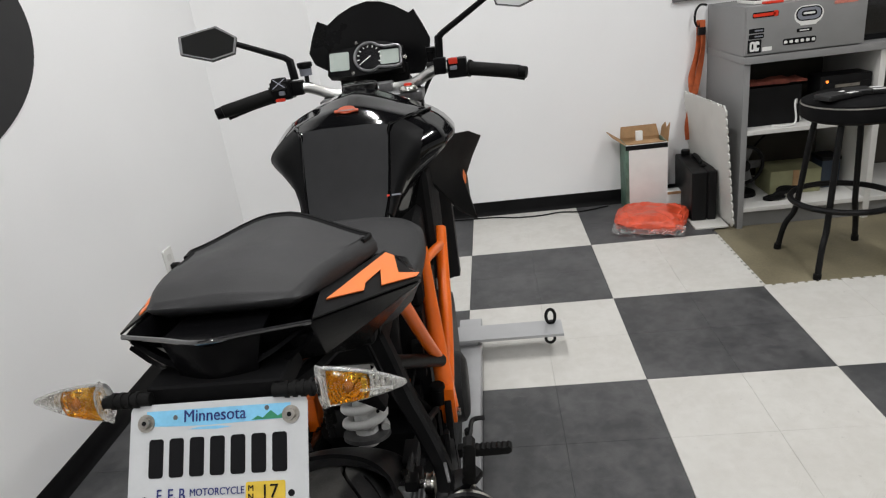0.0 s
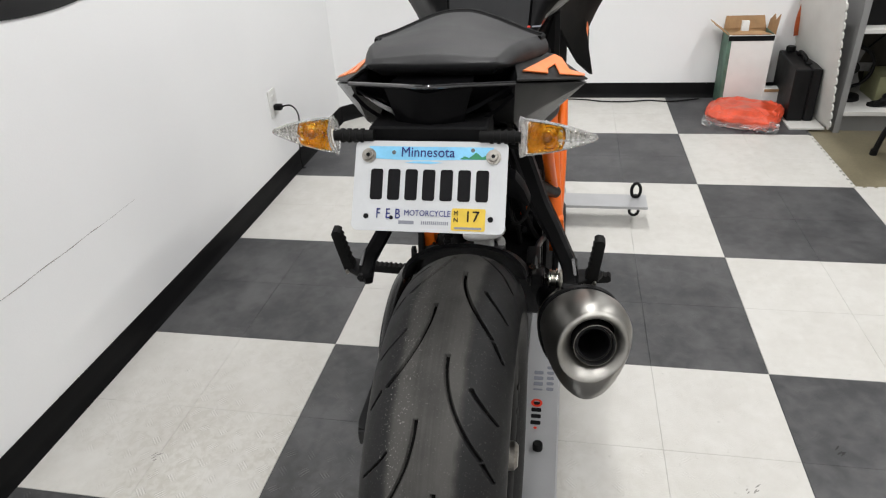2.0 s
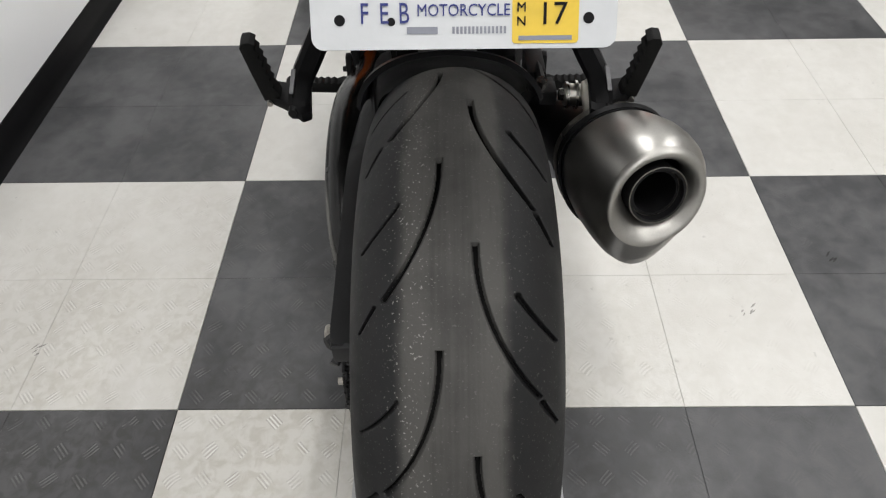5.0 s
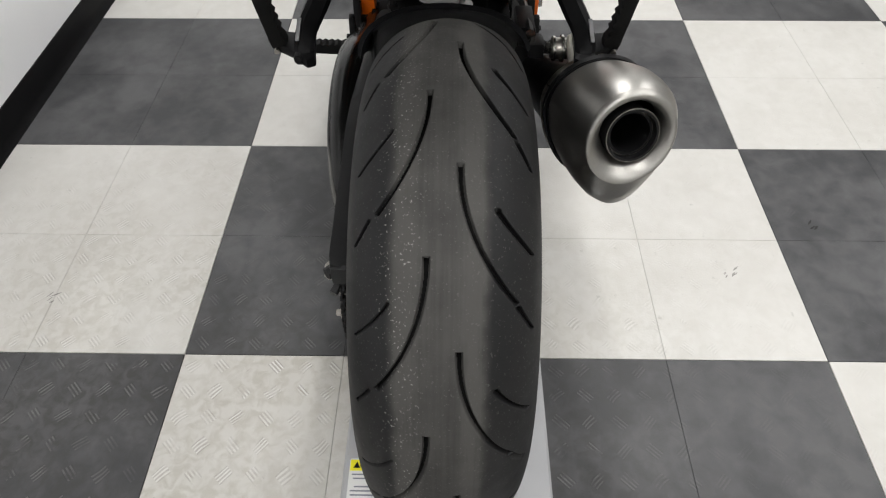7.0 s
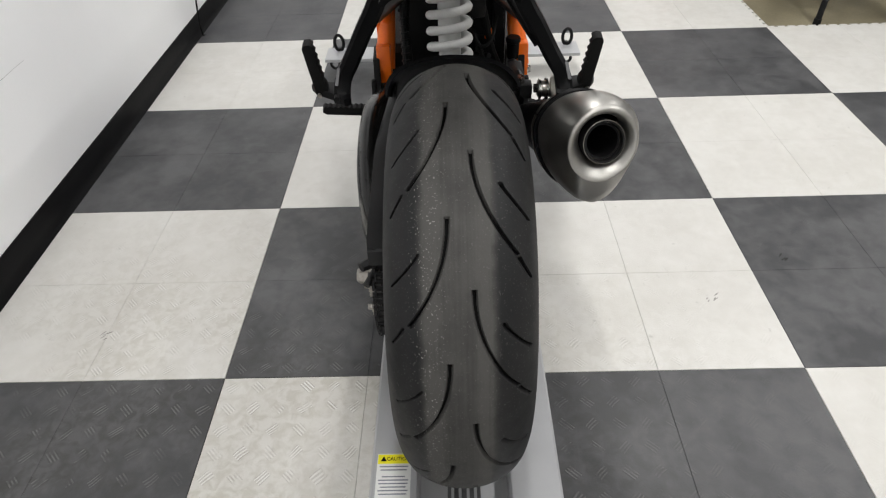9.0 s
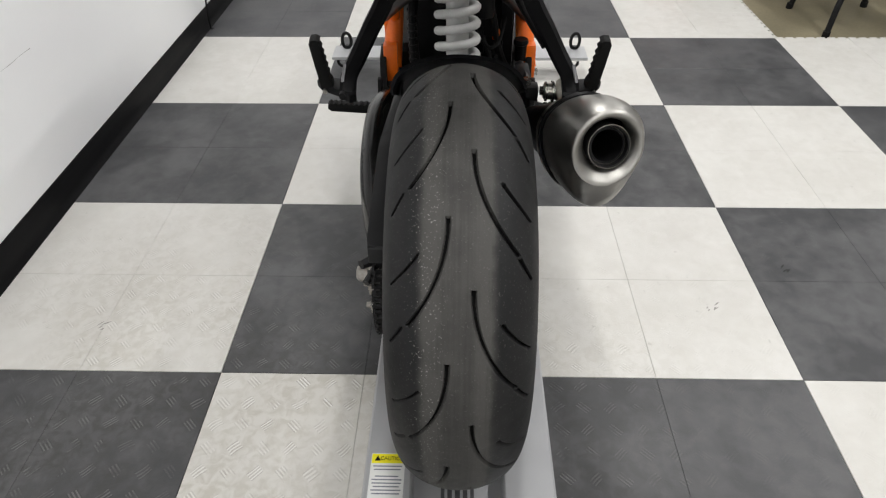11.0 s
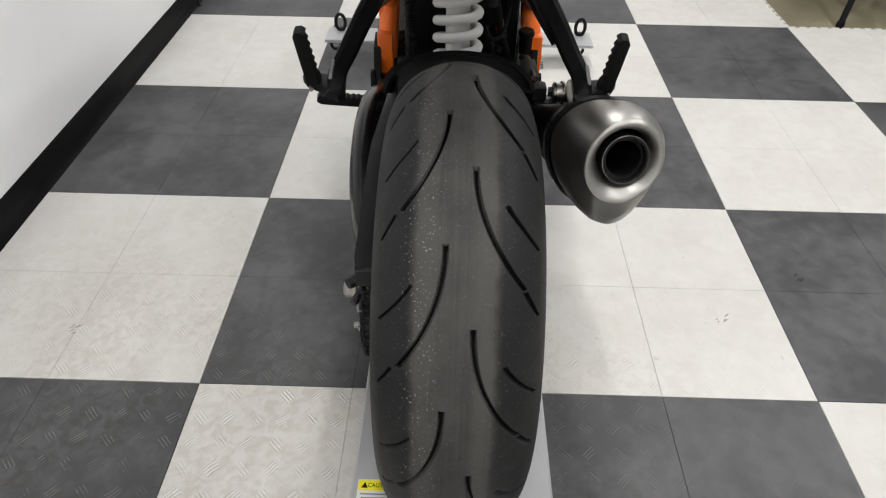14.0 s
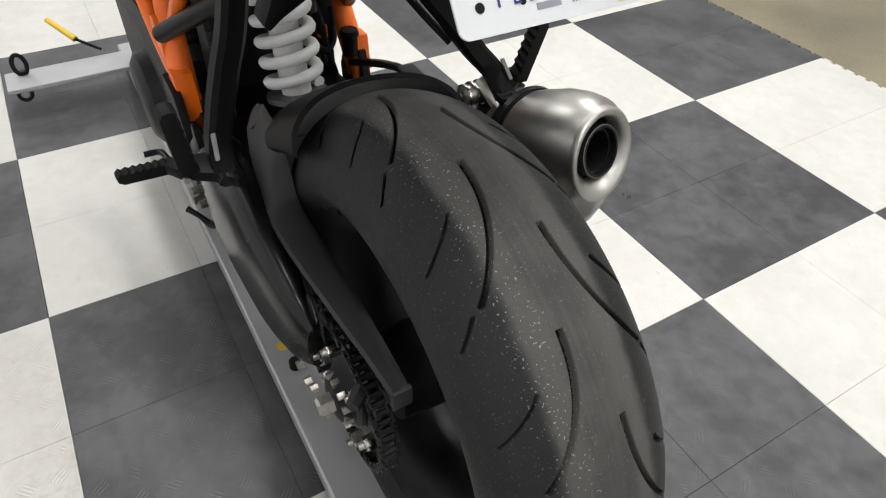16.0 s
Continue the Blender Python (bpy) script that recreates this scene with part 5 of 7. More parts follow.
# engine and what hides behind the wheel
bp("crankcase", box((-0.15, 0.50, 0.20), (0.15, 0.98, 0.50), 0.04, 3), M_ENGINE)
bp("rear_cylinder", box((-0.10, -0.09, -0.10), (0.10, 0.09, 0.16), 0.02, 3, m=Matrix.Translation((0, 0.64, 0.60)) @ Matrix.Rotation(0.45, 4, "X")), M_ENGINE)
bp("front_cylinder", box((-0.10, -0.09, -0.08), (0.10, 0.09, 0.22), 0.02, 3, m=Matrix.Translation((0, 0.86, 0.52)) @ Matrix.Rotation(-0.75, 4, "X")), M_ENGINE)
both("engine_cover", lambda: lathe([(0, 0.03), (0.07, 0.03), (0.085, 0.02), (0.09, 0), (0, 0)], (0.15, 0.68, 0.36), "X", 30), M_ENGINE)
bp("airbox", box((-0.13, 0.46, 0.70), (0.13, 0.92, 0.86), 0.03, 3), M_MATT)
bp("battery_tray", box((-0.092, 0.14, 0.81), (0.092, 0.50, 0.87), 0.015, 3), M_MATT)
bp("pivot_frame", box((-0.085, 0.455, 0.34), (0.125, 0.52, 0.70), 0.012), M_BLACKMETAL)
bp("radiator", box((-0.17, 1.03, 0.50), (0.17, 1.07, 0.88), 0.01), M_ENGINE)
for k in range(9):
    z = 0.52 + 0.022 * k
    bp("fin", box((-0.108, 0.535, z), (0.108, 0.56, z + 0.006), 0.001), M_ENGINE)
bp("hose", tube([(0.06, 0.47, 0.66), (0.075, 0.40, 0.60), (0.09, 0.41, 0.53), (0.12, 0.45, 0.45)], 0.008, 8), M_RUBBER)
bp("hose", tube([(0.03, 0.48, 0.64), (0.05, 0.40, 0.57), (0.07, 0.40, 0.52), (0.075, 0.42, 0.46)], 0.006, 8), M_RUBBER)
bp("hose", tube([(-0.07, 0.47, 0.68), (-0.085, 0.40, 0.60), (-0.08, 0.38, 0.50)], 0.007, 8), M_RUBBER)
bp("wire_loom", tube([(0.045, 0.46, 0.60), (0.06, 0.36, 0.56), (0.085, 0.36, 0.565), (0.10, 0.40, 0.60)], 0.004, 6), M_RUBBER)
bp("brake_reservoir", lathe([(0, 0.045), (0.014, 0.045), (0.016, 0.041), (0.016, 0.036), (0.0135, 0.034), (0.0125, 0), (0, 0)], (0.137, 0.418, 0.503), "Z", 18), M_SATIN, None, "black brake fluid reservoir")
bp("orange_clip", box((0.075, 0.395, 0.555), (0.09, 0.405, 0.575), 0.002), M_ORANGE, None, "small orange clip")
bp("bracket", box((0.06, 0.43, 0.49), (0.10, 0.46, 0.54), 0.004), M_BLACKMETAL)
bp("bracket", box((0.095, 0.43, 0.56), (0.118, 0.45, 0.64), 0.004), M_BLACKMETAL)
bp("sensor", cyl((0.05, 0.44, 0.50), (0.085, 0.40, 0.515), 0.009, 0.007, 12), M_SATIN)
bp("adjuster_rod", tube([(-0.088, 0.375, 0.47), (-0.09, 0.39, 0.60), (-0.088, 0.40, 0.64)], 0.007, 8, 3), M_BLACKMETAL)
for k in range(9):
    z = 0.49 + 0.014 * k
    bp("rod_collar", cyl((-0.0885, 0.377 + 0.0015 * k, z), (-0.0885, 0.3775 + 0.0015 * k, z + 0.005), 0.0095, 0.0095, 12), M_BLACKMETAL)

# footrest plates, rider pegs, passenger hangers and pegs
def peg(a, b, r=0.0115, n=7):
    """A flat tapered peg with a saw-toothed upper edge."""
    a, b = Vector(a), Vector(b)
    d = (b - a).normalized()
    side = d.cross(Vector((0, 1, 0))).normalized()
    L = (b - a).length
    low = [(0, -r), (L * 0.5, -r * 0.95), (L * 0.93, -r * 0.85), (L, -r * 0.4)]
    high = [(L, r * 0.4)]
    for k in range(n, 0, -1):
        high += [(L * (0.16 + 0.80 * k / n) - 0.001, r * 0.95), (L * (0.16 + 0.80 * (k - 0.55) / n), r * 0.62)]
    high += [(L * 0.12, r), (0, r)]
    return slab(low + high, 1.7 * r, plane_at(a + Vector((0, 0.85 * r, 0)), d, side), 0.0012)


both("footrest_plate", lambda: slab([(-0.04, -0.05), (0.05, -0.06), (0.06, 0.03), (0.03, 0.10), (-0.02, 0.09), (-0.045, 0.02)], 0.014, plane_at((0.148, 0.43, 0.42), (0, 1, 0), (0, 0, 1)), 0.003), M_BLACKMETAL)
both("heel_guard", lambda: slab([(-0.075, -0.030), (-0.02, -0.055), (0.03, -0.035), (0.005, 0.03), (-0.045, 0.072), (-0.052, 0.100), (-0.064, 0.098), (-0.072, 0.065), (-0.085, 0.02)], 0.010, plane_at((0.150, 0.382, 0.405), (0, 1, 0), (0, 0, 1)), 0.003), M_BLACKMETAL, "black heel guard with a pointed lug")
bp("stand_spur", tube([(-0.158, 0.345, 0.300), (-0.166, 0.355, 0.292), (-0.178, 0.372, 0.303), (-0.192, 0.388, 0.312)], [0.0085, 0.0065, 0.0045, 0.0055], 10, 4), M_BLACKMETAL, None, "small black side stand spur")
for dx, dy, dz in ((-0.176, 0.352, 0.372), (-0.172, 0.338, 0.352), (-0.176, 0.362, 0.345)):
    bp("pivot_bolt", cyl((dx + 0.012, dy, dz), (dx - 0.006, dy - 0.004, dz + 0.002), 0.0075, 0.0065, 6), M_STEEL_D, None, "silver bolt")
both("rider_peg", lambda: peg((0.168, 0.382, 0.408), (0.278, 0.372, 0.418), 0.011, 8), M_RUBBER, "black ribbed footpeg")
bp("gear_lever", tube([(-0.17, 0.43, 0.36), (-0.18, 0.52, 0.31), (-0.185, 0.60, 0.29), (-0.215, 0.61, 0.288)], 0.006, 8), M_BLACKMETAL)
bp("brake_lever", tube([(0.17, 0.43, 0.36), (0.18, 0.54, 0.32), (0.185, 0.62, 0.30), (0.215, 0.63, 0.298)], 0.006, 8), M_BLACKMETAL)


def hanger():
    path = smooth_path([(0.078, 0.195, 0.815), (0.100, 0.172, 0.765), (0.121, 0.146, 0.718), (0.140, 0.125, 0.688), (0.161, 0.100, 0.652), (0.175, 0.073, 0.630), (0.177, 0.048, 0.606)], 4)
    rings = []
    for k, p in enumerate(path):
        f = k / (len(path) - 1)
        d = (path[min(k + 1, len(path) - 1)] - path[max(k - 1, 0)]).normalized()
        s = d.cross(Vector((0, 1, 0))).normalized()
        w, t = 0.0155 - 0.003 * f, 0.017 - 0.003 * f
        rings.append([p + s * w * a + Vector((0, 1, 0)) * t * b for a, b in ((-1, -0.6), (-0.6, -1), (0.6, -1), (1, -0.6), (1, 0.6), (0.6, 1), (-0.6, 1), (-1, 0.6))])
    return loft(rings)


both("peg_hanger", hanger, M_SATIN, "black cast passenger peg hanger")
bp("hanger_strut", tube([(0.058, 0.215, 0.800), (0.078, 0.190, 0.750), (0.108, 0.160, 0.700), (0.142, 0.125, 0.655)], 0.0075, 8, 4, flat=0.6), M_SATIN, None, "thin inner strut of the hanger")
both("hanger_head", lambda: slab([(0.030, 0.80), (0.084, 0.80), (0.098, 0.778), (0.108, 0.754), (0.102, 0.746), (0.088, 0.758), (0.060, 0.774), (0.030, 0.777)], -0.030, plane_at((0, 0.160, 0), (1, 0, 0), (0, -0.12, 1)), 0.005), M_SATIN, "broad rounded casting at the head of the hanger")
bp("hanger_bridge", box((-0.095, 0.175, 0.800), (0.095, 0.215, 0.830), 0.008), M_SATIN)
both("peg_bracket", lambda: slab([(0.232, 0.100), (0.222, 0.084), (0.190, 0.062), (0.172, 0.042), (0.161, 0.048), (0.166, 0.080), (0.188, 0.104), (0.222, 0.112)], 0.013, Matrix.Translation((0, -0.013, 0.603)), 0.004), M_SATIN, "black forked peg bracket")
both("bracket_bolt", lambda: cyl((0.216, 0.078, 0.606), (0.216, 0.063, 0.605), 0.0040, 0.0036, 12), M_STEEL_D, "small bolt head")
# pale strip paints the lamp light on the hanger's chamfer
both("hanger_lit_edge", lambda: slab(round_rect(0.0050, 0.028, 0.0015, 3), 0.003, plane_at((0.1815, 0.0585, 0.640), (1, 0, 0), (-0.2, 0.75, 1)), 0.0008), M_GASKET, "lamp-lit chamfer of the hanger, painted pale grey")
both("passenger_peg", lambda: peg((0.211, 0.070, 0.616), (0.2205, 0.050, 0.703), 0.0100, 6), M_RUBBER, "black ribbed passenger peg folded up")
for sx in (-1, 1):
    bp("hanger_bolt", cyl((sx * 0.184, 0.050, 0.612), (sx * 0.184, 0.036, 0.612), 0.0055, 0.005, 10), M_BLACKMETAL)

# silencer: rings are cut square to its slanted outlet
def can_ring(s, dx, dz, rx, up, dn, pear=0.0, tilt=0.33, n=48):
    """A ring of the silencer s metres ahead of its outlet: rx wide, up and dn high, narrowed below by pear."""
    out = []
    for k in range(n):
        a = math.tau * k / n
        ca, sa = math.cos(a), math.sin(a)
        x = rx * ca * (1 - pear * max(0.0, -sa) ** 1.4) * (1 + 0.10 * pear * abs(ca * sa))
        z = (up if sa > 0 else dn) * sa
        out.append(Vector((0.210 + dx + x, -0.098 + s + tilt * z + 0.20 * x, 0.6015 + dz + z)))
    return out


BODY = [(0.002, 0.0, 0.0, 0.0525, 0.0505, 0.0530, 0.03), (0.008, 0.0, 0.0, 0.0545, 0.0515, 0.0650, 0.06), (0.016, 0.0, 0.0, 0.0575, 0.0525, 0.0810, 0.09), (0.026, -0.002, -0.001, 0.0605, 0.0530, 0.0965, 0.11),
        (0.042, -0.006, -0.004, 0.0630, 0.0535, 0.1020, 0.11), (0.062, -0.010, -0.010, 0.0645, 0.0530, 0.1020, 0.10), (0.085, -0.014, -0.020, 0.0645, 0.0515, 0.0970, 0.09), (0.106, -0.017, -0.030, 0.0640, 0.0500, 0.0890, 0.08)]
SLEEVE = [(0.103, -0.0165, -0.0285, 0.0655, 0.0515, 0.0910, 0.08), (0.145, -0.023, -0.050, 0.0620, 0.0480, 0.0790, 0.06), (0.195, -0.029, -0.076, 0.0530, 0.0450, 0.0640, 0.05),
          (0.255, -0.043, -0.107, 0.0430, 0.0370, 0.0480, 0.0), (0.330, -0.062, -0.142, 0.0310, 0.0290, 0.0340, 0.0)]
bp("silencer", loft([can_ring(*r) for r in BODY], False), M_CAN, None, "brushed titanium silencer", 60)
bp("end_cap", loft([can_ring(s, 0.0, 0.0, r, r * 0.965, r * 0.975) for s, r in ((0.004, 0.0530), (-0.002, 0.0532), (-0.0048, 0.0515), (-0.0052, 0.0490), (-0.0030, 0.0450), (0.003, 0.0405), (0.010, 0.0365), (0.018, 0.0335), (0.030, 0.0320))], False),
   M_CAP, None, "bright dished end cap", 60)
oc, od = Vector((0.2105, -0.083, 0.598)), Vector((0.186, -0.932, 0.307))
turn = od.to_track_quat("Z", "Y").to_matrix().to_4x4()
bm = lathe([(0.0315, -0.02), (0.0318, 0.010), (0.0305, 0.0135), (0.0280, 0.013), (0.0275, -0.004), (0.0262, -0.004), (0.0262, 0.005), (0.0235, 0.005), (0.0230, -0.10), (0, -0.10)], (0, 0, 0), "Z", 48)
bmesh.ops.transform(bm, matrix=Matrix.Translation(oc) @ turn, verts=bm.verts)
bp("outlet_pipe", bm, M_BLACKMETAL, None, "sooty black outlet pipe")
for r, d in ((0.0312, 0.0125), (0.0268, 0.0035)):
    bm = tube([(r * math.cos(a), r * math.sin(a), d) for a in np.linspace(0, math.tau, 33)[:-1]], 0.0007, 6, 2, True)
    bmesh.ops.transform(bm, matrix=Matrix.Translation(oc) @ turn, verts=bm.verts)
    bp("outlet_rim", bm, M_STEEL_D, None, "thin worn rim of the outlet")
bp("silencer_sleeve", loft([can_ring(*r) for r in SLEEVE]), M_SATIN, None, "black front sleeve of the silencer", 60)
for s in (0.112, 0.130):
    f = (s - 0.103) / 0.042
    base = [a + (b - a) * f for a, b in zip(SLEEVE[0], SLEEVE[1])]
    bp("silencer_strap", loft([can_ring(s + d, base[1], base[2], base[3] + o, base[4] + o, base[5] + o, base[6]) for d, o in ((0.004, 0.0), (0.004, 0.0028), (-0.004, 0.0030), (-0.004, 0.0))], False),
       M_BLACKMETAL if s < 0.12 else M_STEEL, None, "band round the silencer")
bp("strap_bracket", tube([(0.164, 0.086, 0.618), (0.163, 0.060, 0.606), (0.165, 0.038, 0.591), (0.153, 0.028, 0.572), (0.143, 0.026, 0.545), (0.137, 0.034, 0.512)], 0.0075, 8, 5, flat=0.28), M_STRAPSTEEL, None, "bent steel strap bracket")
bp("strap_tab", tube([(0.163, 0.037, 0.590), (0.166, 0.032, 0.599), (0.176, 0.028, 0.606), (0.187, 0.026, 0.613)], 0.0050, 8, 4, flat=0.3), M_STRAPSTEEL, None, "steel tab on the silencer")
bp("mount_bush", cyl((0.140, 0.088, 0.597), (0.171, 0.088, 0.595), 0.0135, 0.0135, 24, None, 0.002), M_STEEL, None, "steel mounting bush")
for x, r in ((0.142, 0.016), (0.153, 0.0175), (0.165, 0.0175), (0.178, 0.014)):
    bp("washer", cyl((x, 0.088, 0.596), (x + 0.003, 0.088, 0.596), r, r, 24), M_CHROME)
bp("mount_nut", cyl((0.181, 0.088, 0.595), (0.189, 0.088, 0.595), 0.009, 0.009, 6), M_CHROME)
bp("bush_bolt", cyl((0.134, 0.088, 0.597), (0.142, 0.088, 0.597), 0.008, 0.008, 6), M_CHROME)
bp("mount_lug", box((0.110, 0.080, 0.586), (0.131, 0.104, 0.606), 0.004), M_BLACKMETAL)
bp("lug_bolt", cyl((0.112, 0.092, 0.606), (0.112, 0.090, 0.617), 0.0075, 0.007, 6), M_CHROME, None, "bright bolt head")
bp("lug_fork", box((0.118, 0.104, 0.570), (0.134, 0.135, 0.590), 0.003), M_BLACKMETAL)
bp("exhaust_link", tube([(0.13, 0.32, 0.42), (0.12, 0.45, 0.36), (0.10, 0.6, 0.25)], 0.028, 14), M_BLACKMETAL)
bp("brake_line_block", box((0.10, 0.13, 0.57), (0.125, 0.19, 0.60), 0.005), M_BLACKMETAL)
bp("mount_stay", tube([(0.115, 0.095, 0.60), (0.118, 0.22, 0.58), (0.13, 0.40, 0.50)], 0.0065, 8, 4), M_BLACKMETAL)

# seats
def seat_ring(pts, zf):
    return [Vector((x, y, zf(x, y))) for x, y in pts]


outline = [(-0.070, -0.1175), (-0.035, -0.120), (0.0, -0.121), (0.035, -0.120), (0.070, -0.1175), (0.082, -0.111), (0.091, -0.090), (0.103, -0.040), (0.116, 0.020), (0.128, 0.075), (0.1295, 0.090),
           (0.122, 0.099), (0.080, 0.1115), (0.040, 0.1215), (0.018, 0.1255), (0.0, 0.1265), (-0.018, 0.1255), (-0.040, 0.1215), (-0.080, 0.1115), (-0.122, 0.099), (-0.1295, 0.090), (-0.128, 0.075), (-0.116, 0.020), (-0.103, -0.040),
           (-0.091, -0.090), (-0.082, -0.111)]
fine_line = smooth_path([(x, y, 0) for x, y in outline], 3, True)
outline = [(p.x, p.y) for p in fine_line]


def inset(d):
    """The outline drawn in by d metres."""
    n, out = len(outline), []
    for k in range(n):
        a, b = outline[k - 1], outline[(k + 1) % n]
        tx, ty = b[0] - a[0], b[1] - a[1]
        l = math.hypot(tx, ty)
        out.append((outline[k][0] - ty / l * d, outline[k][1] + tx / l * d))
    return out


def ease(v):
    v = min(1.0, max(0.0, v))
    return v * v * (3 - 2 * v)


def top_z(x, y):
    crown = 1.037 - 0.10 * max(0.0, abs(x) - 0.012)
    crown -= 0.020 * ease((abs(x) - 0.015) / 0.115) * ease((y + 0.06) / 0.15)
    return crown - 0.006 * ease((-0.07 - y) / 0.05)


def low_z(x, y):
    return float(np.interp(y, (-0.12, -0.05, 0.12), (1.0195, 1.006, 0.983))) - 0.06 * max(0.0, abs(x) - 0.07)


def front(y):
    return ease((y - 0.005) / 0.03)


edge = 0.0165
bm = loft([seat_ring(inset(0.020), lambda x, y: low_z(x, y) - 0.012), seat_ring(inset(0.004), lambda x, y: low_z(x, y) - 0.003), seat_ring(inset(0.0), lambda x, y: low_z(x, y) + 0.002),
           seat_ring(inset(0.0005), lambda x, y: max(low_z(x, y) + 0.004, top_z(x, y) - 0.010)), seat_ring(inset(0.0035), lambda x, y: top_z(x, y) - 0.0042), seat_ring(inset(0.008), lambda x, y: top_z(x, y) - 0.0012 + 0.0015 * front(y)),
           seat_ring(inset(0.0105), lambda x, y: top_z(x, y) + 0.0015 * front(y)), seat_ring(inset(0.0118), lambda x, y: top_z(x, y) - 0.0040 * front(y)), seat_ring(inset(0.0138), lambda x, y: top_z(x, y) - 0.0040 * front(y)),
           *[seat_ring([(x * f, y * f) for x, y in inset(0.0155)], top_z) for f in (1.0, 0.9, 0.75, 0.55, 0.35, 0.15)]], True)
welt = [Vector((x, y, top_z(x, y) + 0.0004)) for x, y in inset(0.0075) if y > 0.045]
k0 = max(range(len(welt)), key=lambda k: (welt[k] - welt[k - 1]).length)
welt = welt[k0:] + welt[:k0]
bp("passenger_seat", bm, M_SEAT, None, "black grained passenger seat with a welted front edge", 50)
bp("seat_edge", tube(welt, 0.0032, 8, 1), M_MATT, None, "raised black welt round the front of the seat")
bm = loft([oval_ring((0, y, zc), w, h, 40, 3.0) for y, zc, w, h in ((0.035, 0.955, 0.110, 0.020), (0.09, 0.915, 0.128, 0.040), (0.15, 0.878, 0.140, 0.045), (0.22, 0.862, 0.150, 0.044), (0.29, 0.856, 0.154, 0.043),
                                                                  (0.35, 0.855, 0.156, 0.043), (0.41, 0.856, 0.156, 0.044), (0.455, 0.857, 0.150, 0.045), (0.485, 0.855, 0.135, 0.042), (0.51, 0.85, 0.11, 0.035))])
bp("rider_seat", bm, M_SEAT, None, "black grained rider seat", 60)

# tail
def tail_side(s):
    return {k: Vector((s * v[0], v[1], v[2])) for k, v in dict(A=(0.0987, -0.137, 1.004), T=(0.185, 0.057, 0.949), B=(0.094, -0.098, 0.944), U=(0.134, 0.104, 0.974), G=(0.150, 0.20, 0.925),
                                                                F=(0.128, 0.22, 0.850), K=(0.100, 0.02, 0.880), R=(0.0, -0.174, 1.0105), Q=(0.0, -0.122, 0.942), V=(0.091, -0.075, 1.005)).items()}


bm = bmesh.new()
Rt, Lt = tail_side(1), tail_side(-1)
vr = {k: bm.verts.new(v) for k, v in Rt.items()}
vl = {k: (vr[k] if k in "RQ" else bm.verts.new(v)) for k, v in Lt.items()}
for v in (vr, vl):
    for f in ("ATV", "VTU", "TGU", "ABT", "BKT", "TKF", "TFG", "ARQB"):
        bm.faces.new([v[c] for c in f])
bm.faces.new((vr["B"], vr["Q"], vl["B"], vl["K"], vr["K"]))
bm.faces.new((vr["K"], vl["K"], vl["F"], vr["F"]))
deck = [bm.verts.new(p) for p in ((0.084, -0.118, 0.984), (0.0, -0.148, 0.986), (-0.084, -0.118, 0.984), (-0.078, -0.06, 0.980), (0.078, -0.06, 0.980))]
lip = [vr["A"], vr["R"], vl["A"], vl["V"], vr["V"]]
bm.faces.new(deck)
for k in range(5):
    bm.faces.new((lip[k], lip[(k + 1) % 5], deck[(k + 1) % 5], deck[k]))
bm.faces.new((vr["V"], vl["V"], vl["U"], vr["U"]))
bm.faces.new((vr["U"], vl["U"], vl["G"], vr["G"]))
bm.faces.new((vr["G"], vl["G"], vl["F"], vr["F"]))
bmesh.ops.recalc_face_normals(bm, faces=bm.faces)
bmesh.ops.bevel(bm, geom=bm.edges[:], offset=0.0028, segments=2, affect="EDGES", profile=0.7)
bp("tail_unit", bm, M_TAIL, None, "gloss black pointed tail unit", 25)
lip_line = smooth_path([Lt["A"], Lt["A"].lerp(Rt["R"], 0.55), Rt["R"], Rt["A"].lerp(Rt["R"], 0.55), Rt["A"]], 5)
bp("tail_lip", tube([p + Vector((0, -0.0006, 0.0004)) for p in lip_line], 0.0026, 10, 1), M_LIP, None, "gloss black lip round the rear edge of the tail")
for s in (-1, 1):
    bp("cheek_strake", loft([[(s * x, y, z), (s * x, y - 0.004, z - w * 0.55), (s * (x - 0.001), y + 0.004, z - w), (s * (x - 0.002), y + 0.010, z - w * 0.4)] for x, y, z, w in
                             ((0.0905, -0.1375, 1.0005, 0.003), (0.078, -0.1425, 0.9945, 0.006), (0.060, -0.1480, 0.9855, 0.008), (0.042, -0.1510, 0.9775, 0.009), (0.040, -0.1480, 0.9765, 0.007))]), M_TAIL, None, "gloss strake on the cheek of the tail")
    bp("cheek_fin", loft([[(s * x, y, z), (s * (x + 0.002), y - 0.003, z - 0.003), (s * x, y + 0.006, z - 0.006)] for x, y, z in ((0.0955, -0.133, 0.992), (0.080, -0.134, 0.976), (0.060, -0.136, 0.963), (0.044, -0.138, 0.957))]), M_TAIL)
bp("tail_lamp", loft([[(x, y, z) for x, y in ((-w, y1), (-w * 0.5, (y1 + y0) / 2 - 0.002), (0, y0), (w * 0.5, (y1 + y0) / 2 - 0.002), (w, y1), (w * 0.9, y1 + 0.05), (-w * 0.9, y1 + 0.05))] for w, y1, y0, z in
                      ((0.052, -0.153, -0.166, 1.0045), (0.048, -0.154, -0.167, 0.992), (0.042, -0.154, -0.166, 0.972), (0.040, -0.152, -0.163, 0.952))]), M_TAIL, None, "smoked black tail lamp")
flash = [(0.245, -0.075), (0.90, 0.06), (0.75, 0.245), (0.306, 0.548), (0.135, 0.885), (0.080, 0.885), (0.155, 0.462), (0.515, 0.234), (0.324, 0.205), (0.175, 0.285)]
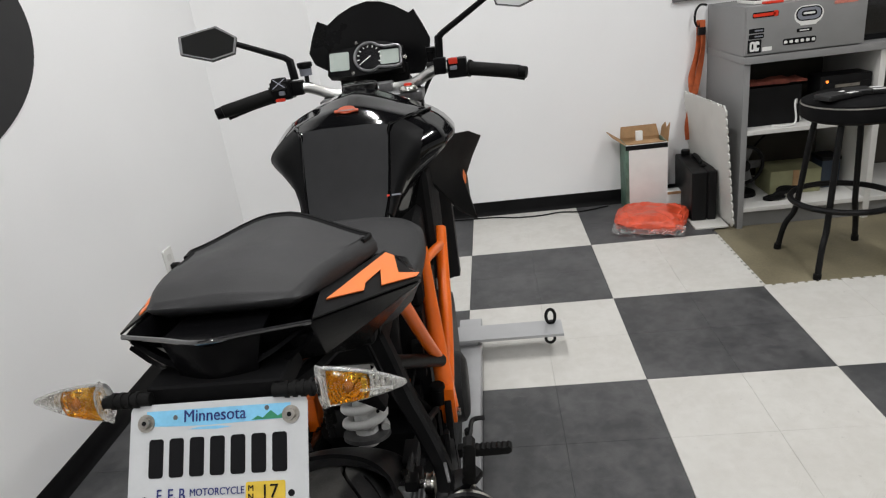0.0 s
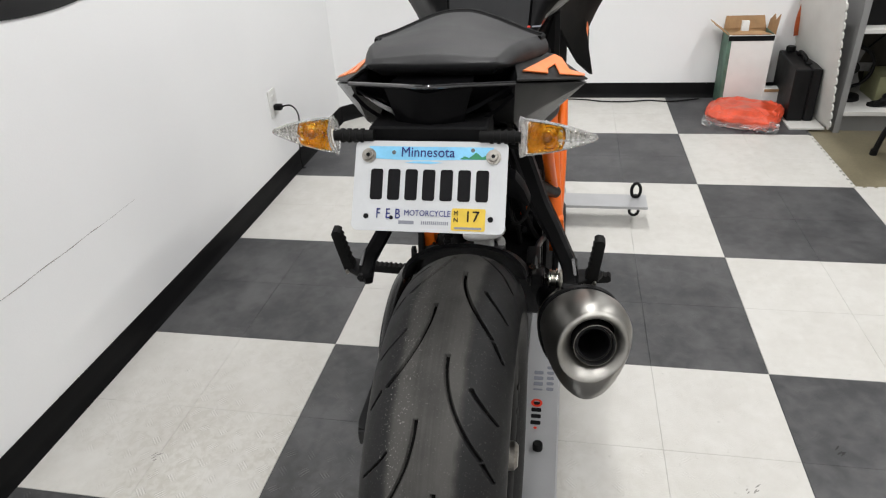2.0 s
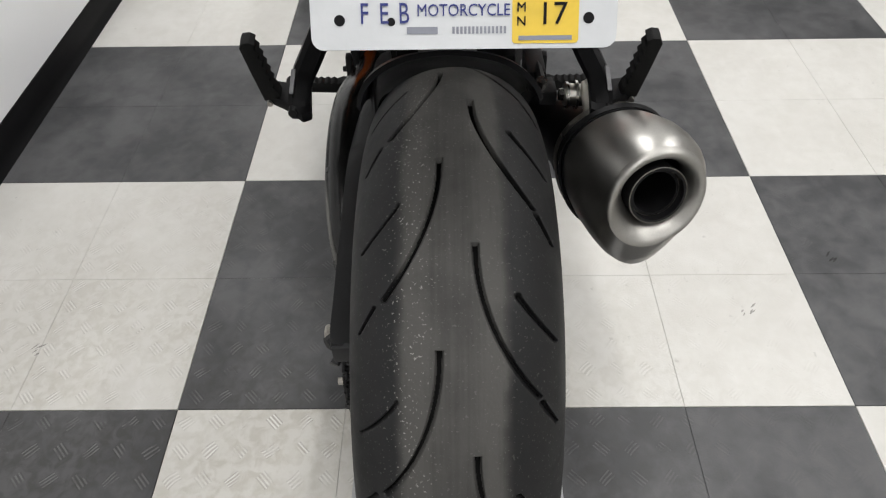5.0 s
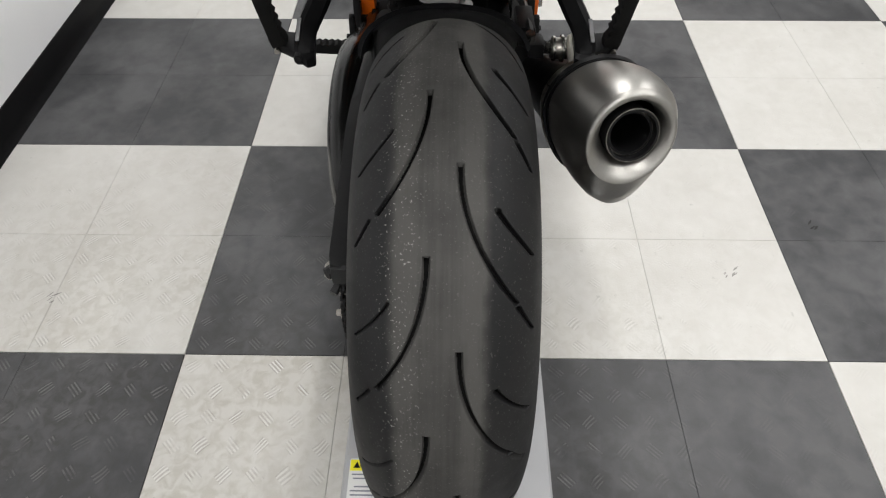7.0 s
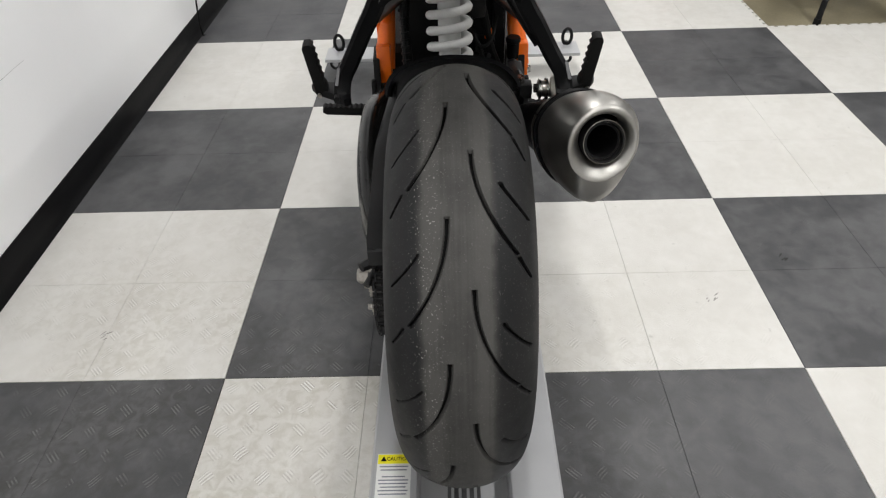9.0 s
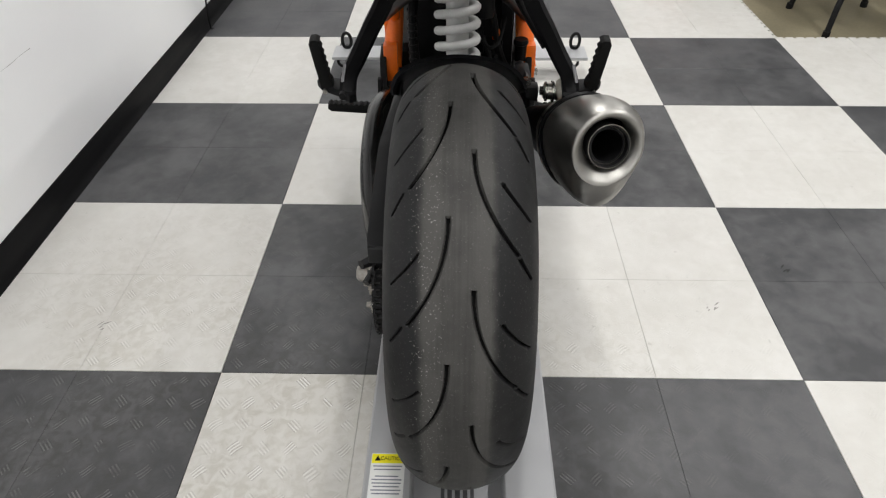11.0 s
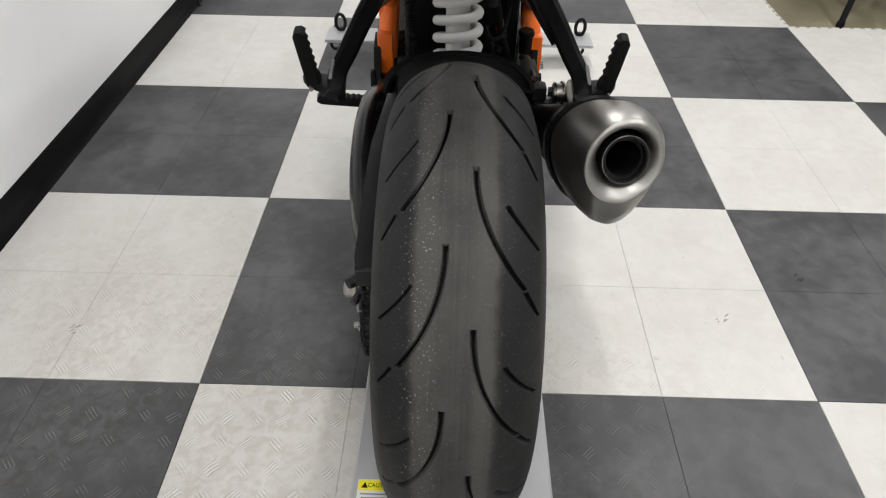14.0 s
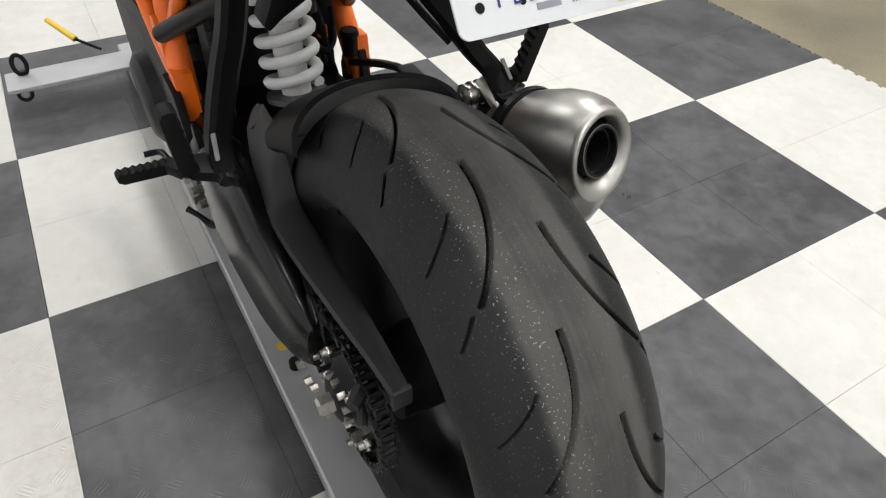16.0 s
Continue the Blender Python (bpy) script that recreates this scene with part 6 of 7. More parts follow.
for sd in (Rt, Lt):
    a, u, t = sd["A"].copy(), sd["U"].copy(), sd["T"].copy()
    n = (u - a).cross(t - a).normalized()
    n = n if n.z > 0 else -n
    bm = bmesh.new()
    lo = [a + (u - a) * s + (t - a) * q + n * 0.0055 for s, q in flash]
    f = bm.faces.new([bm.verts.new(p) for p in lo])
    ex = bmesh.ops.extrude_face_region(bm, geom=[f])
    bmesh.ops.translate(bm, verts=[v for v in ex["geom"] if isinstance(v, bmesh.types.BMVert)], vec=n * 0.0015)
    bp("flash_decal", bm, M_ORANGE_D, None, "orange lightning-shaped decal")
    bm = bmesh.new()
    lo = [a + (u - a) * s + (t - a) * q + n * 0.0026 for s, q in ((0.0, 0.0), (0.49, -0.28), (0.99, 0.0), (0.02, 0.98))]
    f = bm.faces.new([bm.verts.new(p) for p in lo])
    ex = bmesh.ops.extrude_face_region(bm, geom=[f])
    bmesh.ops.translate(bm, verts=[v for v in ex["geom"] if isinstance(v, bmesh.types.BMVert)], vec=n * 0.0022)
    bp("side_trim", bm, M_SATIN, None, "satin black trim panel")

# plate holder, indicators, number plate
UP = Vector((0, 0.575, 0.818))
PC = Vector((0.0060, -0.211, 0.905))
PN = Vector((1, 0, 0)).cross(UP)
bp("plate_holder", slab(round_rect(0.15, 0.09, 0.01), 0.004, plane_at(PC - PN * 0.0062, (1, 0, 0), UP)), M_MATT)
bp("fender_stem", loft([[(sx * w, y, z) for sx, y, z in ((-1, y0, z0), (1, y0, z0), (1, y1, z1), (-1, y1, z1))] for w, y0, z0, y1, z1 in
                        ((0.046, -0.196, 0.905, -0.180, 0.895), (0.040, -0.174, 0.943, -0.150, 0.925), (0.034, -0.130, 0.968, -0.10, 0.93), (0.040, 0.0, 0.965, 0.0, 0.90))]), M_MATT)
both("stem_arm", lambda: tube([(0.04, -0.17, 0.93), (0.07, -0.10, 0.925), (0.09, 0.0, 0.915)], 0.010, 8, 3), M_SATIN)
bp("fender_head", box((-0.070, -0.173, 0.9385), (0.070, -0.105, 0.9640), 0.006, 3), M_MATT, None, "matt black head of the rear fender")


def stalk():
    bm = cyl((0.062, -0.178, 0.955), (0.110, -0.179, 0.9555), 0.0070, 0.0066, 14)
    for k in range(4):
        cyl((0.074 + 0.008 * k, -0.178, 0.955), (0.078 + 0.008 * k, -0.178, 0.955), 0.0084, 0.0084, 14, bm=bm)
    return bm


both("indicator_stalk", stalk, M_RUBBER, "ribbed black rubber stalk")


LENS = ((0.108, 0.0200, 0.010), (0.113, 0.0205, 0.0125), (0.128, 0.0188, 0.0130), (0.148, 0.0150, 0.0115), (0.168, 0.0098, 0.0085), (0.182, 0.0050, 0.0052), (0.190, 0.0018, 0.002))
LZ, LY = 0.9555, -0.180


def lens_half(sgn, f, y0):
    """The front or back half of the lamp's pointed body."""
    rows = []
    for x, hz, hy in LENS:
        rows.append([Vector((x, y0 + sgn * hy * math.sin(a) ** 0.95, LZ + f * hz * math.cos(a))) for a in np.linspace(0.0, math.pi, 13)])
    return loft(rows, False, closed=False)


def edge_line():
    return [Vector((x, LY, LZ + hz)) for x, hz, hy in LENS] + [Vector((x, LY, LZ - hz)) for x, hz, hy in LENS[::-1]]


def dish():
    """The amber part of the reflector, ringed round the bulb."""
    rows = []
    for x in np.linspace(0.1165, 0.153, 40):
        hz = float(np.interp(x, [l[0] for l in LENS], [l[1] for l in LENS])) * 0.80
        row = []
        for v in np.linspace(-1, 1, 36):
            xx = x + (0.004 * (1 - v * v) if x > 0.15 else 0.0)
            z = v * hz
            r = math.hypot(xx - 0.139, z)
            row.append((xx, LY + 0.0022 - 0.0026 * abs(((r / 0.0034) % 1.0) * 2 - 1), LZ + z))
        rows.append(row)
    return loft(rows, False, closed=False)


def swung(bm):
    """The other lamp, knocked a little forwards on its stalk."""
    bm = mirror_bm(bm)
    hub = Vector((-0.108, LY, LZ))
    bmesh.ops.transform(bm, matrix=Matrix.Translation(hub) @ Matrix.Rotation(radians(-7), 4, "Z") @ Matrix.Translation(-hub), verts=bm.verts)
    return bm


for mk in (lambda b: b, swung):
    bp("indicator_lens", mk(lens_half(-1, 1.0, LY)), M_LENS, None, "clear pointed indicator lens").visible_shadow = False
    bp("indicator_back", mk(lens_half(1, 1.0, LY + 0.002)), M_CLEAR)
    bp("reflector", mk(slab([(p.x - 0.108, (p.z - LZ) * 0.9) for p in edge_line()], 0.001, plane_at((0.109, LY + 0.003, LZ), (1, 0, 0), (0, 0, 1)))), M_REFL)
    bp("lens_rim", mk(tube(edge_line(), 0.0018, 8, 3, True)), M_CLEAR, None, "clear moulded lens rim")
    bp("rim_flare", mk(tube([(0.1085, LY - 0.002, LZ + 0.0195), (0.1125, LY - 0.004, LZ + 0.012), (0.1135, LY - 0.005, LZ), (0.1125, LY - 0.004, LZ - 0.012), (0.1085, LY - 0.002, LZ - 0.0195)], 0.0022, 8, 4)), M_CLEAR)
    bp("amber_bowl", mk(dish()), M_BOWL, None, "ringed amber reflector bowl")
    bp("bulb", mk(lathe([(0, -0.0075), (0.003, -0.007), (0.0046, -0.004), (0.0046, 0.0), (0, 0.002)], (0.137, LY - 0.0005, LZ + 0.001), "Y", 18)), M_BULB, None, "amber indicator bulb")
    bp("lens_ridge", mk(tube([(0.150, LY - 0.0118, LZ + 0.001), (0.168, LY - 0.0090, LZ + 0.0005), (0.186, LY - 0.0040, LZ)], [0.0014, 0.0011, 0.0007], 8, 4)), M_CLEAR)
    for k in range(5):
        x = 0.163 + 0.005 * k
        hz = float(np.interp(x, [l[0] for l in LENS], [l[1] for l in LENS]))
        bp("lens_rib", mk(box((x - 0.0011, LY - 0.0035, LZ - hz * 0.8), (x + 0.0011, LY + 0.002, LZ + hz * 0.8))), M_REFL)

PM = plane_at(PC, (1, 0, 0), UP)
plate = bp("number_plate", slab(round_rect(0.178, 0.105, 0.007, 5, 0, 0.0015), 0.0016, PM), M_PLATE, None, "white metal number plate with blue band")
PZ = Matrix.Translation((0, 0, DZ)) @ PM


def on_plate(name, poly, d, material, z=0.0017, label=""):
    return part(name, slab(poly, d, PZ @ Matrix.Translation((0, 0, z))), material, plate, label)


on_plate("sky_band", [(-0.0725, 0.0335), (-0.04, 0.032), (-0.01, 0.0315), (0.03, 0.0325), (0.0725, 0.0335), (0.0725, 0.0475), (-0.0725, 0.0475)], 0.0002, M_BLUE)
on_plate("lake_line", [(-0.03, 0.0285), (0.0, 0.0275), (0.015, 0.0290), (0.0, 0.0305), (-0.02, 0.0302)], 0.0003, M_BLUE)
on_plate("hill", [(0.034, 0.0335), (0.040, 0.037), (0.045, 0.035), (0.053, 0.0415), (0.060, 0.036), (0.066, 0.039), (0.0725, 0.0335)], 0.0004, M_GREEN, 0.0018)
text_part("Minnesota", 0.0165, PZ @ Matrix.Translation((-0.003, 0.0405, 0.0024)), M_NAVY, plate, wide=0.92)
for k in range(7):
    on_plate("number_bar", round_rect(0.0145, 0.036, 0.003, 4, -0.0615 + 0.0205 * k, 0.003), 0.0005, M_INK)
for letter, lx in (("F", -0.0575), ("E", -0.0460), ("B", -0.0345)):
    text_part(letter, 0.0165, PZ @ Matrix.Translation((lx, -0.0315, 0.0021)), M_NAVY, plate, wide=0.72)
text_part("MOTORCYCLE", 0.0095, PZ @ Matrix.Translation((0.0, -0.0298, 0.0021)), M_NAVY, plate, wide=0.86)
on_plate("small_print", [(-0.033, -0.0425), (-0.015, -0.0425), (-0.015, -0.0385), (-0.033, -0.0385)], 0.0003, M_GREYINK)
for k in range(14):
    on_plate("code_bar", [(-0.0065 + 0.0023 * k, -0.0425), (-0.0051 + 0.0023 * k, -0.0425), (-0.0051 + 0.0023 * k, -0.0385), (-0.0065 + 0.0023 * k, -0.0385)], 0.0003, M_GREYINK)
on_plate("year_sticker", round_rect(0.0385, 0.0255, 0.002, 3, 0.0475, -0.0355), 0.0004, M_YELLOW, 0.0017, "yellow year sticker")
text_part("17", 0.0175, PZ @ Matrix.Translation((0.0515, -0.0325, 0.0026)), M_INK, plate)
text_part("M", 0.0075, PZ @ Matrix.Translation((0.0335, -0.0285, 0.0026)), M_INK, plate)
text_part("N", 0.0075, PZ @ Matrix.Translation((0.0335, -0.0362, 0.0026)), M_INK, plate)
on_plate("sticker_print", [(0.032, -0.0465), (0.063, -0.0465), (0.063, -0.0440), (0.032, -0.0440)], 0.0003, M_GREYINK, 0.0022)
for x in (-0.072, 0.0725):
    ctr = PZ @ Vector((x * 1.005, 0.0365, 0.0017))
    bm = cyl(ctr, ctr + PN * 0.0015, 0.0085, 0.0085, 24)
    cyl(ctr + PN * 0.0015, ctr + PN * 0.005, 0.0055, 0.005, 20, bm=bm)
    part("plate_bolt", bm, M_STEEL_D, plate, "zinc bolt and washer")
    c2 = ctr + PN * 0.005
    part("bolt_socket", cyl(c2, c2 + PN * 0.0004, 0.0024, 0.0024, 6), M_INK, plate)
    c3 = PZ @ Vector((x, -0.0345, 0.0017))
    part("plate_hole", cyl(c3, c3 + PN * 0.0003, 0.0032, 0.0032, 16), M_INK, plate)
for x, y in ((-0.043, 0.0405), (0.049, 0.044), (-0.042, -0.0355)):
    c3 = PZ @ Vector((x, y, 0.0019))
    part("plate_rivet", cyl(c3, c3 + PN * 0.0006, 0.0024, 0.002, 12), M_GASKET if y > 0 else M_INK, plate)

# tank
TANK_KEYS = [  # y, bottom (w, z), waist (w, z), widest (w, z), shoulder (w, z), top z
    (0.47, 0.060, 0.80, 0.068, 0.84, 0.076, 0.860, 0.073, 0.872, 0.876), (0.52, 0.068, 0.80, 0.080, 0.86, 0.092, 0.905, 0.084, 0.922, 0.926), (0.565, 0.078, 0.81, 0.096, 0.89, 0.116, 0.962, 0.088, 0.988, 0.992),
    (0.602, 0.090, 0.82, 0.112, 0.91, 0.152, 0.994, 0.090, 1.047, 1.052), (0.66, 0.105, 0.84, 0.136, 0.925, 0.190, 0.996, 0.122, 1.056, 1.084), (0.74, 0.115, 0.86, 0.153, 0.935, 0.207, 0.995, 0.150, 1.054, 1.101),
    (0.82, 0.110, 0.88, 0.150, 0.940, 0.203, 0.992, 0.148, 1.050, 1.104), (0.90, 0.085, 0.91, 0.118, 0.955, 0.168, 1.000, 0.108, 1.052, 1.091), (0.96, 0.060, 0.94, 0.075, 0.97, 0.110, 1.002, 0.062, 1.046, 1.066)]
KY = [k[0] for k in TANK_KEYS]


def tank_at(y, v):
    """A point of the tank's right half: v runs 0 at the belly, 1 at the ridge."""
    q = [float(np.interp(y, KY, [k[i] for k in TANK_KEYS])) for i in range(1, 10)]
    ctl = [(0.0, q[1] - 0.01), (q[0], q[1]), (q[2], q[3]), (q[4], q[5]), (q[6], q[7]), (0.0, q[8])]
    s = float(v) * 5
    i = min(4, int(s))
    f = s - i
    p = [Vector(c) for c in ctl]
    a = p[i - 1] if i else Vector((-p[1].x, p[1].y))
    d = p[i + 2] if i < 4 else Vector((-p[4].x, p[4].y))
    b, c = p[i], p[i + 1]
    # a cubic through b and c with slackened end slopes
    m0, m1 = (c - a) * 0.36, (d - b) * 0.36
    h = (2 * f ** 3 - 3 * f * f + 1) * b + (f ** 3 - 2 * f * f + f) * m0 + (-2 * f ** 3 + 3 * f * f) * c + (f ** 3 - f * f) * m1
    return Vector((max(0.0, h.x), y, h.y))


rings = []
for y in np.linspace(0.47, 0.96, 36):
    hp = [tank_at(y, v) for v in np.linspace(0, 1, 36)]
    rings.append([Vector((p.x + 0.013 * ease((p.x - 0.11) / 0.08), p.y, p.z)) for p in hp] + [Vector((-p.x + 0.009 * ease((p.x - 0.11) / 0.08), p.y, p.z)) for p in hp[-2:0:-1]])
tank = bp("fuel_tank", loft(rings), M_GLOSS, None, "gloss black fuel tank", 50)


def tank_patch(y0, y1, v0, v1, off, sx=1, n=10, both_sides=False, taper=0.0):
    """A thin shaped pad that lies on the tank."""
    def pos(i, j, o):
        y = y0 + (y1 - y0) * i / n
        va, vb = v0 + taper * (1 - i / n), v1
        if both_sides:
            u = -1 + 2 * j / n
            p = tank_at(y, 1 - (1 - va) * abs(u))
            q, r = tank_at(y + 0.004, 1 - (1 - va) * abs(u)), tank_at(y, max(0, 1 - (1 - va) * abs(u) - 0.01))
            nn = (q - p).cross(r - p).normalized()
            nn = nn if nn.z > 0 else -nn
            p = p + nn * o
            return Vector((math.copysign(p.x, u) if u else 0.0, p.y, p.z))
        v = va + (vb - va) * j / n
        p, q, r = tank_at(y, v), tank_at(y + 0.004, v), tank_at(y, v - 0.01)
        nn = (q - p).cross(r - p).normalized()
        nn = nn if nn.x > 0 else -nn
        p = p + nn * o
        return Vector((sx * p.x, p.y, p.z))
    bm = bmesh.new()
    g = [[[bm.verts.new(pos(i, j, o)) for j in range(n + 1)] for i in range(n + 1)] for o in (0.0008, off)]
    for i in range(n):
        for j in range(n):
            for s in (0, 1):
                bm.faces.new((g[s][i][j], g[s][i + 1][j], g[s][i + 1][j + 1], g[s][i][j + 1]))
    for i in range(n):
        for e in (0, n):
            bm.faces.new((g[0][i][e], g[0][i + 1][e], g[1][i + 1][e], g[1][i][e]))
            bm.faces.new((g[0][e][i], g[0][e][i + 1], g[1][e][i + 1], g[1][e][i]))
    return bm


bp("tank_pad", tank_patch(0.478, 0.604, 0.80, 1.0, 0.0045, both_sides=True, taper=0.02), M_PAD, None, "dark grey rubber tank pad")
for sx in (1, -1):
    bp("knee_pad", tank_patch(0.495, 0.640, 0.53, 0.785, 0.004, sx), M_SATIN, None, "dark rubber knee pad")
bp("pad_mark", slab([(-0.009, -0.0016), (0.009, -0.0016), (0.009, 0.0016), (-0.009, 0.0016)], 0.0006, plane_at((0.100, 0.512, 0.930), (1, 0.1, 0), (0, 0.45, 0.89))), M_GREYINK)
bp("pad_mark", slab(round_rect(0.006, 0.004, 0.0015, 3), 0.0008, plane_at((0.084, 0.510, 0.930), (1, 0.1, 0), (0, 0.45, 0.89))), M_RED)
for sx in (1, -1):
    ridge = [tank_at(y, v) for y, v in ((0.488, 0.80), (0.52, 0.80), (0.56, 0.80), (0.59, 0.80), (0.604, 0.80), (0.625, 0.795), (0.66, 0.79), (0.70, 0.785), (0.74, 0.78), (0.765, 0.775))]
    bp("panel_edge", tube([Vector((sx * p.x + (0.011 * ease((p.x - 0.09) / 0.06)), p.y, p.z + 0.002)) for p in ridge], [0.0030, 0.0034, 0.0034, 0.0034, 0.0026], 8, 2), M_GLOSS, None, "gloss raised edge of the tank panel")
bt = tank_at(0.652, 1.0)
bm_m = plane_at((0.0, bt.y, bt.z + 0.001), (1, 0, 0), (0, 0.9, 0.42))
badge = bp("tank_badge", slab([(0.019 * math.cos(a), 0.0135 * math.sin(a) + 0.003) for a in np.linspace(0, math.tau, 25)[:-1]], 0.0014, bm_m), M_BADGE, None, "small red-orange oval badge")
bp("badge_bar", slab(round_rect(0.052, 0.008, 0.003, 3, 0, -0.002), 0.0026, bm_m), M_BADGE)
bp("badge_bar", slab(round_rect(0.036, 0.0035, 0.0015, 3, 0, -0.002), 0.0030, bm_m), M_GASKET)
bp("filler_cap", lathe([(0, 0.012), (0.036, 0.012), (0.042, 0.009), (0.045, 0.0), (0.045, -0.01), (0, -0.01)], (0, 0.85, 1.100), "Z", 40), M_GLOSS)

# shrouds with pointed tips
def shroud():
    P = [Vector(p) for p in ((0.165, 0.72, 0.968), (0.205, 0.80, 0.975), (0.246, 0.88, 0.962), (0.274, 0.940, 0.934), (0.246, 0.946, 0.880), (0.227, 0.950, 0.835), (0.229, 0.955, 0.770), (0.243, 0.952, 0.705), (0.205, 0.905, 0.750), (0.175, 0.85, 0.81), (0.150, 0.78, 0.87), (0.142, 0.73, 0.92))]
    C0 = Vector((0.205, 0.875, 0.875))
    bm = bmesh.new()
    o = [bm.verts.new(p) for p in P]
    i = [bm.verts.new(p - Vector((0.008, 0.0, 0.0))) for p in P]
    co, ci = bm.verts.new(C0 + Vector((0.006, 0, 0))), bm.verts.new(C0 - Vector((0.006, 0, 0)))
    n = len(P)
    for k in range(n):
        bm.faces.new((o[k], o[(k + 1) % n], co))
        bm.faces.new((i[k], ci, i[(k + 1) % n]))
        bm.faces.new((o[k], i[k], i[(k + 1) % n], o[(k + 1) % n]))
    return bm


both("tank_shroud", shroud, M_SATIN, "pointed black tank shroud")
both("shroud_mark", lambda: slab([(-0.02, -0.012), (0.012, -0.02), (0.02, 0.0), (0.0, 0.022)], 0.002, plane_at((0.2185, 0.915, 0.835), (0.25, 0.97, 0), (0, 0, 1))), M_ORANGE_D, "orange decal")
both("tank_inner", lambda: box((0.07, 0.66, 0.70), (0.150, 0.93, 0.935), 0.03, 3), M_MATT)

# fork, front wheel, headlight
both("fork_leg", lambda: tube([(0.105, 1.00, 1.06), (0.105, 1.19, 0.70), (0.105, 1.36, 0.37)], [0.027, 0.027, 0.029], 16, 2), M_BLACKMETAL)
bp("triple_clamp", box((-0.135, 0.965, 1.035), (0.135, 1.045, 1.062), 0.01, 3), M_GASKET, None, "grey fork clamp")
FW = Vector((0, 1.386, 0.3255))
fw = thing("front_wheel")
fw.parent = bike
fw.location = (-0.018, FW.y, FW.z + DZ)
part("tyre", lathe([(0.215, -0.05), (0.235, -0.058), (0.262, -0.058), (0.282, -0.045), (0.295, -0.022), (0.2985, 0), (0.295, 0.022), (0.282, 0.045), (0.262, 0.058), (0.235, 0.058), (0.215, 0.05)], (0, 0, 0), "X", 64), M_RUBBER, fw)
part("rim", lathe([(0.218, -0.05), (0.20, -0.03), (0.20, 0.03), (0.218, 0.05), (0.19, 0.03), (0.19, -0.03), (0.218, -0.05)], (0, 0, 0), "X", 48), M_BLACKMETAL, fw)
part("hub", lathe([(0, -0.07), (0.04, -0.06), (0.03, 0), (0.04, 0.06), (0, 0.07)], (0, 0, 0), "X", 24), M_BLACKMETAL, fw)
for k in range(5):
    a = math.tau * k / 5
    part("spoke", tube([(0, 0.03 * math.cos(a), 0.03 * math.sin(a)), (0, 0.195 * math.cos(a), 0.195 * math.sin(a))], 0.014, 8, 1), M_BLACKMETAL, fw)
for s in (-0.07, 0.07):
    part("brake_disc", lathe([(0.09, s), (0.155, s), (0.155, s + 0.004), (0.09, s + 0.004), (0.09, s)], (0, 0, 0), "X", 48), M_STEEL, fw)
mud = []
for t in np.linspace(-60, 50, 14):
    a = radians(t)
    mud.append([FW + Vector((x, r * math.sin(a), r * math.cos(a))) for x, r in ((-0.07, 0.285), (-0.05, 0.308), (0, 0.318), (0.05, 0.308), (0.07, 0.285), (0.066, 0.283), (0.047, 0.304), (0, 0.314), (-0.047, 0.304), (-0.066, 0.283))])
bp("front_mudguard", loft(mud), M_GLOSS)
bp("headlight", loft([oval_ring((0, y, z), w, h, 24, 2.4) for y, z, w, h in ((1.13, 1.02, 0.07, 0.08), (1.18, 1.01, 0.10, 0.11), (1.26, 0.99, 0.09, 0.10), (1.30, 0.97, 0.05, 0.06))]), M_GLOSS)

# handlebar with grips and controls
HX = 0.0


def hb(x, y, z):
    return (HX + x, y, z + 0.019 * x)


bp("handlebar", tube([hb(-0.30, 0.975, 1.085), hb(-0.22, 0.998, 1.100), hb(-0.17, 1.010, 1.098), hb(-0.11, 1.022, 1.072), hb(-0.05, 1.028, 1.066), hb(0.05, 1.028, 1.066),
                      hb(0.11, 1.022, 1.072), hb(0.17, 1.010, 1.098), hb(0.22, 0.998, 1.100), hb(0.30, 0.975, 1.085)], 0.0135, 14, 5), M_ALU, None, "silver tapered handlebar")
bp("bar_clamp", box((HX - 0.055, 1.005, 1.050), (HX + 0.055, 1.052, 1.085), 0.008), M_GASKET)
for s in (-1, 1):
    a, b = Vector(hb(s * 0.262, 0.985, 1.094)), Vector(hb(s * 0.385, 0.942, 1.074))
    gb = cyl(a, b, 0.0175, 0.0168, 20, None, 0.003)
    bp("grip", gb, M_RUBBER, None, "black rubber grip")
    bp("bar_end", cyl(b, b + (b - a) * 0.14, 0.0155, 0.014, 18, None, 0.002), M_SATIN)
    bp("grip_flange", cyl(a - (b - a) * 0.02, a + (b - a) * 0.02, 0.0215, 0.0215, 18), M_RUBBER)
    lv = Vector((0, 0.055, -0.012))
    bp("lever", tube([Vector(hb(s * 0.215, 1.0, 1.09)) + lv * 0.5, Vector(hb(s * 0.26, 0.99, 1.088)) + lv, Vector(hb(s * 0.33, 0.965, 1.078)) + lv * 1.1, Vector(hb(s * 0.40, 0.938, 1.064)) + lv * 1.2], [0.008, 0.0065, 0.006, 0.007], 8), M_SATIN)
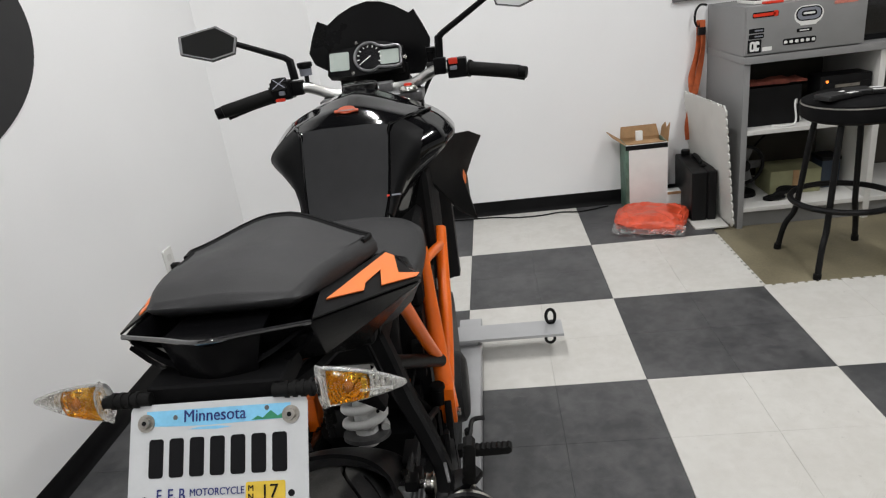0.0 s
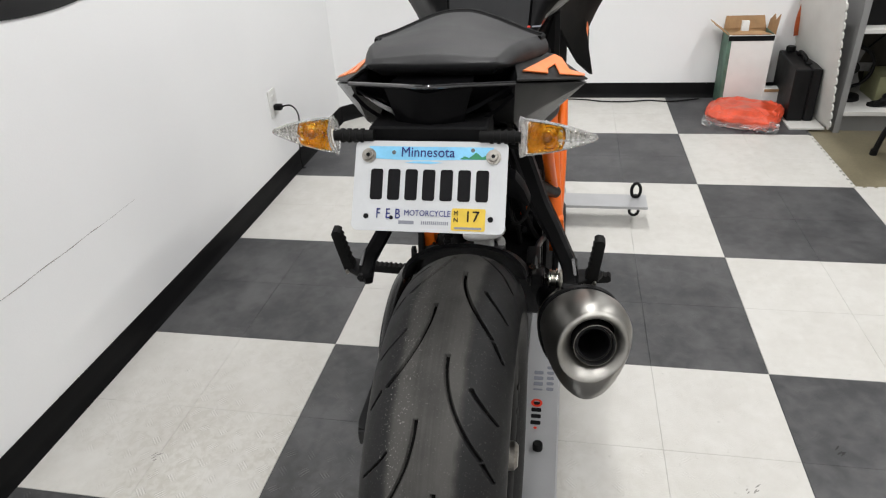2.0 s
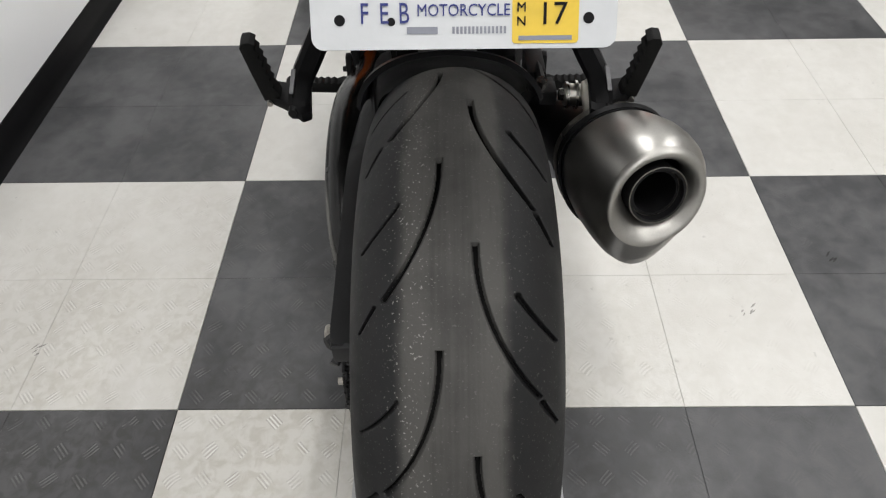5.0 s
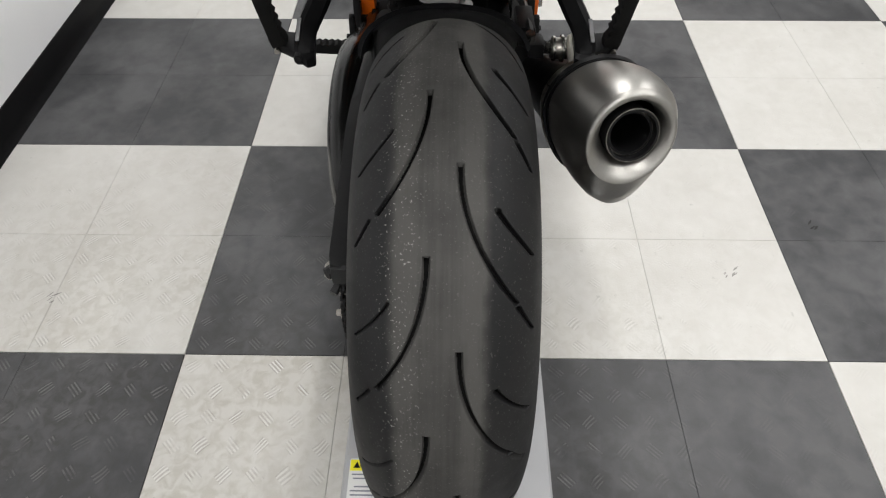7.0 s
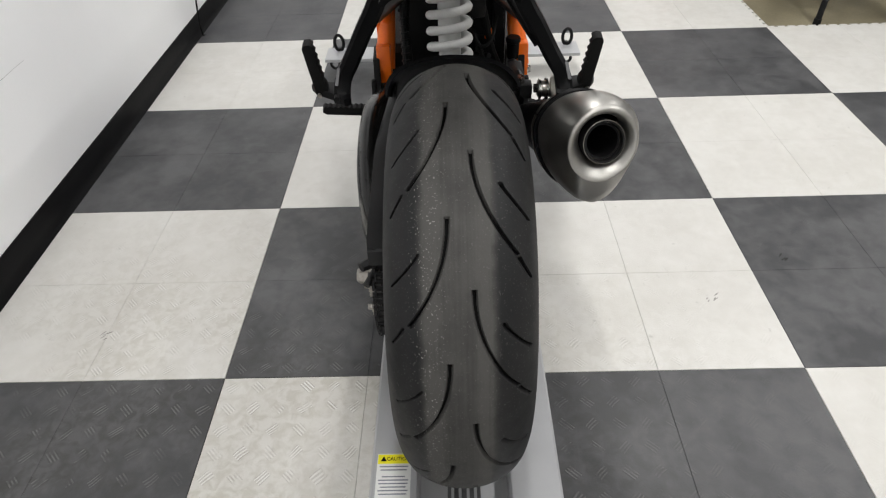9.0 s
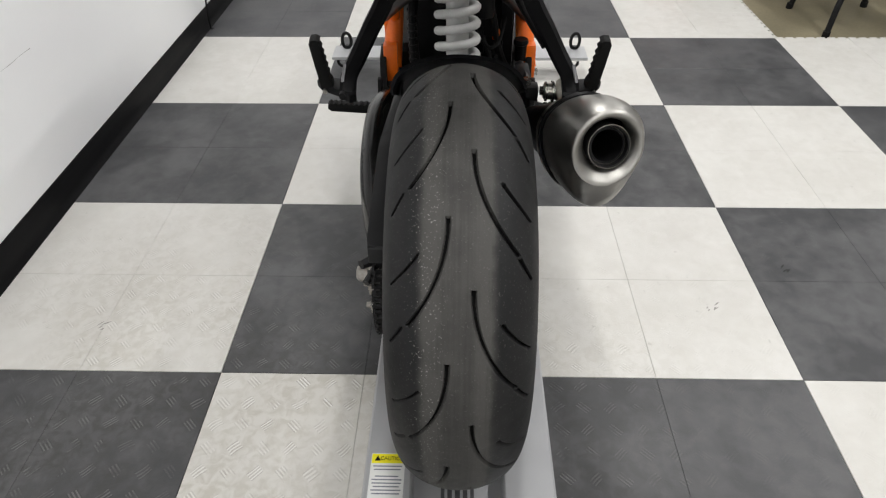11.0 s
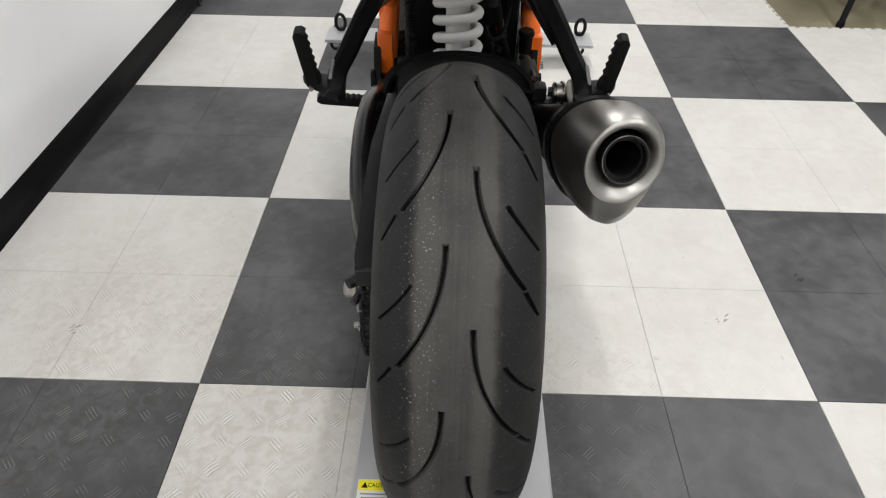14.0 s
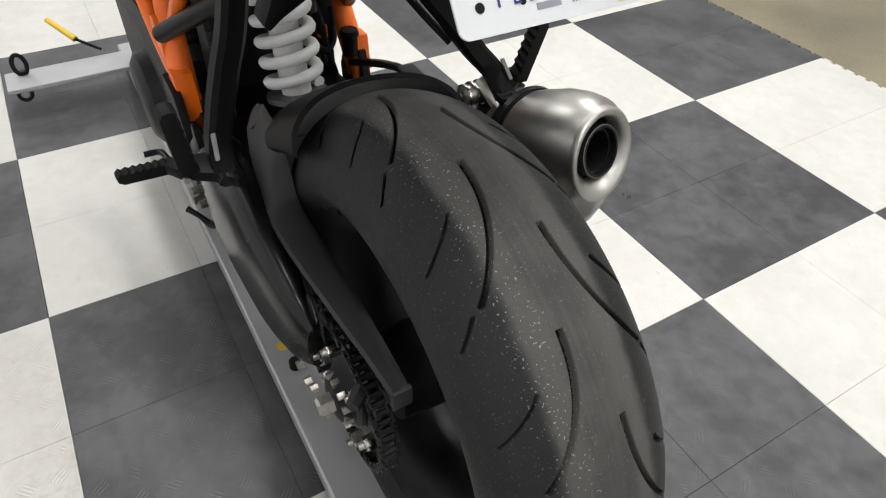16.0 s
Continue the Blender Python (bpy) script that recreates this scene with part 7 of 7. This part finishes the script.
# left switch block with a cross-marked square button
bp("switch_block", box((-0.030, -0.020, -0.022), (0.022, 0.024, 0.026), 0.006, 2, m=Matrix.Translation(hb(-0.228, 0.985, 1.102))), M_SATIN, None, "black left switch block")
sq = plane_at(hb(-0.232, 0.966, 1.121), (1, 0.25, 0), (0, 0.55, 0.83))
bp("menu_button", slab(round_rect(0.040, 0.034, 0.006, 4), 0.004, sq, 0.001), M_SATIN, None, "square button with grey cross")
for rot in (40, -40):
    bp("button_line", slab([(-0.020, -0.0011), (0.020, -0.0011), (0.020, 0.0011), (-0.020, 0.0011)], 0.0006, sq @ Matrix.Translation((0, 0, 0.0042 + (0.0003 if rot > 0 else 0))) @ Matrix.Rotation(radians(rot), 4, "Z")), M_GREYINK)
bp("horn_button", box((-0.012, -0.004, -0.004), (0.012, 0.004, 0.004), 0.002, m=Matrix.Translation(hb(-0.234, 0.962, 1.082))), M_RED, None, "red button")
bp("turn_switch", box((-0.007, -0.006, -0.005), (0.007, 0.006, 0.005), 0.002, m=Matrix.Translation(hb(-0.226, 0.961, 1.099))), M_GREYINK)
bp("clutch_reservoir", lathe([(0, 0.034), (0.018, 0.034), (0.02, 0.031), (0.02, 0.022), (0.016, 0.020), (0.0155, 0), (0, 0)], hb(-0.175, 1.035, 1.128), "Z", 20), M_SATIN, None, "black-capped fluid reservoir")
bp("reservoir_cup", lathe([(0, 0.0), (0.0158, 0.0), (0.0163, 0.018), (0, 0.018)], hb(-0.175, 1.035, 1.128), "Z", 20), M_GREYINK)
bp("reservoir_stay", cyl(hb(-0.175, 1.03, 1.10), hb(-0.175, 1.035, 1.130), 0.006), M_BLACKMETAL)
bp("mirror_clamp", box((-0.018, -0.018, -0.018), (0.018, 0.02, 0.018), 0.005, m=Matrix.Translation(hb(-0.196, 1.0, 1.103))), M_SATIN)
# right controls
bp("switch_block", box((-0.024, -0.022, -0.024), (0.026, 0.024, 0.024), 0.007, 2, m=Matrix.Translation(hb(0.230, 0.990, 1.100))), M_SATIN, None, "black right switch block")
bp("kill_switch", box((-0.011, -0.005, -0.007), (0.011, 0.006, 0.008), 0.003, m=Matrix.Translation(hb(0.222, 0.970, 1.119))), M_RED, None, "orange-red kill switch")
bp("start_button", box((-0.009, -0.005, -0.005), (0.009, 0.005, 0.005), 0.003, m=Matrix.Translation(hb(0.222, 0.966, 1.103))), M_GREYINK)
bp("brake_master", cyl(hb(0.15, 1.04, 1.105), hb(0.215, 1.03, 1.105), 0.013, 0.013, 14, None, 0.002), M_BLACKMETAL)
bp("brake_cup", lathe([(0, 0.038), (0.017, 0.038), (0.018, 0.028), (0.0145, 0.026), (0.0145, 0), (0, 0)], hb(0.165, 1.055, 1.115), "Z", 20), M_SATIN)
bp("mirror_clamp", box((-0.016, -0.018, -0.02), (0.016, 0.02, 0.02), 0.005, m=Matrix.Translation(hb(0.186, 1.005, 1.108))), M_SATIN)
bp("ignition_lock", lathe([(0, 0.012), (0.018, 0.012), (0.022, 0.008), (0.024, 0), (0, 0)], (0.100, 0.975, 1.065), "Z", 24), M_CHROME, None, "silver cap with orange insert")
bp("lock_insert", lathe([(0, 0.004), (0.010, 0.004), (0.010, 0), (0, 0)], (0.100, 0.975, 1.077), "Z", 16), M_RED)
both("control_hose", lambda: tube([(0.17, 1.04, 1.10), (0.14, 1.09, 1.06), (0.10, 1.08, 0.98), (0.08, 1.06, 0.90)], 0.0055, 8), M_RUBBER)

# mirrors
def mirror(s, poly, base, joint, nrm):
    ctr = Vector((sum(p[0] for p in poly) / len(poly), 0.955, sum(p[1] for p in poly) / len(poly)))
    n = Vector(nrm).normalized()
    right = Vector((0, 0, 1)).cross(n).normalized()
    up = n.cross(right)
    m = plane_at(ctr, right, up)
    loc = [(p[0] - ctr.x, p[1] - ctr.z) for p in poly]
    bp("mirror_arm", tube([base, Vector(base) + Vector((s * 0.004, 0, 0.048)), Vector(base) + Vector((s * 0.016, -0.002, 0.058)), joint], [0.011, 0.0105, 0.008, 0.007], 10, 1), M_SATIN)
    bp("mirror_rim", slab([(x * 0.985, y * 0.98) for x, y in loc], 0.0006, m), M_GASKET)
    bp("mirror_shell", slab(loc, -0.022, m, 0.004), M_SATIN, None, "angular black mirror shell")
    bp("mirror_glass", slab([(x * 0.90, y * 0.88) for x, y in loc], 0.0008, m @ Matrix.Translation((0, 0, 0.0006))), M_MIRROR, None, "mirror glass")


polyL = [(-0.476, 1.221), (-0.403, 1.195), (-0.344, 1.206), (-0.332, 1.245), (-0.377, 1.279), (-0.472, 1.264)]
polyL = [(x + 0.018, z) for x, z in polyL]
mirror(-1, polyL, hb(-0.196, 0.995, 1.125), (-0.317, 0.962, 1.228), MIRROR_L)
mirror(1, [(-x + 0.012, z + 0.035) for x, z in polyL[::-1]], hb(0.186, 1.008, 1.130), (0.318, 0.962, 1.262), MIRROR_R)

# instrument cluster and smoked screen
dm = plane_at((-0.022, 1.082, 1.142), (1, -0.06, 0), (0, 0.50, 0.866))
dash = bp("instrument_housing", slab([(-0.106, -0.034), (-0.03, -0.044), (0.045, -0.040), (0.104, -0.034), (0.108, 0.03), (0.06, 0.048), (0.0, 0.056), (-0.035, 0.04), (-0.10, 0.034)], -0.035, dm, 0.004), M_SATIN, None, "black instrument housing")
bp("left_display", slab(round_rect(0.055, 0.052, 0.004, 3, -0.070, 0.002), 0.0015, dm), M_LCD, None, "pale lcd display")
bp("right_display", slab(round_rect(0.052, 0.040, 0.004, 3, 0.070, 0.002), 0.0015, dm), M_LCD, None, "grey-green lcd display")
bp("dial_face", slab([(0.014 + 0.037 * math.cos(a), 0.006 + 0.037 * math.sin(a)) for a in np.linspace(0, math.tau, 33)[:-1]], 0.0012, dm), M_DASHFACE, None, "black rev counter dial")
bez = [(0.014 + 0.040 * math.cos(a), 0.006 + 0.040 * math.sin(a)) for a in np.linspace(radians(50), radians(310), 16)] + [(0.06, -0.027), (0.098, -0.025), (0.101, 0.0), (0.098, 0.029), (0.06, 0.031)]
bp("bezel", tube([dm @ Vector((x, y, 0.003)) for x, y in bez], 0.0042, 8, 3, True), M_GASKET, None, "grey bezel")
for k in range(11):
    a = radians(215 - 24 * k)
    bp("dial_tick", slab([(-0.0012, 0.028), (0.0012, 0.028), (0.0012, 0.034), (-0.0012, 0.034)], 0.0005, dm @ Matrix.Translation((0.014, 0.006, 0.0013)) @ Matrix.Rotation(a - math.pi / 2, 4, "Z")), M_PAPER)
bp("needle", slab([(-0.0012, -0.005), (0.0012, -0.005), (0.0006, 0.027), (-0.0006, 0.027)], 0.001, dm @ Matrix.Translation((0.014, 0.006, 0.002)) @ Matrix.Rotation(radians(125), 4, "Z")), M_PAPER)
for x, y in ((-0.032, -0.036), (0.112, -0.004), (-0.02, 0.05)):
    bp("dash_screw", cyl(dm @ Vector((x, y, -0.002)), dm @ Vector((x, y, 0.004)), 0.0055, 0.005, 14), M_CHROME)
scr = [(-0.118, 1.085), (-0.148, 1.111), (-0.190, 1.140), (-0.201, 1.172), (-0.186, 1.215), (-0.168, 1.252), (-0.152, 1.232), (-0.110, 1.262), (-0.070, 1.280), (-0.028, 1.288), (0.012, 1.283),
       (0.050, 1.268), (0.090, 1.244), (0.102, 1.254), (0.122, 1.215), (0.140, 1.175), (0.134, 1.130), (0.110, 1.085)]
scr = [(x + 0.018, z) for x, z in scr]
cx = -0.012
rows = []
for f in np.linspace(1, 0.12, 6):
    rows.append([(cx + (x - cx) * f, 1.165 - 1.1 * ((x - cx) * f) ** 2 + 0.10 * ((1.18 + (z - 1.18) * f) - 1.18), 1.18 + (z - 1.18) * f) for x, z in scr])
back = [[(x, y + 0.005, z) for x, y, z in r] for r in rows]
bp("screen", loft(rows[::-1] + back, True), M_SCREEN, None, "dark smoked fly screen")
bp("screen_bracket", box((-0.105, 1.11, 1.06), (0.09, 1.14, 1.12), 0.008), M_MATT)


# ---- floor tiles ----
def tile_mesh(name, material):
    """A square of four joined quarters, with fine grooves between and a small edge round."""
    bm = bmesh.new()
    h, g, e = S / 2, 0.00022, 0.0006
    for sx in (-1, 1):
        for sy in (-1, 1):
            lo = (min(sx * g, sx * (h - 0.0006)), min(sy * g, sy * (h - 0.0006)))
            hi = (max(sx * g, sx * (h - 0.0006)), max(sy * g, sy * (h - 0.0006)))
            low = [bm.verts.new((x, y, -0.0115)) for x, y in ((lo[0], lo[1]), (hi[0], lo[1]), (hi[0], hi[1]), (lo[0], hi[1]))]
            mid = [bm.verts.new((v.co.x, v.co.y, -e)) for v in low]
            top = [bm.verts.new((x, y, 0)) for x, y in ((lo[0] + e, lo[1] + e), (hi[0] - e, lo[1] + e), (hi[0] - e, hi[1] - e), (lo[0] + e, hi[1] - e))]
            for a, b in ((low, mid), (mid, top)):
                for k in range(4):
                    bm.faces.new((a[k], a[(k + 1) % 4], b[(k + 1) % 4], b[k]))
            bm.faces.new(top)
    return mesh_of(name, bm, material, 20)


TILES = (tile_mesh("tile_white", M_TILE_W), tile_mesh("tile_dark", M_TILE_B))
for i in range(-1, 4):
    for j in range(-7, 5):
        if i == 3 and j > 2:
            continue
        ob = new("floor_tile", TILES[(i + j + 1) % 2])
        ob.parent = floor
        ob.location = ((i + 0.5) * S, (j + 0.5) * S, 0)

# teeth along the open edges of the tiled field
def teeth(material, spots):
    bm = bmesh.new()
    for x, y, ax in spots:
        q = [(0, -0.012), (0.013, -0.016), (0.013, 0.016), (0, 0.012)]
        pts = [(x + u, y + v) if ax == "x" else (x + v, y + u) for u, v in q]
        slab(pts, 0.0105, Matrix.Translation((0, 0, -0.0118)), bm=bm)
    return bm


n_t = 14
spots = {0: [], 1: []}
for j in range(-7, 5):
    for k in range(n_t):
        i = 2 if j > 2 else 3
        spots[(i + j + 1) % 2].append(((i + 1) * S, (j + (k + 0.5) / n_t) * S, "x"))
for k in range(n_t):
    spots[0].append(((3 + (k + 0.5) / n_t) * S, 3 * S, "y"))
for m_i, m_t in ((0, M_TILE_W), (1, M_TILE_B)):
    tagged(part("tile_teeth", teeth(m_t, spots[m_i]), m_t, floor), kind="stuff")

# a few scuffs left on the tiles
SCUFFS = [(1.306, 0.354, M_SMUDGE), (1.093, 0.215, M_SMUDGE_L), (-0.308, 0.131, M_SMUDGE_L)]
random.seed(5)
for x, y, m_s in SCUFFS:
    bm = bmesh.new()
    for k in range(5):
        dx, dy, ang, ln = random.uniform(-0.014, 0.014), random.uniform(-0.012, 0.012), random.uniform(0.6, 0.95), random.uniform(0.008, 0.018)
        w = random.uniform(0.0012, 0.0026)
        slab([(-ln / 2, -w * 0.4), (0, -w), (ln / 2, -w * 0.2), (ln / 2, w * 0.2), (0.1 * ln, w), (-ln / 2, w * 0.3)], 0.0003, Matrix.Translation((x + dx, y + dy, 0.0003 + 0.00008 * k)) @ Matrix.Rotation(ang, 4, "Z"), bm=bm)
    part("scuff", bm, m_s, floor, "small scuff mark")
